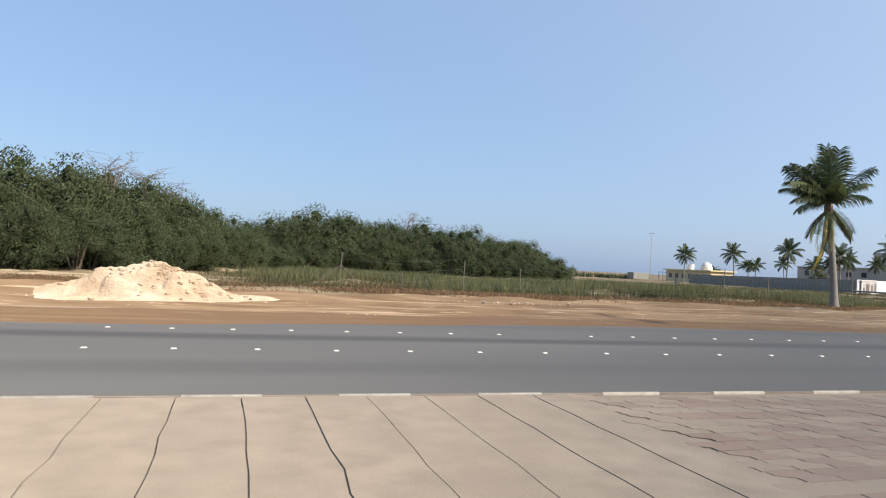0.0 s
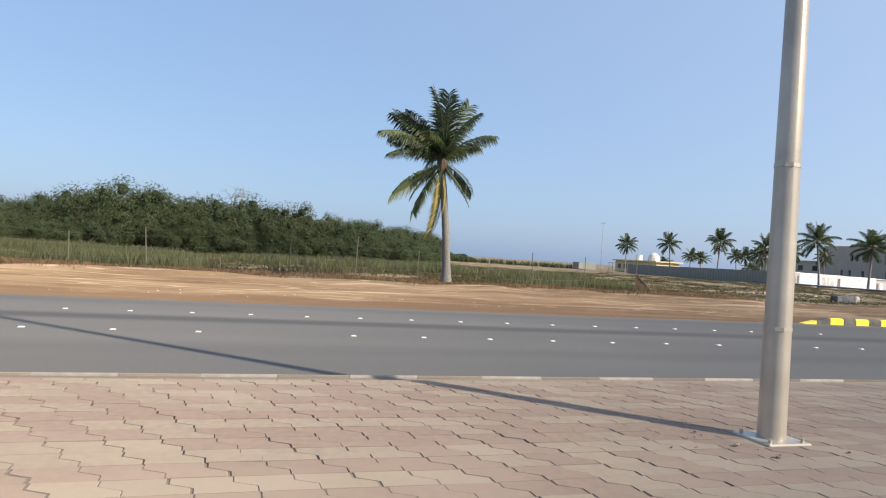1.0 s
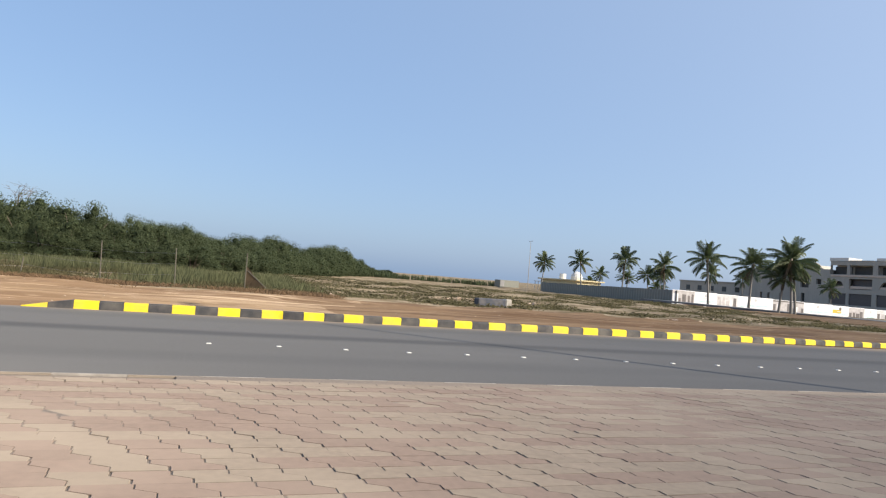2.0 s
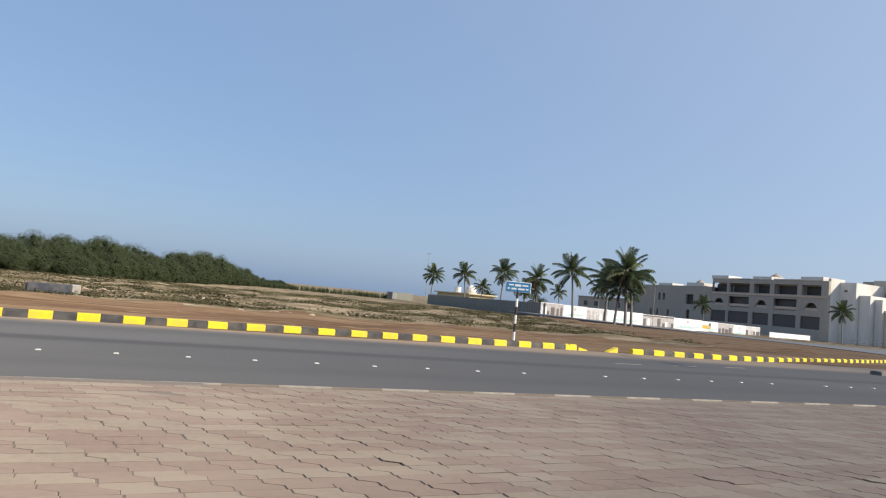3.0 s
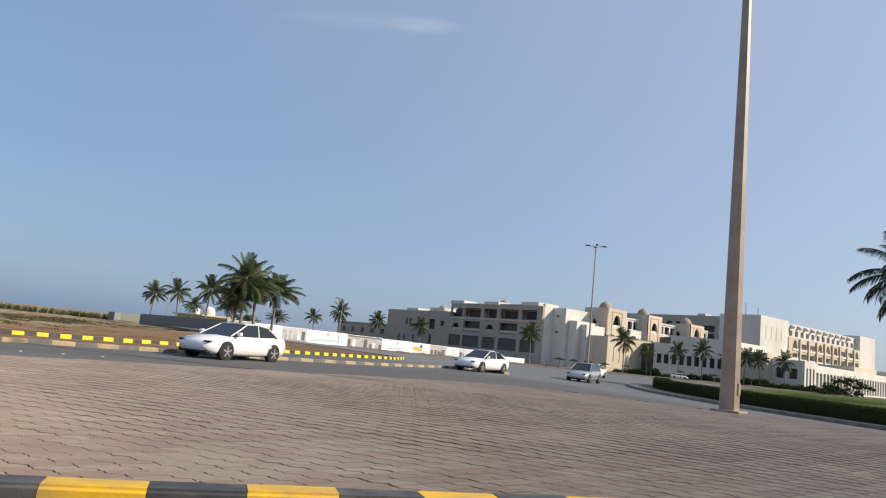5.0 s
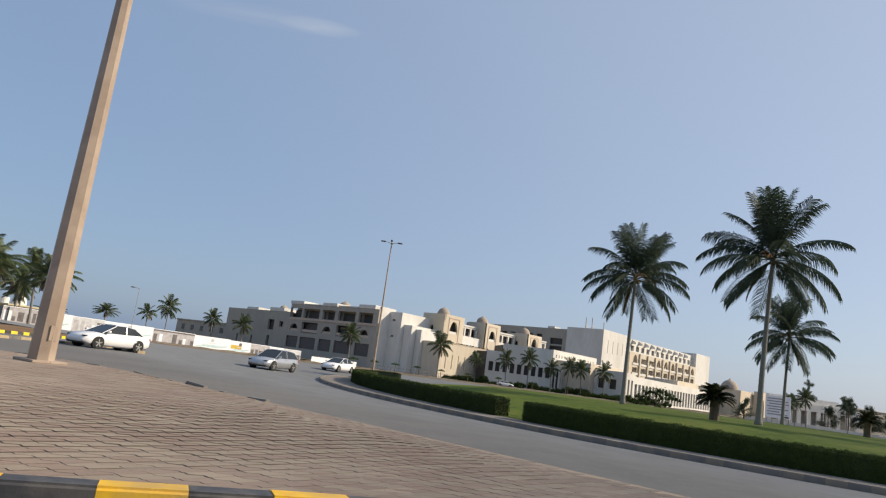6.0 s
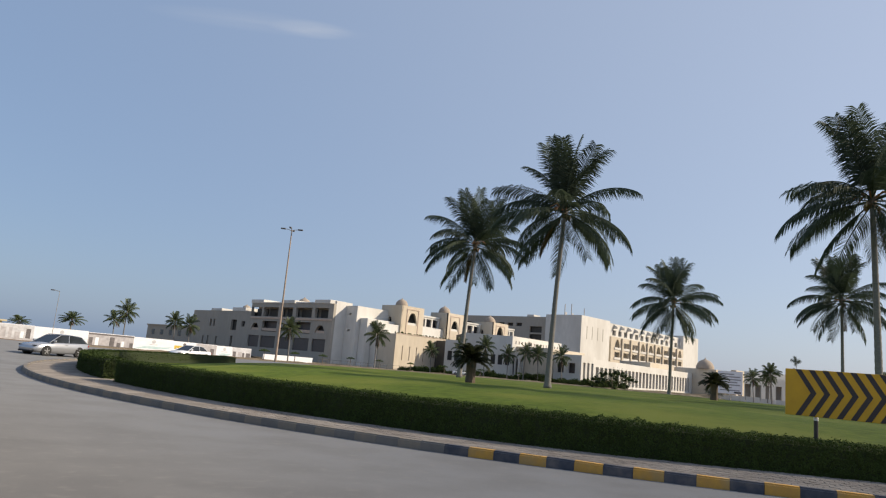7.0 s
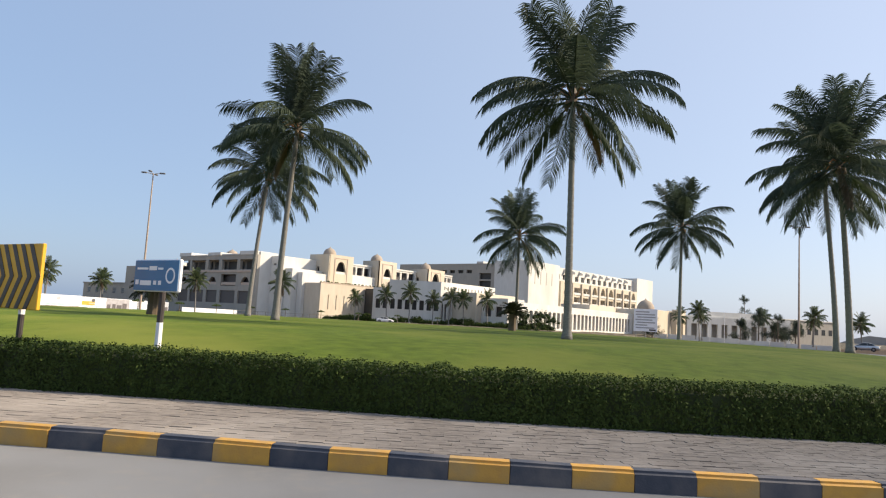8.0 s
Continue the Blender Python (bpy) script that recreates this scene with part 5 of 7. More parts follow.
def canopy(x, y):
    """Height of the thicket's top along its front."""
    if y < 78:
        return between([(45, 6.5), (52, 6.2), (62, 5.7), (68, 5.5), (73, 4.4), (75, 4.3), (78, 6.0)], y)
    if y < 92:
        return between([(5, 6.0), (9, 6.7), (14, 7.2), (17, 6.4), (19.5, 5.5), (22, 5.7), (26.5, 6.8), (29.5, 6.0), (32, 5.5), (36, 5.5), (40, 4.9)], x)
    return between([(92, 4.8), (115, 5.1), (136, 6.0), (154, 6.0), (171, 5.5), (200, 7.4), (213, 6.9), (221, 5.2), (241, 6.0), (257, 2.6), (270, 2.2)], y)


def thicket():
    r = random.Random(42)
    lab = "dense olive-green shrub of a roadside thicket"
    full = [bush_proto(k, 5.6, 4.6, 26000, 0.064, lab, 52) for k in range(6)]
    light = [bush_proto(10 + k, 5.6, 4.6, 12000, 0.085, lab, 48) for k in range(5)]
    edge = [(-30, 37), (-14, 39), (-9, 44), (-3, 57), (2, 72), (12, 80), (28, 81), (40, 84), (46, 100), (55, 130), (70, 170), (84, 210), (98, 245), (118, 272)]
    used = set()
    n = [0, 0]
    for x, y, h in along(curve(edge, 5), 2.5):
        for row in range(3 if y < 100 else 2):
            d = row * 3.0 + r.uniform(-0.7, 0.7)
            px, py = x - math.sin(h) * d + r.uniform(-0.8, 0.8), y + math.cos(h) * d + r.uniform(-0.8, 0.8)
            gz = ground_z(px, py)
            s = (canopy(x, y) - gz) / 4.45 * (0.62, 0.9, 1.0)[row] * (r.uniform(0.8, 1.1) if y < 90 else r.uniform(0.74, 1.1))
            if y > 100:
                s *= (1.0, 1.05)[row]
            wide = max(0.85, s * r.uniform(0.8, 1.0))
            m = pose(px, py, gz - 0.15, 0, 0, r.uniform(0, 360)) @ Matrix.Diagonal((wide, wide, s, 1))
            kit = full if y < 95 and row < 1 else light
            n[kit is full] += 1
            src = kit[n[kit is full] % len(kit)]
            if src.name in used:
                ob = copy_thing(src, pose(0, 0, 0))
                ob.matrix_world = m
            else:
                used.add(src.name)
                src.matrix_world = m


thicket()

# ---- lamp posts, signs, road studs ----
def eight(bm, z0, z1, r0, r1, n=8):
    tube(bm, [(0, 0, z0), (0, 0, z1)], [r0, r1], n, cap=False)
    return bm


def street_pole(x, y, z, h, r0, r1, plate, heads, label, n=10, turn=0.0, collar=None, paint=M_STEEL):
    """A tapered lamp post on a bolted foot plate, with lamp heads on arms."""
    th = empty("street_lamp", pose(x, y, z, 0, 0, turn), label, "street lamp", "street lamps")
    part("post", eight(bmesh.new(), 0.0, h, r0, r1, n), paint, th, smooth=n > 9)
    part("foot_plate", boxm(-plate, -plate, -0.02, plate, plate, 0.03, 0.01), paint, th)
    for sx in (-1, 1):
        for sy in (-1, 1):
            part("bolt", tube(bmesh.new(), [(sx * plate * 0.75, sy * plate * 0.75, 0.02), (sx * plate * 0.75, sy * plate * 0.75, 0.06)], [0.014, 0.014], 6), paint, th)
            if plate > 0.3:
                part("gusset", box(bmesh.new(), min(0, sx) * r0 * 1.4, min(0, sy) * r0 * 1.4, 0.03, max(0, sx) * r0 * 1.4, max(0, sy) * r0 * 1.4, 0.09, 0.01), paint, th)
    if collar:
        for cz in collar:
            q = r0 + (r1 - r0) * cz / h
            part("collar", tube(bmesh.new(), [(0, 0, cz), (0, 0, cz + 0.03)], [q + 0.004, q + 0.003], 10), M_STEEL, th, smooth=False)
    if not collar:
        part("door_panel", boxm(-r0 * 0.3, -r0 * 0.955, 0.55, r0 * 0.3, -r0 * 0.8, 0.9, 0.004), paint, th)
    for a in heads:
        arm = part("arm", tube(bmesh.new(), [(0, 0, h - 0.15), (0.5 * math.cos(a), 0.5 * math.sin(a), h + 0.02), (1.1 * math.cos(a), 1.1 * math.sin(a), h + 0.08)], [0.05, 0.045, 0.04], 6), M_STEEL, th)
        part("lamp_head", boxm(0.9, -0.17, h - 0.02, 1.65, 0.17, h + 0.18, 0.05), M_HEAD, arm, m=pose(0, 0, 0, 0, 0, math.degrees(a)))
    return th


four = [math.pi / 4 + i * math.pi / 2 for i in range(4)]
two = [math.pi / 2, -math.pi / 2]
street_pole(24.85, 4.0, 0.06, 12.0, 0.105, 0.036, 0.2, two, "cream painted steel lamp post on paved median", collar=(0.85, 2.1))
street_pole(53.76, 4.03, 0.06, 12.0, 0.105, 0.036, 0.2, two, "cream painted steel lamp post on paved median with tape", collar=(0.7, 3.0))
street_pole(85.4, 1.77, 0.06, 11.5, 0.13, 0.06, 0.27, two, "slender steel lamp post with foot plate on the median", paint=M_MAST)
street_pole(105.7, -1.3, 0.28, 17.5, 0.3, 0.1, 0.42, four, "tall octagonal mast on the paved median tip", n=8, turn=10, paint=M_MAST)
street_pole(171.8, 56.7, -0.2, 19.8, 0.17, 0.08, 0.3, four, "tall lamp mast with four lamp heads beside the ring road", paint=M_MAST)
street_pole(237.0, -12.2, -0.1, 18.0, 0.17, 0.08, 0.3, four, "tall lamp mast with four lamp heads beyond the island", paint=M_MAST)
street_pole(172.1, 258.3, -1.0, 19.8, 0.16, 0.08, 0.3, two, "distant slender lamp post on the shore road")
street_pole(160.2, 111.6, -0.6, 9.7, 0.055, 0.04, 0.25, [math.pi * 0.76], "distant single-arm lamp post behind the hoarding")


def rubble(name, x, y, w, d, h, seed, count, material, label, z=0.0):
    """Loose stones in a small heap."""
    th = empty(name, pose(x, y, z), label, "rubble")
    r = random.Random(seed)
    for _ in range(count):
        bm = bmesh.new()
        s = (0.25 + 0.75 * r.random() ** 2) * h * 0.75
        bmesh.ops.create_icosphere(bm, subdivisions=1, radius=s, matrix=pose(r.gauss(0, w / 3), r.gauss(0, d / 3), s * 0.4, r.uniform(-18, 18), r.uniform(-18, 18), r.uniform(0, 90)) @ Matrix.Diagonal((1, 0.75, 0.45, 1)))
        for v in bm.verts:
            v.co += Vector((r.gauss(0, 0.22), r.gauss(0, 0.22), r.gauss(0, 0.16))) * s
        part("stone", bm, material, th)
    return th


rubble("loose_stones", 24.5, 3.9, 1.5, 0.8, 0.05, 3, 16, M_JOINT, "broken sandy stones round the post foot", 0.08)
rubble("loose_stones", 53.9, 3.95, 1.5, 0.8, 0.06, 4, 16, M_JOINT, "broken sandy stones round the post foot", 0.08)

# road studs
stud_bm = boxm(-0.04, -0.036, 0, 0.04, 0.036, 0.014)
bmesh.ops.bevel(stud_bm, geom=[e for e in stud_bm.edges if all(v.co.z > 0.01 for v in e.verts)], offset=0.01, segments=1, affect="EDGES")
stud0 = tagged(part("road_stud", stud_bm, M_STUD), "white raised road stud on the asphalt", "road stud", "road studs")
first = True
spots = [(28.28 + 1.115 * k, 10.13) for k in range(-43, 8)] + [(40.4 + 1.077 * k, between([(40, 10.1), (44, 9.92), (63, 9.7), (73, 10.05), (92, 10.6)], 40.4 + 1.077 * k)) for k in range(48)] + [(27.34 + 1.01 * k, 12.75) for k in range(-45, 8)]
for x, y in spots:
    if rng.random() < 0.94:
        if first:
            stud0.matrix_world, first = pose(x, y, 0.0), False
        else:
            copy_thing(stud0, pose(x, y + rng.uniform(-0.03, 0.03), 0.0))

# short worn lane dashes before the slip road
for x in (69.3, 71.9, 74.6):
    y = 13.2 + 0.2 * max(0, x - 69.5) * 0.95
    bm = slab(bmesh.new(), [(x, y - 0.03), (x + 1.05, y + 0.1), (x + 1.05, y + 0.15), (x, y + 0.03)], 0.0, 0.004)
    tagged(part("road_marking", bm, M_EDGEP), "short worn white lane dash on the asphalt", "road marking", "lane dashes", kind="structure")

# pale edging stones along the far side of the median
edge_me = kerb_mesh("edging_stone", 0.7, 0.074, 0.045, M_EDGEW)
edge_me2 = kerb_mesh("edging_stone", 0.7, 0.066, 0.06, M_CONC)
edge_me3 = kerb_mesh("edging_stone", 0.7, 0.07, 0.045, M_EDGEP)
edging = empty("kerb_edging", Matrix(), "alternating white and bare edging stones along the median", "kerb", kind="structure")
for i, (x, y, h) in enumerate(along([p for p in FAR[::-1] if p[0] > -20], 0.7)):
    if x < 96:
        part("edging_stone", (edge_me if x < 16 else edge_me3) if i % 2 else edge_me2, None, edging, m=pose(x, y + 0.03, 0.0, 0, 0, math.degrees(h)))

# low broken edging stones along the median's east end
east = empty("kerb_east", Matrix(), "low broken dusty edging stones along the median's end", "kerb", kind="structure")
stone_a, stone_b = kerb_mesh("edging_stone", 0.9, 0.1, 0.16, M_BLK4), kerb_mesh("edging_stone", 0.9, 0.09, 0.16, M_CONC)
er = random.Random(12)
for i, (x, y, h) in enumerate(along(EAST, 0.95)):
    if er.random() < 0.85 and -5 < y < 8:
        part("edging_stone", stone_b if i % 3 == 1 else stone_a, None, east, m=pose(x, y, er.uniform(-0.05, 0.02), er.uniform(-4, 4), er.uniform(-3, 3), math.degrees(h) + er.uniform(-5, 5)))

# painted give-way stripes by the median tip
for a, b in (((109.72, -16.8), (110.9, -17.6)), ((109.1, -18.2), (111.0, -18.95))):
    d = (Vector(b) - Vector(a)).normalized()
    nn = Vector((-d.y, d.x)) * 0.14
    bm = slab(bmesh.new(), [tuple(Vector(a) - nn), tuple(Vector(b) - nn * 0.3), tuple(Vector(b) + nn * 0.3), tuple(Vector(a) + nn)], 0.0, 0.006)
    tagged(part("road_marking", bm, M_EDGEP), "worn white painted stripe on the asphalt", "road marking", "stripes by the median tip", kind="structure")


def bars(parent, m, y, rows, depth):
    """Rows of short bars standing for writing; y is the face they lie on."""
    for x0, x1, z0, z1 in rows:
        part("bar", boxm(x0, y - depth, z0, x1, y, z1), m, parent)


# street name sign on a banded post
sg = empty("street_sign", pose(69.5, 19.05, 0.1, 0, 0, -24), "blue street name sign on a black and white banded post", "road sign")
for i in range(6):
    part("post_band", tube(bmesh.new(), [(0, 0, i * 0.3), (0, 0, (i + 1) * 0.3)], [0.045, 0.045], 10), M_SIGNW if i % 2 == 0 else M_SIGNK, sg, smooth=False)
pl = part("panel", boxm(-0.45, -0.03, 1.72, 0.47, 0.03, 2.1, 0.01), M_SIGNW, sg, "white-edged blue plate")
part("face", boxm(-0.43, -0.036, 1.74, 0.45, -0.0301, 2.08), M_SIGNL, pl)
bars(pl, M_SIGNW, -0.0361, [(-0.34, -0.16, 1.95, 2.0), (-0.12, 0.1, 1.93, 2.01), (0.14, 0.36, 1.95, 2.0), (-0.38, -0.3, 1.82, 1.87), (-0.24, -0.06, 1.81, 1.87), (0.0, 0.24, 1.81, 1.87), (0.28, 0.38, 1.82, 1.87)], 0.004)

# chevron board
def board_frame(x0, y0, x1, y1):
    h = math.degrees(math.atan2(y1 - y0, x1 - x0))
    return (x0 + x1) / 2, (y0 + y1) / 2, h


bx, by, bh = board_frame(128.9, -24.25, 129.25, -26.9)
W2 = 1.34
cb = empty("chevron_board", pose(bx, by, lawn_z(bx, by) - 0.05, 0, 0, bh), "yellow and black chevron board on two black posts", "road sign")
zb = 1.05 - (lawn_z(bx, by) - 0.05)
brd = part("board", boxm(-W2, -0.03, zb, W2, 0.03, zb + 1.0, 0.01), M_SIGNY, cb)
for i in range(9):
    x = -W2 + 0.2 + i * 0.262
    bm = bmesh.new()
    for sgn in (0, 1):
        z0, z1 = (zb + 0.5, zb + 0.995) if sgn else (zb + 0.005, zb + 0.5)
        xa, xb = (x + 0.3, x) if sgn else (x, x + 0.3)
        q = [bm.verts.new(v) for v in ((xa, -0.037, z0), (xa + 0.115, -0.037, z0), (xb + 0.115, -0.037, z1), (xb, -0.037, z1))]
        bm.faces.new(q)
    r_ = bmesh.ops.extrude_face_region(bm, geom=bm.faces[:])
    bmesh.ops.translate(bm, verts=[v for v in r_["geom"] if isinstance(v, bmesh.types.BMVert)], vec=(0, 0.006, 0))
    part("chevron", bm, M_SIGNK, brd, "black chevron stripe")
for x in (-0.75, 0.72):
    post = part("post", tube(bmesh.new(), [(x, 0.08, -0.1), (x, 0.08, zb + 0.8)], [0.045, 0.045], 10), M_SIGNK, cb)
    part("post_band", tube(bmesh.new(), [(x, 0.08, zb - 0.08), (x, 0.08, zb - 0.005)], [0.047, 0.047], 10), M_SIGNW, post)

# large site board beyond the island
sb = empty("site_board", pose(275.6, 28.6, -0.1, 0, 0, -84), "large pale grey site board with rows of lettering", "sign board")
brd = part("board", boxm(-2.7, -0.06, 1.2, 2.7, 0.06, 6.3, 0.02), M_BANNER, sb)
for i, (a, b) in enumerate([(-2.3, 0.9), (-2.3, 2.2), (-1.9, 2.3), (-2.3, 1.6), (-2.0, 2.2), (-2.3, 0.4), (-2.2, 2.1)]):
    part("bar", boxm(a, -0.075, 5.5 - i * 0.6, b, -0.0605, 5.75 - i * 0.6), M_GALV, brd)
part("bar", boxm(0.9, -0.075, 1.4, 2.4, -0.0605, 1.75), M_SIGNK, brd)
for x in (-2.2, 0.0, 2.2):
    part("post", tube(bmesh.new(), [(x, 0.12, -0.3), (x, 0.12, 6.0)], [0.07, 0.07], 8), M_GALV, sb)

# blue roundabout name sign
bx, by, bh = board_frame(130.2, -27.9, 130.3, -29.0)
z0 = lawn_z(bx, by) - 0.05
bs = empty("name_sign", pose(bx, by, z0, 0, 0, bh), "blue roundabout name sign with ring symbol on a banded post", "road sign")
panel = part("panel", boxm(-0.56, -0.03, 1.42 - z0, 0.56, 0.03, 1.89 - z0, 0.015), M_SIGNW, bs)
part("face", boxm(-0.545, -0.036, 1.435 - z0, 0.545, -0.0301, 1.875 - z0), M_SIGNB, panel)
bars(panel, M_SIGNW, -0.0361, [(-0.48, -0.2, 1.74 - z0, 1.77 - z0), (-0.17, 0.02, 1.73 - z0, 1.79 - z0), (0.05, 0.18, 1.74 - z0, 1.77 - z0), (-0.5, -0.42, 1.52 - z0, 1.59 - z0), (-0.38, -0.1, 1.51 - z0, 1.58 - z0), (-0.04, 0.03, 1.52 - z0, 1.58 - z0), (0.08, 0.15, 1.52 - z0, 1.58 - z0)], 0.004)
bm = bmesh.new()
for i in range(16):
    a0, a1 = i / 16 * 6.2832, (i + 1) / 16 * 6.2832
    q = [bm.verts.new((0.36 + rr * math.cos(a), -0.039, 1.655 - z0 + rr * math.sin(a))) for rr, a in ((0.085, a0), (0.115, a0), (0.115, a1), (0.085, a1))]
    bm.faces.new(q)
r_ = bmesh.ops.extrude_face_region(bm, geom=bm.faces[:])
bmesh.ops.translate(bm, verts=[v for v in r_["geom"] if isinstance(v, bmesh.types.BMVert)], vec=(0, 0.0028, 0))
part("ring_symbol", bm, M_SIGNW, panel)
part("post_band", tube(bmesh.new(), [(0.02, 0.09, -0.1), (0.02, 0.09, 0.98 - z0)], [0.048, 0.048], 10), M_SIGNW, bs)
part("post", tube(bmesh.new(), [(0.02, 0.09, 0.981 - z0), (0.02, 0.09, 1.8 - z0)], [0.048, 0.048], 10), M_SIGNK, bs)

# ---- sandy verge: fence, mound, barrier, debris ----
for i in range(0, 13):
    x = 4.9 + i * 3.13
    if x > 43:
        break
    zg = ground_z(x, 33)
    fp = empty("fence_post", pose(x, 33, zg, rng.uniform(-3, 3), rng.uniform(-5, 5), 0), "thin grey steel post of a gappy wire fence", "fence post", "fence posts")
    part("post", tube(bmesh.new(), [(0, 0, -0.3), (0, 0, rng.uniform(1.5, 1.95) if i % 4 != 1 else 0.8)], [0.024, 0.024], 6), M_POST, fp)
    if i in (0, 6, 12):
        part("brace", tube(bmesh.new(), [(0, 0, 1.15), (1.35, 0, 0.02)], [0.02, 0.02], 6), M_POST, fp)
        if i == 12:
            bm = bmesh.new()
            q = [bm.verts.new(v) for v in ((0.03, 0.01, 1.3), (0.03, 0.01, 0.1), (1.3, 0.03, 0.05), (0.9, -0.05, 0.35), (0.45, 0.05, 0.8))]
            bm.faces.new(q)
            bmesh.ops.solidify(bm, geom=bm.faces[:], thickness=0.01)
            part("torn_net", bm, M_FRONDB, fp, "torn dark netting hanging from the post")
        if i == 0:
            part("brace", tube(bmesh.new(), [(0, 0, 1.15), (-1.3, 0, 0.02)], [0.02, 0.02], 6), M_POST, fp)
    if i < 12 and x < 39:
        for zz in (0.5, 1.0, 1.5):
            part("wire", tube(bmesh.new(), [(0, 0, zz), (1.56, 0, zz - 0.05), (3.13, 0, zz)], [0.004, 0.004, 0.004], 3, cap=False), M_GALV, fp)

# heap of pale rubble
hv, hf_ = [], []
n = 64
for j in range(n + 1):
    for i in range(n + 1):
        u, v = i / n * 2 - 1, j / n * 2 - 1
        x, y = -1.75 + u * 3.7, 20.4 + v * 2.0
        e = lambda cx, cy, sx, sy: math.exp(-((x - cx) / sx) ** 2 - ((y - cy) / sy) ** 2)
        z = 0.95 * e(-2.0, 20.4, 0.75, 0.8) + 0.75 * e(-3.1, 20.3, 0.8, 0.75) + 0.62 * e(-0.9, 20.5, 0.75, 0.7) + 0.2 * e(-4.0, 20.2, 0.8, 0.7) + 0.12 * e(0.6, 20.5, 0.8, 0.5)
        z += (0.26 * n2(x, y, 1.7, 3) + 0.1 * n2(x, y, 6, 1)) * min(1, z * 3)
        z -= 0.12 * smoothstep(0.75, 1.0, max(abs(u), abs(v)))
        hv.append((x, y, ground_z(x, y) + z * 0.88 - 0.02))
for j in range(n):
    for i in range(n):
        a = j * (n + 1) + i
        hf_.append((a, a + 1, a + n + 2, a + n + 1))
mound = tagged(part("spoil_mound", raw("spoil_mound", hv, hf_, M_RUBBLE), None), "heap of pale pinkish rubble and sand on the verge", "rubble heap")
r = random.Random(8)
for k in range(150):
    a, q = r.uniform(0, 6.283), abs(r.gauss(0, 1))
    x, y = -1.9 + math.cos(a) * q * 1.5, 20.35 - abs(math.sin(a)) * q * 0.7
    u, v = (x + 1.75) / 3.7, (y - 20.4) / 2.0
    if abs(u) < 0.97 and abs(v) < 0.97:
        i, j = int((u + 1) / 2 * n), int((v + 1) / 2 * n)
        z = hv[j * (n + 1) + i][2]
    else:
        z = ground_z(x, y)
    bm = bmesh.new()
    s = r.uniform(0.025, 0.085)
    bmesh.ops.create_icosphere(bm, subdivisions=1, radius=s, matrix=Matrix.Translation((x, y, z + s * 0.3)) @ Matrix.Diagonal((1, 0.8, 0.7, 1)))
    for w in bm.verts:
        w.co += Vector((r.gauss(0, 0.2), r.gauss(0, 0.2), r.gauss(0, 0.2))) * s
    part("stone", bm, M_RUBBLE, mound)

for x, y, w, d, h, s, c, lab in [(9.2, 22.4, 2.8, 0.8, 0.1, 11, 70, "low spill of pale pink rubble"), (2.9, 16.4, 1.6, 0.5, 0.06, 12, 12, "scattered pale stones at the road edge"), (22, 17.4, 5, 0.8, 0.05, 13, 14, "scattered pale stones at the road edge"), (31.2, 28.0, 2.2, 0.8, 0.11, 14, 16, "pale stones round the palm foot"), (44, 30, 4, 1.6, 0.25, 15, 14, "broken concrete lumps on the verge"), (62, 27.0, 3.5, 1.2, 0.28, 16, 16, "broken concrete lumps on the verge"), (67.5, 30.0, 5, 2, 0.22, 17, 14, "broken concrete lumps on the verge"), (79, 38, 8, 3, 0.3, 18, 16, "broken concrete lumps in the scrub"), (57, 38, 9, 3, 0.3, 19, 16, "broken concrete lumps in the scrub")]:
    rubble("rubble_spill", x, y, w, d, h, s, c, M_STONE, lab, ground_z(x, y))

# two loose concrete barrier blocks
for x, y, a, lab in ((53.3, 29.9, 8, "dark concrete barrier block with pale end on the verge"),):
    cbk = empty("barrier_block", pose(x, y, ground_z(x, y) - 0.02, 0, 0, a), lab, "barrier block", "barrier blocks")
    part("block", boxm(-0.1, -0.22, 0, 1.5, 0.22, 0.44, 0.04), M_BLK2, cbk)
    part("painted_end", boxm(1.502, -0.225, 0, 1.85, 0.225, 0.46, 0.04), M_EDGEW, cbk)

# pebbles on the bare verge
q = random.Random(15)
PV, PF = [], []
for _ in range(1300):
    x, y = q.uniform(-25, 75), 16.3 + 12 * q.random() ** 1.4
    if y < road_edge(x) + 0.3:
        continue
    s = 0.008 + 0.03 * q.random() ** 4
    z = ground_z(x, y)
    k = len(PV)
    PV += [(x + s * q.uniform(0.7, 1.2), y, z), (x, y + s, z), (x - s * q.uniform(0.7, 1.2), y, z), (x, y - s, z), (x + s * 0.2, y, z + s * 0.8)]
    PF += [(k, k + 1, k + 4), (k + 1, k + 2, k + 4), (k + 2, k + 3, k + 4), (k + 3, k, k + 4)]
tagged(part("gravel", raw("gravel", PV, PF, M_STONE), None), "scattered pale pebbles on the sandy verge", "gravel", kind="stuff")

# tall grass under the fence, dry weeds, scrub in the field
def scatter(count, xs, ys, seed, keep):
    q = random.Random(seed)
    out = []
    while len(out) < count:
        x, y = q.uniform(*xs), q.uniform(*ys)
        if q.random() < keep(x, y):
            out.append((x, y, ground_z(x, y)))
    return out


def front(x):
    """Where the thicket begins."""
    pts = [(-75, 33), (-30, 37), (-14, 39), (-9, 44), (-3, 57), (2, 72), (12, 80), (40, 84), (90, 90)]
    for (x0, y0), (x1, y1) in zip(pts, pts[1:]):
        if x <= x1:
            return y0 + (y1 - y0) * (x - x0) / (x1 - x0)
    return 90


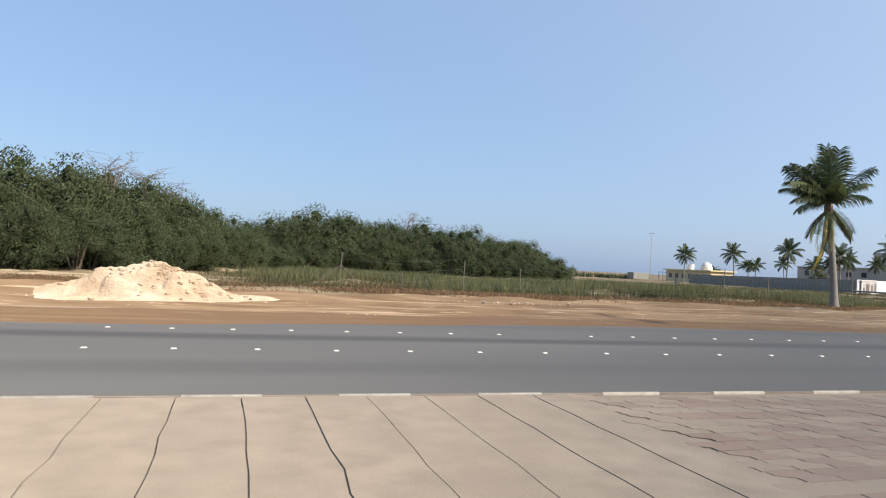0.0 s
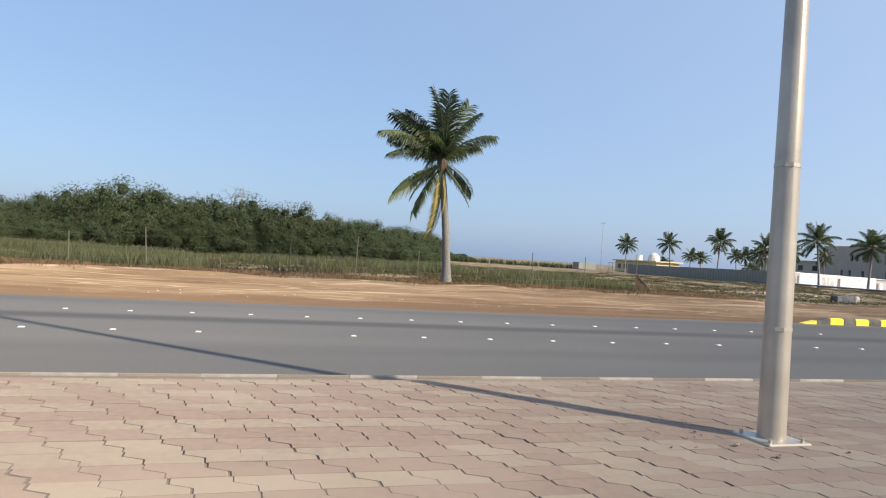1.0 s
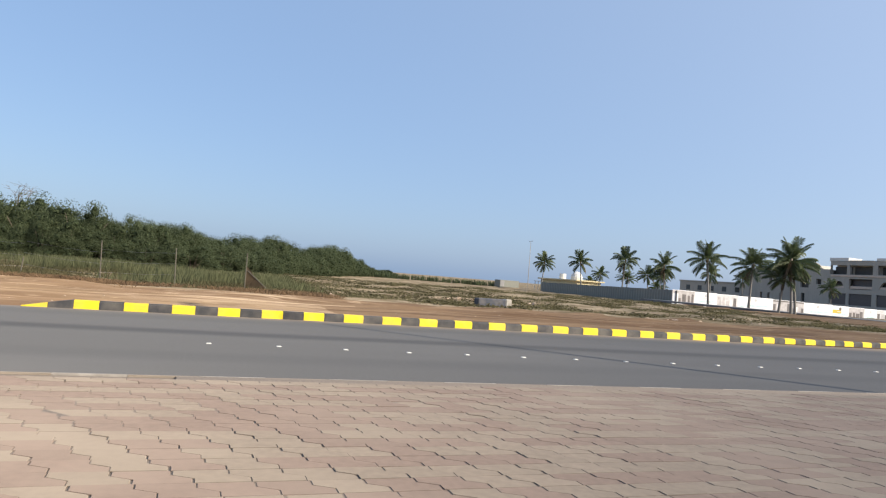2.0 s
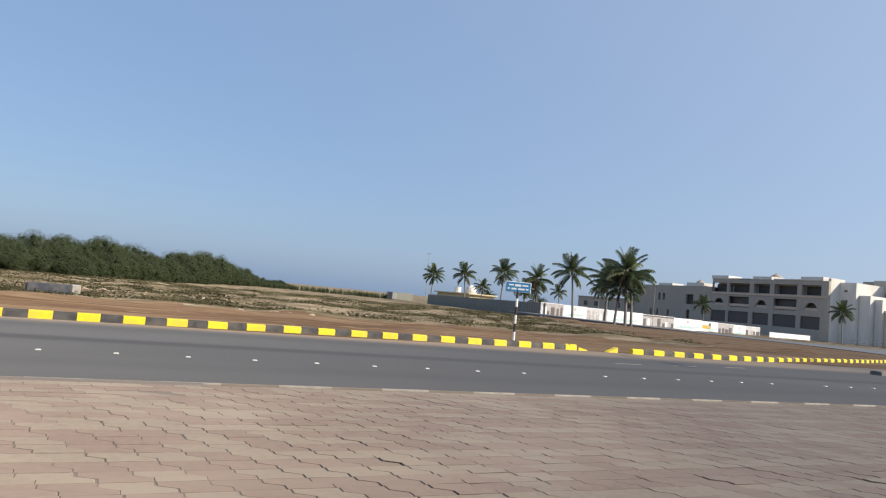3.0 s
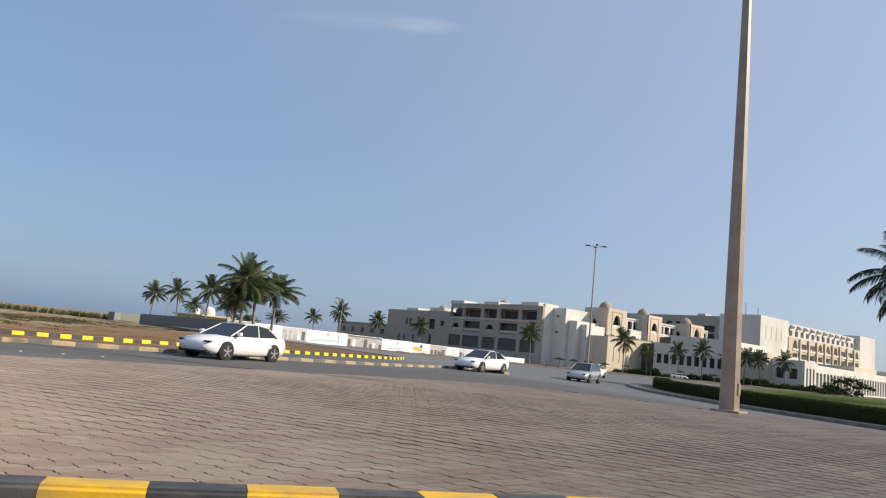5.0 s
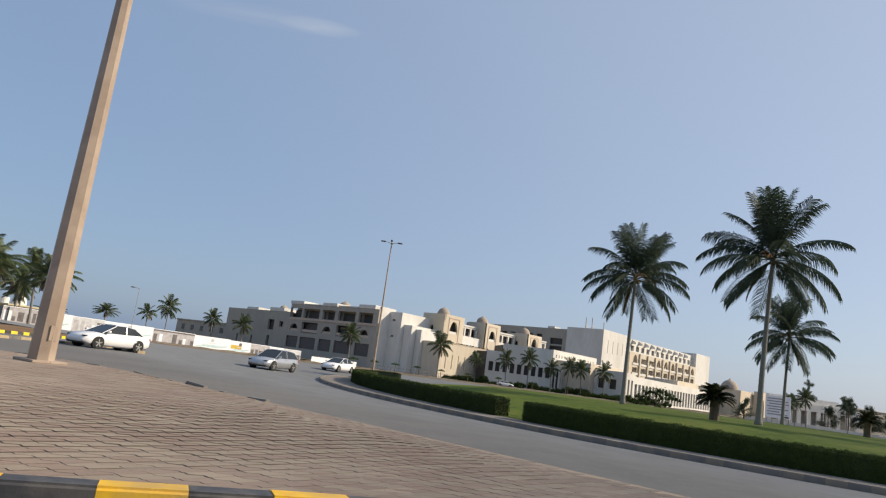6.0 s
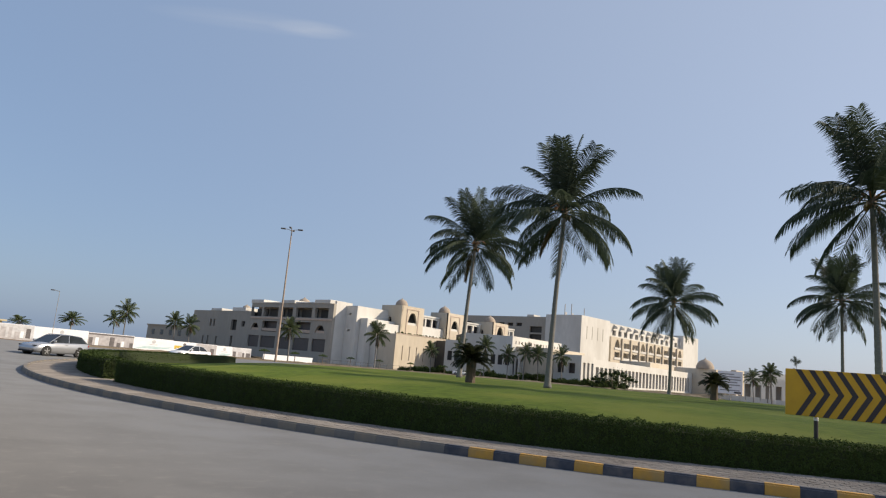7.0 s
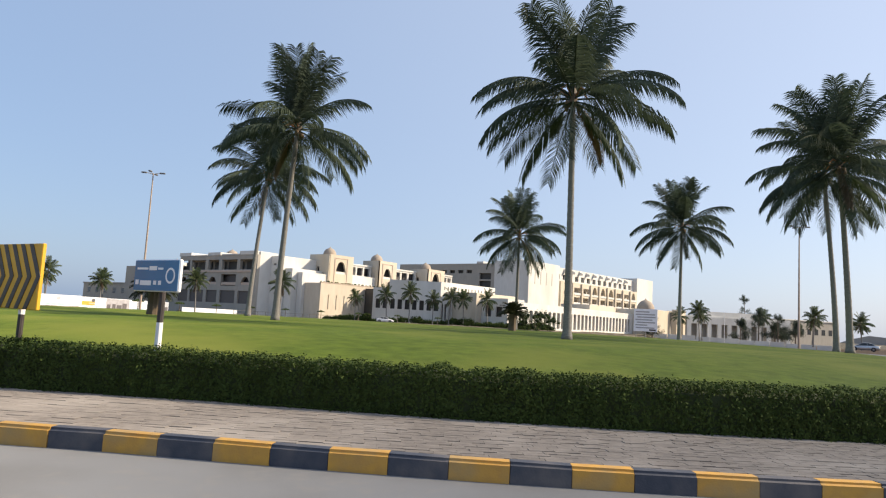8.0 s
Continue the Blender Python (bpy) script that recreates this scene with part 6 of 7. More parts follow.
blades("low_grass", scatter(5200, (-16, 48), (29, 62), 11, lambda x, y: max(0.1, n2(x, y, 0.2, 3) * 1.6 + 0.3) * (y < front(x) + 2) * smoothstep(29, 34, y) * smoothstep(-4, 6, x)), 0.05, 0.3, 0.008, M_SHRUB, "low grey-green grass and weeds behind the fence", "grass", 0.35, 20, 0.8)
blades("tall_grass", scatter(2400, (-16, 46), (33, 62), 1, lambda x, y: max(0.0, n2(x, y, 0.16, 2) * 3.0 - 0.25) * (y < front(x) + 2) * smoothstep(32, 38, y) * smoothstep(-2, 10, x)), 0.25, 0.8, 0.007, M_REED, "tall soft green grass in front of the thicket", "grass", 0.16, 34, 0.9)
blades("dry_weeds", scatter(4200, (-12, 46), (25.5, 34), 2, lambda x, y: max(0, n2(x * 0.6, y, 0.3, 6) + 0.06) * 2.5 * smoothstep(25.5, 30, y)), 0.03, 0.2, 0.012, M_DRY, "dry rust-brown weeds along the fence line", "weeds", 0.6, 13, 0.3)
blades("field_grass", scatter(6500, (40, 130), (29, 140), 3, lambda x, y: max(0.04, n2(x * 0.6, y, 0.16, 8) * 2.0) * (x - 0.47 * y < 72)), 0.06, 0.24, 0.008, M_SHRUB, "dry brown scrub grass in the sandy field", "grass", 0.5, 9, 0.5)


def tuft_leaves(seed, count):
    q = random.Random(seed)
    V, F = [], []
    for _ in range(count):
        d = Vector((q.gauss(0, 1), q.gauss(0, 1), abs(q.gauss(0, 0.7)))).normalized()
        p = Vector((d.x * 0.75, d.y * 0.75, d.z * 0.42)) * (q.random() ** 0.5)
        t = Vector((q.gauss(0, 1), q.gauss(0, 1), q.gauss(0, 1))).normalized()
        e = t.orthogonal().normalized()
        s = q.uniform(0.05, 0.11)
        i = len(V)
        V += [tuple(p - t * s), tuple(p + e * s * 0.5), tuple(p + t * s), tuple(p - e * s * 0.5)]
        F.append((i, i + 1, i + 2, i + 3))
    return V, F


tufts = [raw("tuft", *tuft_leaves(300 + k, 170), M_SHRUB) for k in range(3)]
small = [tuft_leaves(320 + k, 70) for k in range(4)]
SV, SF = [], []
q = random.Random(78)
for k in range(3600):
    y = 29 + 100 * q.random() ** 1.2
    x = q.uniform(40, 76 + 0.47 * y)
    if n2(x * 0.6, y, 0.13, 14) < -0.15 or (x - 0.47 * y > 71 and q.random() < 0.85):
        continue
    V, F = small[k % 4]
    s, c, sn, o, z = q.uniform(0.35, 1.0), math.cos(k), math.sin(k), len(SV), ground_z(x, y) - 0.03
    SV += [(x + s * 1.5 * (c * a - sn * b), y + s * (sn * a + c * b), z + s * 0.7 * h) for a, b, h in V]
    SF += [tuple(o + i for i in f) for f in F]
tagged(part("scrub_tufts", raw("scrub_tufts", SV, SF, M_SHRUB), None), "low olive-brown scrub tufts scattered over the sand", "scrub", kind="stuff")
q = random.Random(77)
for k in range(790):
    y = 30 + 95 * q.random() ** 1.3
    x = q.uniform(38, 78 + 0.47 * y)
    if (x - 0.47 * y > 72 and q.random() < 0.9) or n2(x * 0.7, y, 0.09, 4) < 0.02:
        continue
    ob = tagged(part("scrub_bush", tufts[k % 3], None), "low dry brown-green scrub bush in the sand", "scrub bush", "scrub bushes")
    s = q.uniform(0.35, 1.1) * (1 + 0.5 * smoothstep(45, 90, y))
    ob.matrix_world = pose(x, y, ground_z(x, y) - 0.05, 0, 0, q.uniform(0, 360)) @ Matrix.Diagonal((s * 1.6, s * 1.1, s * 0.62, 1))

# bare dead branches standing out of the thicket
for x, y, zt, s in ((21.4, 86.9, 8.3, 5), (-6.6, 55, 8.0, 6), (-8.4, 52, 8.4, 7), (-4.6, 61.5, 7.3, 8)):
    q = random.Random(s)
    dt = empty("dead_branch", pose(x, y, ground_z(x, y)), "bare grey dead branches above the shrubs", "dead shrub")
    for k in range(12):
        a = q.uniform(0, 6.283)
        p = [(0, 0, 0), (0.3 * math.cos(a), 0.3 * math.sin(a), zt * 0.6), (0.9 * math.cos(a) * q.random(), 0.9 * math.sin(a), zt * 0.8), (1.5 * math.cos(a + 0.9), 1.5 * math.sin(a + 0.9), zt * q.uniform(0.84, 0.97))]
        for w in range(4):
            t0 = Vector(p[2]).lerp(Vector(p[3]), q.random())
            part("twig", tube(bmesh.new(), [t0, t0 + Vector((q.gauss(0, 0.25), q.gauss(0, 0.25), q.uniform(0, 0.3))), t0 + Vector((q.gauss(0, 0.6), q.gauss(0, 0.6), q.uniform(0.1, 0.5)))], [0.018, 0.013, 0.006], 3), M_TWIG, dt)
        part("branch", tube(bmesh.new(), p, [0.06, 0.045, 0.025, 0.01], 4), M_TWIG, dt)

# rust-brown low weeds in clumps along the foot of the fence
SV, SF = [], []
q = random.Random(79)
for k in range(420):
    x, y = q.uniform(-8, 44), q.uniform(27.0, 33.0)
    if n2(x * 0.7, y * 1.5, 0.16, 24) < 0.05:
        continue
    V, F = small[k % 4]
    s, c, sn, o, z = q.uniform(0.3, 0.7), math.cos(k), math.sin(k), len(SV), ground_z(x, y) - 0.03
    SV += [(x + s * 1.7 * (c * a - sn * b), y + s * (sn * a + c * b), z + s * 0.6 * h) for a, b, h in V]
    SF += [tuple(o + i for i in f) for f in F]
tagged(part("rust_weeds", raw("rust_weeds", SV, SF, M_DRY), None), "low rust-brown dry weeds along the fence foot", "weeds", kind="stuff")

# ---- hoarding, sheet fence, far palms, small far buildings ----
def corrugated(parent, x0, y0, x1, y1, z0, z1, m, step=0.5, name="sheet"):
    """A ribbed sheet standing on a line."""
    L = math.hypot(x1 - x0, y1 - y0)
    dx, dy = (x1 - x0) / L, (y1 - y0) / L
    k = int(L / step)
    V, F = [], []
    for i in range(k + 1):
        off = 0.05 if i % 2 else -0.05
        x, y = x0 + dx * L * i / k - dy * off, y0 + dy * L * i / k + dx * off
        V += [(x, y, z0), (x, y, z1)]
        if i:
            F.append((2 * i - 2, 2 * i, 2 * i + 1, 2 * i - 1))
    ob = part(name, raw(name, V, F, m), None, parent)
    mod = ob.modifiers.new("thick", "SOLIDIFY")
    mod.thickness = 0.04
    return ob


sf = empty("sheet_fence", Matrix(), "dark grey-green sheet metal site fence", "fence")
for i in range(9):
    ya, yb = 129.2 + i * 7.3, 129.2 + (i + 1) * 7.3 - 0.05
    corrugated(sf, 144.6 + 0.02 * i, ya, 144.6 + 0.02 * i, yb, -1.0, 2.35 - 0.05 * i, M_FENCE)

hoard = empty("hoarding", Matrix(), "white printed hoarding panels round a building site", "hoarding")
spans = [(143.6, 150.0, 1), (150.0, 156.5, 0), (156.5, 163.0, 1), (163.0, 173.8, 0), (173.8, 184.1, 2), (184.1, 193.7, 0), (193.7, 199.7, 3), (199.7, 205.5, 1), (205.5, 210.0, 0), (210.0, 215.7, 1)]
def print_mat(name, a, b, sc=1.5):
    return mat(name, a, b, scale=sc, rough=0.6, bump=0, where="World")


M_PRINTS = [print_mat("print_grey", (0.62, 0.62, 0.64), (0.46, 0.46, 0.48)), print_mat("print_dark", (0.09, 0.085, 0.09), (0.16, 0.14, 0.14)), print_mat("print_teal", (0.4, 0.58, 0.6), (0.56, 0.68, 0.7)), print_mat("print_gold", (0.66, 0.45, 0.06), (0.5, 0.34, 0.05)), print_mat("print_rose", (0.5, 0.48, 0.49), (0.36, 0.34, 0.35))]


def printed_picture(pn, x0, x1, y, z0, z1, seed, framed):
    """A printed view: pale sky, a row of blocks with dark openings, a foreground strip."""
    q = random.Random(seed)
    pr_ = part("print", boxm(x0, y - 0.012, z0, x1, y - 0.002, z1), M_PRINTS[4 if seed % 2 else 0], pn, "faded printed picture of buildings and gardens")
    x = x0 + 0.2
    while x < x1 - 0.7:
        w, h = q.uniform(0.5, 1.5), q.uniform(0.3, 0.75) * (z1 - z0)
        part("print_block", boxm(x, y - 0.018, z0 + 0.25, min(x + w, x1 - 0.1), y - 0.0125, z0 + 0.25 + h), q.choice((M_BANNER, M_PRINTS[4], M_PRINTS[1], M_PRINTS[1])), pr_)
        x += w + q.uniform(0.1, 0.6)
    part("print_block", boxm(x0 + 0.05, y - 0.022, z0 + 0.05, x1 - 0.05, y - 0.0185, z0 + 0.4), M_PRINTS[1 if framed else 4], pr_)
    if framed:
        part("print_block", boxm(x0 + 0.02, y - 0.022, z1 - 0.35, x1 - 0.02, y - 0.0185, z1 - 0.02), M_PRINTS[1], pr_)


def swoosh(pn, x0, x1, y, z0, z1):
    """A pale printed wave sweeping up a white panel."""
    lo, hi = [], []
    for i in range(13):
        t = i / 12
        z = z0 + (z1 - z0) * (0.15 + 0.3 * t * t + 0.06 * math.sin(6 * t))
        lo.append((x0 + (x1 - x0) * t, z - 0.05))
        hi.append((x0 + (x1 - x0) * t, z + 0.08 + 0.45 * math.sin(math.pi * t)))
    bm = bmesh.new()
    front_, back_ = [[bm.verts.new((x, yy_, z)) for x, z in lo + hi[::-1]] for yy_ in (y - 0.012, y + 0.01)]
    for i in range(12):
        bm.faces.new((front_[i], front_[i + 1], front_[24 - i], front_[25 - i]))
    for i in range(26):
        bm.faces.new((front_[i - 1], back_[i - 1], back_[i], front_[i]))
    bmesh.ops.recalc_face_normals(bm, faces=bm.faces[:])
    part("swoosh", bm, M_PRINTS[2], pn, "pale teal printed wave")


for x0, x1, k in spans:
    zt = 2.5 - (x0 - 143.6) * 0.0135
    zb_ = zt - 3.25
    yy = 129.6 + (x0 - 143.6) * 0.02
    pn = part("panel", boxm(x0 + 0.03, yy, zb_, x1 - 0.03, yy + 0.1, zt, 0.02), M_BANNER, hoard)
    if k in (1, 2):
        printed_picture(pn, x0 + 0.1, x1 - 0.1, yy, zb_ + 0.15, zt - 0.1, int(x0), k == 2)
    else:
        swoosh(pn, x0 + 0.2, x1 - 0.2, yy, zb_ + 0.2, zt)
        cx = (x0 + x1) / 2
        part("emblem", tube(bmesh.new(), [(cx, yy - 0.03, zt - 0.75), (cx, yy - 0.002, zt - 0.75)], [0.42, 0.42], 14), M_PRINTS[1 if k == 3 else 0], pn, "round printed emblem")
        if k == 3:
            part("bar", boxm(x0 + 0.4, yy - 0.012, zt - 1.9, x0 + 3.4, yy - 0.002, zt - 1.0), M_PRINTS[3], pn, "golden printed mark")
        part("bar", boxm(cx - 1.0, yy - 0.02, zt - 1.5, cx + 1.0, yy - 0.013, zt - 1.36), M_PRINTS[0], pn)
    part("stay", tube(bmesh.new(), [(x0 + 0.1, yy + 0.15, zb_ - 0.2), (x0 + 0.1, yy + 0.15, zt)], [0.06, 0.06], 6), M_GALV, hoard)
lowp = part("low_panel", boxm(219.5, 131.0, -1.9, 236, 131.1, 0.6, 0.02), M_BANNER, hoard)

# far palms, from one pattern of each build
far_proto = [palm(150.6, 205.8, -0.9, 9.4, 41, FR_MID, lean=(0.6, 0.2), counts=(3, 3, 4, 4, 4, 3, 3), nuts=0, old=2, label="distant coconut palm behind the site fence", group="distant palms"),
             palm(149.7, 179.3, -0.9, 9.6, 42, FR_MID, lean=(-0.5, 0.4), counts=(3, 4, 4, 4, 3, 3, 2), nuts=0, old=2, label="distant coconut palm behind the site fence", group="distant palms"),
             palm(149.4, 158.0, -0.8, 10.2, 43, FR_MID, lean=(0.3, -0.5), counts=(4, 4, 5, 4, 4, 3, 3), nuts=0, old=2, label="distant coconut palm behind the site fence", group="distant palms")]


def far_palm(x, y, ztop, k, s=1.0, zg=-0.9):
    """Another palm like the pattern k, with its crown at ztop."""
    src = far_proto[k % 3]
    h = (9.4, 9.6, 10.2)[k % 3]
    sc = (ztop - zg) / h
    ob = copy_thing(src, Matrix())
    ob.matrix_world = pose(x, y, zg, 0, 0, rng.uniform(0, 360)) @ Matrix.Diagonal((s, s, (sc + s) / 2 if abs(sc - s) < 0.3 else sc, 1))
    return ob


for i, (x, y, zt, s) in enumerate([(148.5, 138.9, 7.0, 1.05), (145.2, 119.6, 8.1, 1.2), (141.5, 104.2, 8.0, 1.25), (124.2, 77.8, 6.5, 1.05), (126.9, 79.6, 5.9, 1.0), (123.8, 79.8, 5.3, 0.95), (152, 150, 5.2, 0.75), (151, 172, 5.0, 0.7), (150.5, 143, 5.8, 0.75), (207.8, 191, 10.4, 1.0), (224.9, 238.8, 7.4, 1.0), (211.6, 244.8, 6.6, 1.3), (160.4, 157.8, 2.9, 0.8), (194.9, 245.6, 4.2, 1.0), (227.5, 196.9, 8.6, 0.9)]):
    far_palm(x, y, zt, i, s)
for i, (x, y, zt, s) in enumerate([(212.1, 79.2, 7.4, 0.72), (205.6, 100.6, 6.7, 0.72), (201.1, 137.1, 6.0, 0.75), (258, 94, 7.6, 0.72), (262, 89.5, 8.6, 0.75), (266, 84.5, 7.0, 0.65), (268.5, 81, 8.0, 0.7), (271, 77.8, 7.3, 0.68), (275.5, 73.2, 8.0, 0.72), (252.5, 100.5, 6.2, 0.6), (325, 34.2, 7.8, 0.8), (318, 37, 6.0, 0.7), (402.5, 38.6, 8.9, 0.95), (415, 24.5, 6.6, 0.9), (404, 6.5, 5.6, 0.9), (360, 46, 6.5, 0.8), (372.5, 15.0, 8.2, 0.95), (352.4, -1.7, 6.0, 0.9)]):
    ob = far_palm(x, y, zt, i + 1, s)
    tagged(ob, "small palm planted in front of the hotel", group="hotel garden palms")

# shaggy shoreline: kiosk, container, house behind the site
kb = empty("kiosk", pose(176.8, 232.5, -1.0, 0, 0, -90), "low cream kiosk with canopy, roof dome and tanks", "building")
part("wall", boxm(-14, -5, 0, 14, 5, 4.4, 0.05), M_YWALL, kb)
part("roof", boxm(-15, -6, 4.42, 15, 6, 4.9, 0.05), M_YWALL, kb)
part("canopy", boxm(-20, -5, 3.3, -14.1, 5, 3.55, 0.03), M_WALLW, kb)
for x in (-19.5, -16.8):
    part("canopy_post", tube(bmesh.new(), [(x, -4.6, 0), (x, -4.6, 3.3)], [0.12, 0.12], 6), M_WALLW, kb)
part("roof_tank", tube(bmesh.new(), [(-2, -2, 4.9), (-2, -2, 7.0)], [1.3, 1.3], 14), M_WATERT, kb)
part("roof_dome", tube(bmesh.new(), [(5, 0, 4.9), (5, 0, 6.0), (5, 0, 7.1), (5, 0, 7.8), (5, 0, 8.1)], [2.2, 2.2, 1.8, 1.0, 0.15], 14), M_WALLW, kb)
for i in range(6):
    part("window", boxm(-12 + i * 4.2, -5.06, 1.4, -9.8 + i * 4.2, -4.98, 3.2), M_GLASSD, kb)
ct = empty("container", pose(152, 236, -1.0, 0, 0, 28), "dark site container on the shore", "container")
part("body", boxm(-6, -1.3, 0.1, 6, 1.3, 2.7, 0.05), M_FENCE, ct)
part("door", boxm(-5.9, -1.36, 0.3, -3.4, -1.31, 2.5, 0.01), M_GALV, ct)
hs = empty("house", pose(252, 231, -1.2, 0, 0, 0), "small flat-roofed grey house behind the hoarding", "house")
part("wall", boxm(-9, -19, 0, 9, 19.5, 8.9, 0.05), M_WALLG, hs)
part("roof", boxm(-9.3, -19.3, 8.92, 9.3, 19.8, 9.4, 0.05), M_WALLG, hs)
part("stair_tower", boxm(-8.8, -21.5, 0, -2, -19.05, 10.2, 0.05), M_WALLW, hs)
for i in range(5):
    part("window", boxm(-9.06, -16 + i * 7.2, 5.4, -8.97, -13.6 + i * 7.2, 7.4), M_GLASSD, hs)
for i in range(3):
    part("window", boxm(-1 + i * 3.2, -19.06, 5.4, 0.6 + i * 3.2, -18.97, 7.4), M_GLASSD, hs)

# low pavilion and outbuildings to the east
pv = empty("pavilion", pose(470, 72, -2.0, 0, 0, -42), "long low white pavilion with columns", "building")
facade_wall(pv, "colonnade", (-26, -8, 0), Vector((1, 0, 0)), 52, 0, 11.0, 0.8, [(2 + i * 5, 0.5, 5 + i * 5, 8.0) for i in range(10)], M_WALLW)
part("back_wall", boxm(-26, -5, 0, 26, -4.5, 10.5), M_WALLG, pv)
part("roof", boxm(-26.5, -7.15, 11.02, 26.5, 6, 11.8, 0.05), M_WALLW, pv)
part("clerestory", boxm(-18, -4, 11.82, 18, 4, 14.0, 0.05), M_WALLW, pv)
wl = empty("garden_wall", pose(0, 0, 0), "long low white garden wall", "wall")
for i in range(12):
    a0, a1 = Vector((358, 62)).lerp(Vector((376, 10)), i / 12), Vector((358, 62)).lerp(Vector((376, 10)), (i + 1) / 12 - 0.004)
    d = (a1 - a0).length
    part("wall_section", boxm(0, -0.15, -2.6, d, 0.15, 0.55 - 0.09 * i + 0.1 * (i % 3), 0.03), M_WALLW, wl, m=pose(a0.x, a0.y, 0, 0, 0, math.degrees(math.atan2(*(a1 - a0).yx))))
ob_ = empty("block_house", pose(540, 60, -2, 0, 0, -30), "distant flat white block house", "building")
part("wall", boxm(-20, -10, 0, 20, 10, 13, 0.05), M_WALLG, ob_)
part("roof", boxm(-20.4, -10.4, 13.02, 20.4, 10.4, 13.6, 0.05), M_WALLW, ob_)
for i in range(7):
    part("window", boxm(-17 + i * 5, -10.06, 6, -14.5 + i * 5, -9.98, 9), M_GLASSD, ob_)
for i in range(3):
    fpole = empty("flagpole", pose(392 + i * 4, 55 - i * 4.5, -2), "slim white flagpole before the hotel", "flagpole", "flagpoles")
    part("mast", tube(bmesh.new(), [(0, 0, 0), (0, 0, 12)], [0.12, 0.06], 6), M_SIGNW, fpole)
    part("finial", tube(bmesh.new(), [(0, 0, 12), (0, 0, 12.3)], [0.14, 0.05], 6), M_SIGNW, fpole)

# hazy hill on the horizon
hillv = [(3500, 900, -20), (3560, 640, -20), (3620, 560, 16), (3660, 500, 34), (3720, 400, 26), (3800, 200, 60), (3900, -300, 90), (4000, -900, -20)]
bm = bmesh.new()
lo = [bm.verts.new((x, y, -30)) for x, y, z in hillv]
hi = [bm.verts.new((x, y, z)) for x, y, z in hillv]
bk = [bm.verts.new((x + 500, y, -30)) for x, y, z in hillv]
for i in range(len(hillv) - 1):
    bm.faces.new((lo[i], lo[i + 1], hi[i + 1], hi[i]))
    bm.faces.new((hi[i], hi[i + 1], bk[i + 1], bk[i]))
tagged(part("backdrop_hill", bm, M_HILL), "hazy grey hills on the horizon", "hill", kind="structure")


def tree(x, y, z, h, seed, label, w=3.0):
    """A feathery tree: tapered trunk, limbs, leaf clumps with gaps."""
    q = random.Random(seed)
    th = empty("tree", pose(x, y, z), label, "tree")
    part("trunk", tube(bmesh.new(), [(0, 0, 0), (0.2, 0, h * 0.5), (0, 0.1, h * 0.95)], [0.3, 0.2, 0.05], 7), M_TWIG, th)
    V, F = [], []
    for k in range(16):
        a, zz = q.uniform(0, 6.283), h * q.uniform(0.3, 0.97)
        reach = w * (1.1 - zz / h) * q.uniform(0.6, 1.2) + 0.4
        tip = Vector((math.cos(a) * reach, math.sin(a) * reach, zz + 0.4))
        part("limb", tube(bmesh.new(), [(0, 0, zz - 0.6), tuple(tip)], [0.08, 0.02], 4), M_TWIG, th)
        for _ in range(330):
            p = Vector((0, 0, zz - 0.6)).lerp(tip, q.uniform(0.3, 1.1)) + Vector((q.gauss(0, 0.35), q.gauss(0, 0.35), q.gauss(0, 0.45)))
            t = Vector((q.gauss(0, 1), q.gauss(0, 1), q.gauss(0, 1.3))).normalized()
            e = t.orthogonal().normalized()
            s = q.uniform(0.12, 0.28)
            i = len(V)
            V += [tuple(p - t * s), tuple(p + e * s * 0.3), tuple(p + t * s), tuple(p - e * s * 0.3)]
            F.append((i, i + 1, i + 2, i + 3))
    part("crown", raw("crown", V, F, M_FROND), None, th)
    return th


tree(500, 74.5, -2, 26, 61, "tall feathery casuarina tree beyond the island", 7)
for i, (x, y, h, w) in enumerate([(384, 41, 9.0, 6), (381, 34, 13.0, 6.5), (382, 28, 11.0, 6), (380, 22, 9.0, 6), (386, 30, 8.5, 6), (352, 60, 8, 4)]):
    tree(x, y, -2, h, 70 + i, "rounded garden tree beside the low wall", w)


def round_bush(name, x, y, z, r_, h, label, seed):
    V, F, n0 = bush_mesh(seed, r_ * 1.7, h, 3600, 0.15, 60)
    nv = max((max(f) for f in F[:n0]), default=-1) + 1
    th = empty(name, pose(x, y, z), label, "bush")
    part("stem", raw("stem", V[:nv], F[:n0], M_TWIG), None, th)
    part("inner_foliage_shade", BUSH_CORES[seed], M_BUSHIN, th, smooth=True)
    part("foliage", raw("foliage", V[nv:], [tuple(i - nv for i in f) for f in F[n0:]], M_HEDGE), None, th)
    return th


round_bush("bush", 277, 58.3, -0.6, 5.5, 5.2, "large dark rounded bush on the hotel lawn", 81)
# clipped garden shrubs along the hotel front
for i, (x, y, h) in enumerate(along([(250, 109), (262, 97.5), (270, 86), (276.5, 75), (279, 69), (300, 69.5)], 3.4)):
    round_bush("bush", x - 0.8, y - 1.6, ground_z(x, y) - 0.1, 1.5 + 0.5 * (i % 3), 1.1 + (i % 4) * 0.35, "dark garden bush before the hotel", 90 + i)

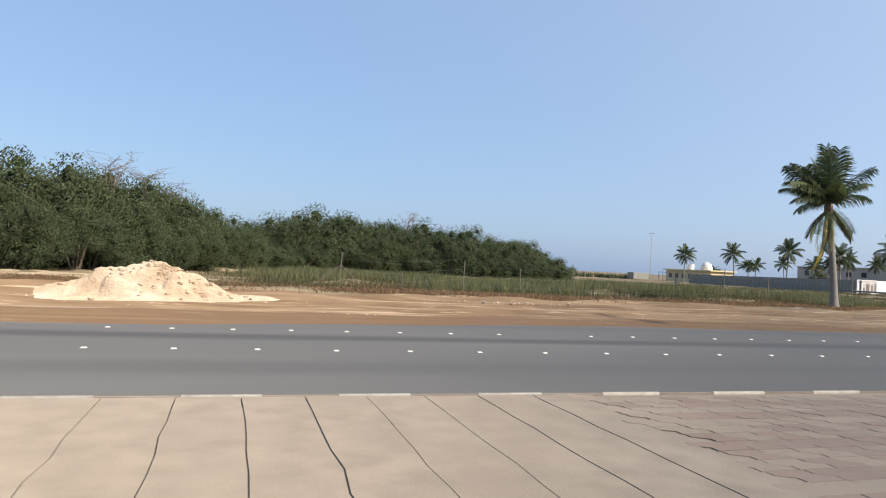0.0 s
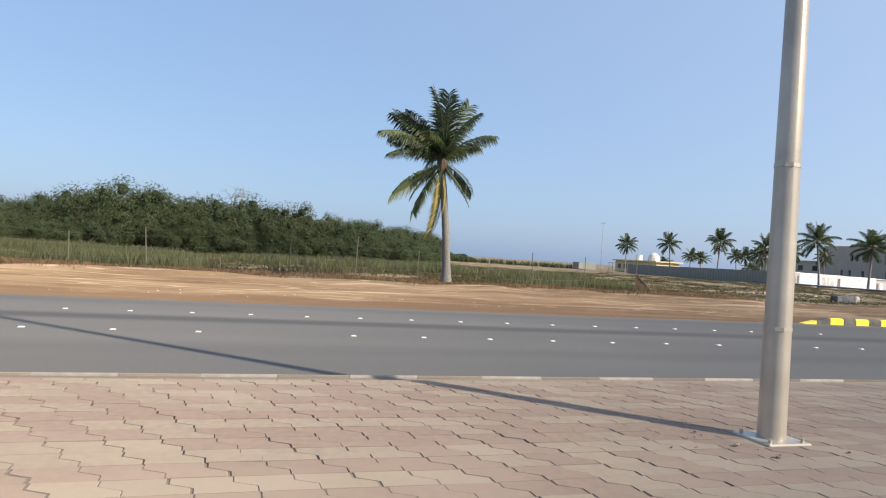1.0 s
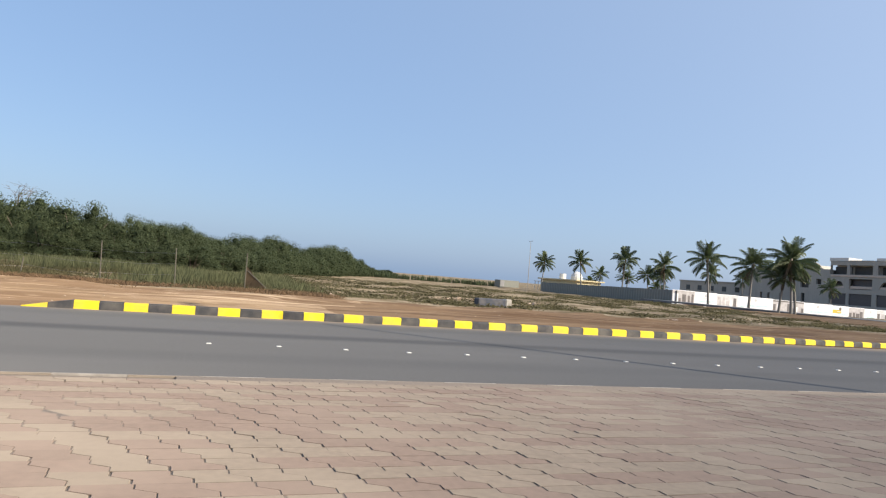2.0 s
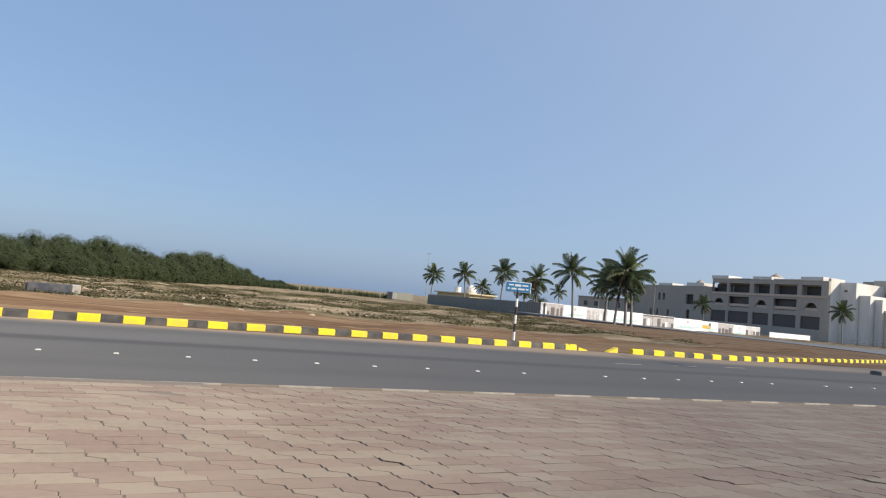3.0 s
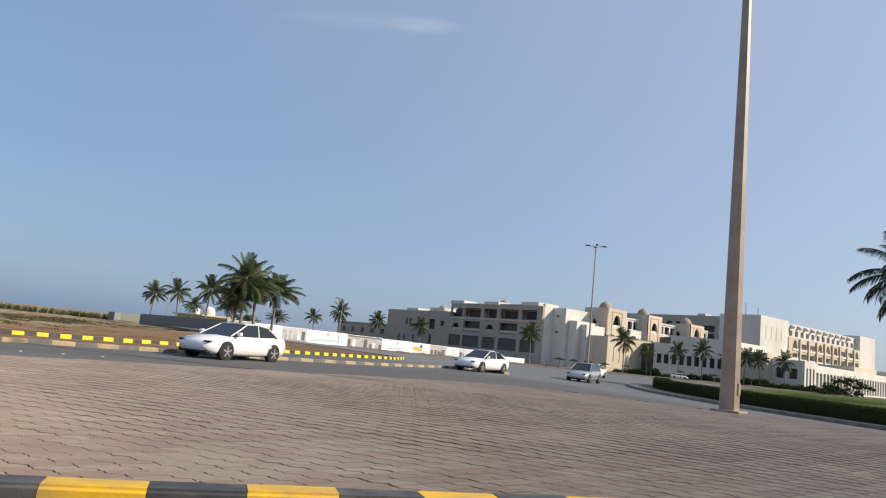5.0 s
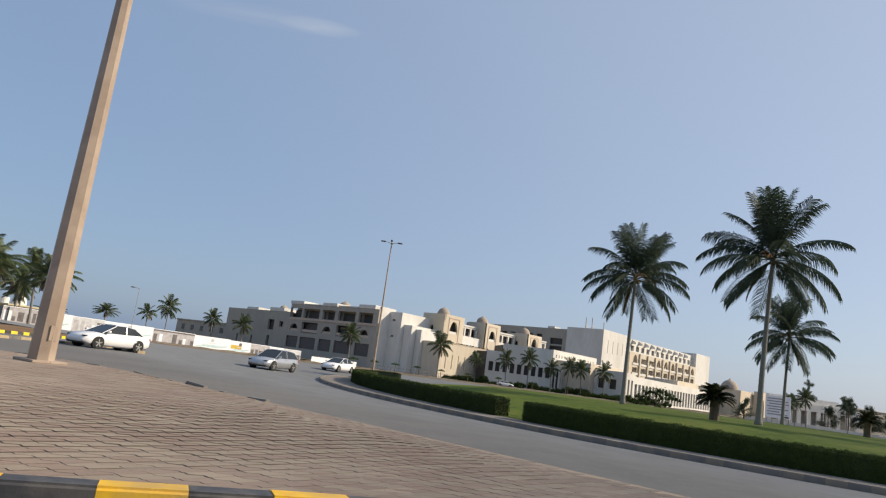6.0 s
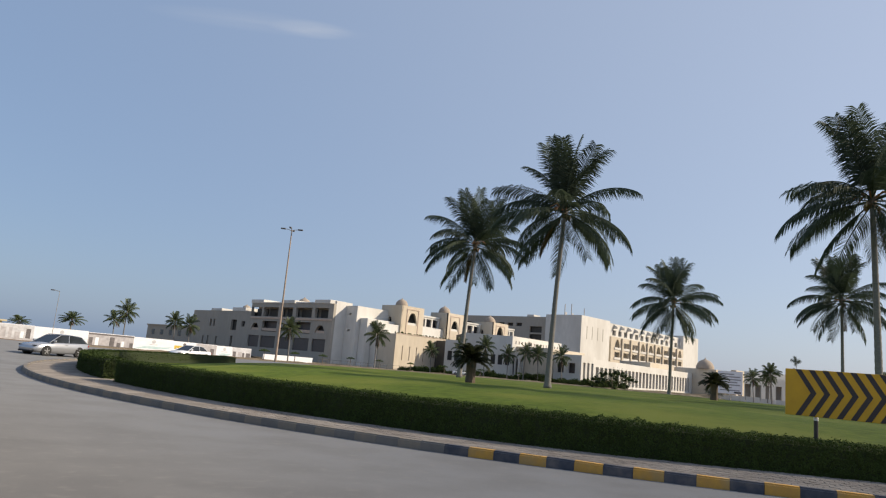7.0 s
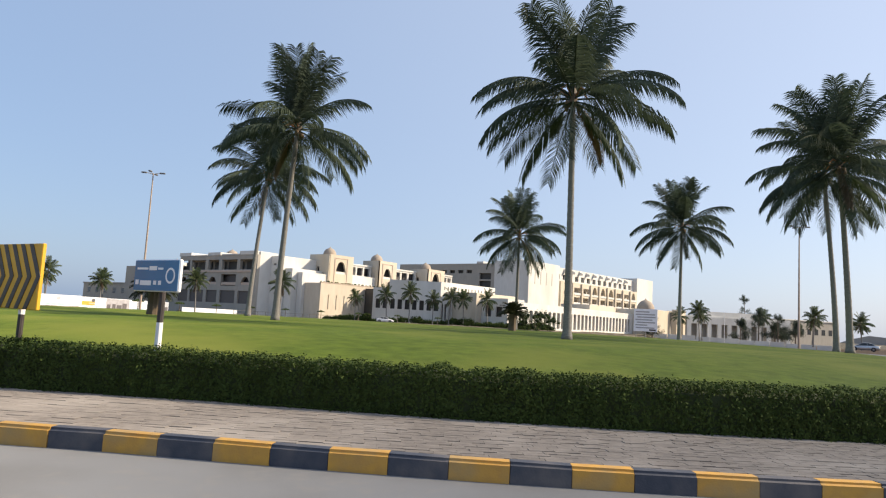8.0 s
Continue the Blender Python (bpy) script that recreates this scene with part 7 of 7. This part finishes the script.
# small mushroom-clipped trees along the garden edge
for i in range(9):
    x, y = 176 + i * 9.5, 66 + 14 * math.sin(i * 0.35)
    th = empty("clipped_tree", pose(x, y, -0.3), "small mushroom-shaped clipped tree by the ring road", "tree", "clipped trees")
    part("trunk", tube(bmesh.new(), [(0, 0, 0), (0.04, 0, 0.9), (0, 0, 1.7)], [0.09, 0.07, 0.05], 6), M_TWIG, th)
    V, F = [], []
    q = random.Random(700 + i)
    for _ in range(420):
        a, rr_ = q.uniform(0, 6.283), 0.85 * math.sqrt(q.random())
        p = Vector((math.cos(a) * rr_, math.sin(a) * rr_, 1.65 + 0.5 * q.random() * (1 - rr_ / 1.1)))
        t = Vector((q.gauss(0, 1), q.gauss(0, 1), q.gauss(0, 0.6))).normalized()
        e = t.orthogonal().normalized()
        k = len(V)
        V += [tuple(p - t * 0.08), tuple(p + e * 0.05), tuple(p + t * 0.08), tuple(p - e * 0.05)]
        F.append((k, k + 1, k + 2, k + 3))
    part("crown", raw("crown", V, F, M_HEDGE), None, th)

# sago palms on the lawn
SAGO = [frond_mesh("frond", 1.25, rise, 80, 500 + i, M_SAGO, pairs=30, leaf=0.3, hang=0.3) for i, rise in enumerate((80, 60, 38, 15))]


def sago(x, y, s, seed):
    q = random.Random(seed)
    th = empty("sago_palm", pose(x, y, lawn_z(x, y) - 0.03), "squat dark sago palm on the lawn", "sago palm", "sago palms")
    th.scale = (s, s, s)
    part("trunk", tube(bmesh.new(), [(0, 0, 0), (0, 0, 0.6), (0, 0, 1.25)], [0.3, 0.27, 0.3], 9), M_FRONDB, th)
    for i, fr in enumerate(SAGO):
        for k in range(16):
            part("frond", fr, None, th, m=Matrix.Translation((0, 0, 1.2)) @ pose(0, 0, 0, 0, q.uniform(-10, 10), q.uniform(0, 360)))
    return th


sago(142.8, -3.8, 1.0, 1)
sago(170.3, -7.2, 1.05, 2)

# low rail fence before the hotel lawn
gfence = empty("garden_fence", pose(220, 108, -0.6), "low dark metal rail fence before the hotel", "fence")
for i in range(17):
    part("post", tube(bmesh.new(), [(i * 2.2, -0.14 * i, -0.2), (i * 2.2, -0.14 * i, 1.3)], [0.05, 0.05], 5), M_POST, gfence)
for z in (0.45, 1.2):
    part("rail", tube(bmesh.new(), [(0, 0, z), (35.2, -2.24, z)], [0.035, 0.035], 5), M_POST, gfence)

# ---- cars ----
def car(x, y, z, heading, paint, label, hatch=False):
    """A family car, nose along +x: lofted body, glazed cabin, wheels, lamps, mirrors, plates."""
    th = empty("car", pose(x, y, z, 0, 0, heading), label, "car", "cars")
    # stations: x, half width, sill, waist
    st = [(-2.32, 0.62, 0.42, 0.72), (-2.28, 0.76, 0.3, 0.92), (-2.05, 0.86, 0.22, 0.98 if not hatch else 1.02), (-1.4, 0.905, 0.19, 0.98), (-0.5, 0.915, 0.17, 0.95), (0.6, 0.915, 0.17, 0.93), (1.2, 0.9, 0.19, 0.88), (1.85, 0.86, 0.2, 0.78), (2.15, 0.77, 0.24, 0.68), (2.3, 0.58, 0.36, 0.56)]
    bm = bmesh.new()
    rings = []
    for sx, w, a, b in st:
        m_ = (a + b) / 2
        prof = [(0, a), (w * 0.8, a), (w * 0.97, a + 0.1), (w, m_), (w * 0.97, b - 0.1), (w * 0.86, b), (0, b + 0.03)]
        rings.append([bm.verts.new((sx, py, pz)) for py, pz in prof] + [bm.verts.new((sx, -py, pz)) for py, pz in prof[-2:0:-1]])
    n = len(rings[0])
    for p, q in zip(rings, rings[1:]):
        for k in range(n):
            bm.faces.new((p[k], p[(k + 1) % n], q[(k + 1) % n], q[k]))
    bm.faces.new(rings[0][::-1])
    bm.faces.new(rings[-1])
    bmesh.ops.recalc_face_normals(bm, faces=bm.faces)
    body = part("body", bm, paint, th, smooth=True)
    # cabin: dark glass with painted roof and pillars
    rear = -1.68 if not hatch else -2.1
    cab = [(rear, 0.78, 0.96, 0.98), (rear + 0.55, 0.7, 0.94, 1.33 if not hatch else 1.43), (-0.5, 0.64, 0.94, 1.42 if not hatch else 1.5), (0.2, 0.64, 0.92, 1.4 if not hatch else 1.48), (1.15, 0.78, 0.88, 0.9)]
    bm = bmesh.new()
    rings = [[bm.verts.new((sx, s_ * (0.8 if lo_ else w), zz)) for s_, lo_, zz in ((-1, True, b0), (-1, False, b1 - 0.05 * (b1 - b0)), (1, False, b1 - 0.05 * (b1 - b0)), (1, True, b0))] for sx, w, b0, b1 in cab]
    for p, q in zip(rings, rings[1:]):
        for k in range(3):
            bm.faces.new((p[k], p[k + 1], q[k + 1], q[k]))
    bmesh.ops.recalc_face_normals(bm, faces=bm.faces)
    part("window_glass", bm, M_GLASS, th, smooth=False)
    bm = bmesh.new()
    for i in (1, 2):
        p, q = cab[i], cab[i + 1]
        v = [bm.verts.new(c) for c in ((p[0], -p[1] - 0.01, p[3] - 0.01), (p[0], p[1] + 0.01, p[3] - 0.01), (q[0], q[1] + 0.01, q[3] - 0.01), (q[0], -q[1] - 0.01, q[3] - 0.01))]
        w = [bm.verts.new(c) for c in ((p[0], -p[1] * 0.8, p[3] + 0.035), (p[0], p[1] * 0.8, p[3] + 0.035), (q[0], q[1] * 0.8, q[3] + 0.035), (q[0], -q[1] * 0.8, q[3] + 0.035))]
        bm.faces.new(w)
        for k in range(4):
            bm.faces.new((v[k], v[(k + 1) % 4], w[(k + 1) % 4], w[k]))
    part("roof", bm, paint, th, smooth=False)
    for s_ in (-1, 1):
        for (xa, wa, za), (xb, wb, zb2) in (((cab[0][0], 0.8, 0.97), (cab[1][0], cab[1][1], cab[1][3])), ((cab[4][0], 0.8, 0.9), (cab[3][0], cab[3][1], cab[3][3])), ((-0.45, 0.81, 0.94), (-0.5, cab[2][1], cab[2][3]))):
            part("pillar", tube(bmesh.new(), [(xa, s_ * wa, za), (xb, s_ * (wb + 0.01), zb2 - 0.03)], [0.03, 0.026], 5), paint, th)
        part("mirror", boxm(0.78, s_ * 0.98 - 0.09, 0.94, 0.95, s_ * 0.98 + 0.09, 1.08, 0.03), paint, th)
        part("headlight", boxm(1.98, s_ * 0.62 - 0.15, 0.6, 2.22, s_ * 0.62 + 0.13, 0.69, 0.03), M_GLASS, th)
        part("tail_light", boxm(-2.31, s_ * 0.64 - 0.14, 0.74, -2.16, s_ * 0.64 + 0.14, 0.88, 0.03), M_RED, th)
        part("door_handle", boxm(-0.3, s_ * 0.915 - 0.012, 0.8, -0.1, s_ * 0.915 + 0.012, 0.83, 0.005), paint, th)
        for wx in (-1.38, 1.36):
            wheel = part("wheel", tube(bmesh.new(), [(wx, s_ * 0.7, 0.32), (wx, s_ * 0.74, 0.32), (wx, s_ * 0.9, 0.32), (wx, s_ * 0.93, 0.32)], [0.29, 0.32, 0.32, 0.29], 22), M_TYRE, th, "black rubber tyre")
            bm = tube(bmesh.new(), [(wx, s_ * 0.925, 0.32), (wx, s_ * 0.94, 0.32)], [0.06, 0.05], 10)
            for k in range(5):
                a = k * 1.2566
                box(bm, -0.03, -0.01, 0.03, 0.03, 0.01, 0.22)
                bmesh.ops.transform(bm, matrix=Matrix.Translation((wx, s_ * 0.93, 0.32)) @ Matrix.Rotation(a, 4, "Y"), verts=bm.verts[-8:])
            part("rim", bm, M_GALV, wheel, "grey spoked alloy rim")
            part("wheel_arch", tube(bmesh.new(), [(wx, s_ * 0.72, 0.34), (wx, s_ * 0.905, 0.34)], [0.37, 0.375], 22), M_TYRE, th)
    part("grille", boxm(2.1, -0.5, 0.4, 2.255, 0.5, 0.56, 0.02), M_TYRE, th)
    part("plate", boxm(2.26, -0.24, 0.4, 2.275, 0.24, 0.5), M_SIGNW, th)
    part("plate", boxm(-2.335, -0.24, 0.6, -2.315, 0.24, 0.7), M_SIGNW, th)
    part("bumper", boxm(2.0, -0.72, 0.22, 2.24, 0.72, 0.34, 0.04), M_TYRE, th)
    return th


car(96.9, 14.85, 0.0, 205, M_CARW, "white saloon car on the slip lane")
car(117.5, 22.3, 0.0, 195, M_CARW, "white saloon car entering from the roundabout")
car(130.6, 24.2, road_z(130.6, 24.2), 203, M_CARS, "silver hatchback car on the ring road", hatch=True)
car(147.5, 36.5, road_z(147.5, 36.5), 200, M_CARW, "white saloon car beyond the island hedge")
car(262, -16.5, -0.1, 100, M_CARS, "grey car parked beyond the island")

car(256.2, 92.6, ground_z(256, 92.6), -52, M_CARW, "white car parked before the hotel")
# ---- thin cirrus and the stubble on the shore ----
def cirrus(centre, right, up, w, h, strength, seed):
    """A far sheet of thin cloud, its sunlit white put in as emission, frayed by noise."""
    m = bpy.data.materials.new("cirrus")
    m.use_nodes = True
    n, l = m.node_tree.nodes, m.node_tree.links
    n.remove(n["Principled BSDF"])
    tc = n.new("ShaderNodeTexCoord")
    mp = n.new("ShaderNodeMapping")
    mp.inputs["Scale"].default_value = (0.9 / w * 2, 3.0 / h, 1)
    mp.inputs["Location"].default_value = (seed, seed, 0)
    l.new(tc.outputs["Object"], mp.inputs["Vector"])
    nz = n.new("ShaderNodeTexNoise")
    nz.inputs["Scale"].default_value, nz.inputs["Detail"].default_value = 1.0, 6
    l.new(mp.outputs[0], nz.inputs["Vector"])
    mp2 = n.new("ShaderNodeMapping")
    mp2.inputs["Scale"].default_value = (2 / w, 2 / h, 1)
    l.new(tc.outputs["Object"], mp2.inputs["Vector"])
    gr = n.new("ShaderNodeTexGradient")
    gr.gradient_type = "SPHERICAL"
    l.new(mp2.outputs[0], gr.inputs["Vector"])
    mul = n.new("ShaderNodeMath")
    mul.operation = "MULTIPLY"
    l.new(nz.outputs["Fac"], mul.inputs[0])
    l.new(gr.outputs["Fac"], mul.inputs[1])
    mr = n.new("ShaderNodeMapRange")
    mr.inputs["From Min"].default_value, mr.inputs["From Max"].default_value = 0.02, 0.5
    mr.inputs["To Max"].default_value = strength
    l.new(mul.outputs[0], mr.inputs["Value"])
    em = n.new("ShaderNodeEmission")
    em.inputs["Color"].default_value, em.inputs["Strength"].default_value = (0.86, 0.92, 1, 1), 0.75
    tr = n.new("ShaderNodeBsdfTransparent")
    mx = n.new("ShaderNodeMixShader")
    l.new(mr.outputs[0], mx.inputs[0])
    l.new(tr.outputs[0], mx.inputs[1])
    l.new(em.outputs[0], mx.inputs[2])
    l.new(mx.outputs[0], n["Material Output"].inputs["Surface"])
    bm = bmesh.new()
    bmesh.ops.create_grid(bm, x_segments=8, y_segments=3, size=0.5, matrix=Matrix.Diagonal((w, h, 1, 1)))
    ob = part("backdrop_cloud", bm, m)
    z = Vector(right).cross(Vector(up)).normalized()
    ob.matrix_world = Matrix.Translation(centre) @ Matrix((Vector(right), Vector(up), z)).transposed().to_4x4()
    return tagged(ob, "thin wisp of white cirrus cloud in the sky", "cloud", kind="structure")


cirrus((1828, 2484, 1471), (0.7247, -0.6890, -0.0048), (-0.1049, -0.1173, 0.9875), 420, 90, 0.24, 1.3)
cirrus((1655, 2648, 1475), (0.7247, -0.6890, -0.0048), (-0.1049, -0.1173, 0.9875), 1100, 110, 0.11, 4.1)
rr = random.Random(3)
blades("shore_reeds", [(x, y, -1.0) for x, y in ((60 + 92 * t + rr.uniform(-1, 1), 262 - 26 * t + rr.uniform(-1.5, 1.5)) for t in (rr.random() for _ in range(900)))], 1.2, 2.2, 0.09, M_BUSH, "dark row of dry reeds along the shore", "reeds", 0.15, 4)

# ---- interlocking pavers of the median, laid row by row ----
PL, PW, PK = 0.32, 0.245, 0.062       # length along the road, row width, step of the zigzag


def paver_outline(g=0.0065):
    a, b = PL / 2 - g / 2, PW / 2 - 0.0008
    right = [(a + PK, -b), (a + PK, -b * 0.3), (a - PK, b * 0.3), (a - PK, b)]
    left = [(-a - PK, b), (-a - PK, b * 0.3), (-a + PK, -b * 0.3), (-a + PK, -b)]
    return right + left


out = paver_outline()
inner = [(x * 0.975, y * 0.985) for x, y in out]
unit_v = [(x, y, -0.0045) for x, y in out] + [(x, y, 0.0) for x, y in inner]
unit_f = [(i, (i + 1) % 8, 8 + (i + 1) % 8, 8 + i) for i in range(8)] + [(15, 8, 9, 14), (14, 9, 10, 13), (13, 10, 11, 12)]
U = np.array(unit_v)
pr = random.Random(9)


def paver_kind(j):
    """Rows go in bands of buff and reddish blocks."""
    return (j + (j // 9)) % 2 == 0


singles = {}
meshes_single = {}
for red in (False, True):
    meshes_single[red] = raw("paver", unit_v, unit_f, M_PAVER_RED if red else M_PAVER)
stuff = {False: ([], []), True: ([], [])}
count = 0
for j in range(int(-18 / PW), int(9.5 / PW)):
    y = j * PW
    for i in range(int(3.45 / PL), int(110 / PL)):
        x = i * PL - (j * 0.43) % 1 * PL + pr.gauss(0, 0.004)
        if x < 3.5:
            continue
        if not all(inside(x + dx, y + dy, MEDIAN) for dx, dy in ((-0.22, -0.18), (0.22, -0.18), (0.22, 0.18), (-0.22, 0.18))):
            continue
        z = median_z(x, y) + 0.008 * n2(x, y, 0.5, 11)
        red = paver_kind(j) if pr.random() < 0.8 else not paver_kind(j)
        if 58.5 < x < 68.5 and -0.6 < y < 2.9 and count < 300:
            singles[i, j] = (x, y, z, red)
            count += 1
            continue
        dz, tx, ty = pr.gauss(0, 0.001), pr.gauss(0, 0.003), pr.gauss(0, 0.004)
        V, F = stuff[red]
        off = U + np.array((x, y, z + dz))
        off[:, 2] += (U[:, 0] * tx + U[:, 1] * ty)
        n0 = len(V)
        V.extend(map(tuple, off))
        F.extend(tuple(n0 + q for q in f) for f in unit_f)
for red in (False, True):
    ob = part("paver_field", raw("paver_field", *stuff[red], M_PAVER_RED if red else M_PAVER), None, median, "reddish interlocking concrete blocks" if red else "buff interlocking concrete blocks")
    ob["kind"] = "stuff"
for (i, j), (x, y, z, red) in singles.items():
    part("paver", meshes_single[red], None, median, m=pose(x, y, z + pr.gauss(0, 0.0025), pr.gauss(0, 0.5), pr.gauss(0, 0.5), 0))

# bare concrete strip at the start, cracked across
edges = [-40, -30, -20, -12, -6, -3.4, -1.9, -1.0, -0.41, 0.15, 0.7, 1.26, 1.83, 2.38, 2.96, 3.44]
bm = slab(bmesh.new(), [(3.4, 1.97), (3.66, 1.97), (3.56, 3.2), (3.66, 4.1), (3.57, 5.3), (3.64, 6.42), (3.4, 6.42)], 0.02, 0.07)
part("mortar_bed", bm, M_CONC, median, "crumbled sandy mortar strip")
def edge_x(x, t):
    return x + 0.03 * n2(t * 9, x * 3, 1.0, 5)


for a, b in zip(edges, edges[1:]):
    bm = bmesh.new()
    k = 10
    left = [(edge_x(a, t / k) + 0.006, 1.97 + (6.42 - 1.97) * t / k) for t in range(k + 1)]
    right = [(edge_x(b, t / k) - 0.006, 1.97 + (6.42 - 1.97) * t / k) for t in range(k + 1)]
    slab(bm, [*right, *left[::-1]], 0.02, 0.0745 + pr.gauss(0, 0.002))
    part("concrete_slab", bm, M_CONC, median, "bare cracked concrete slab")
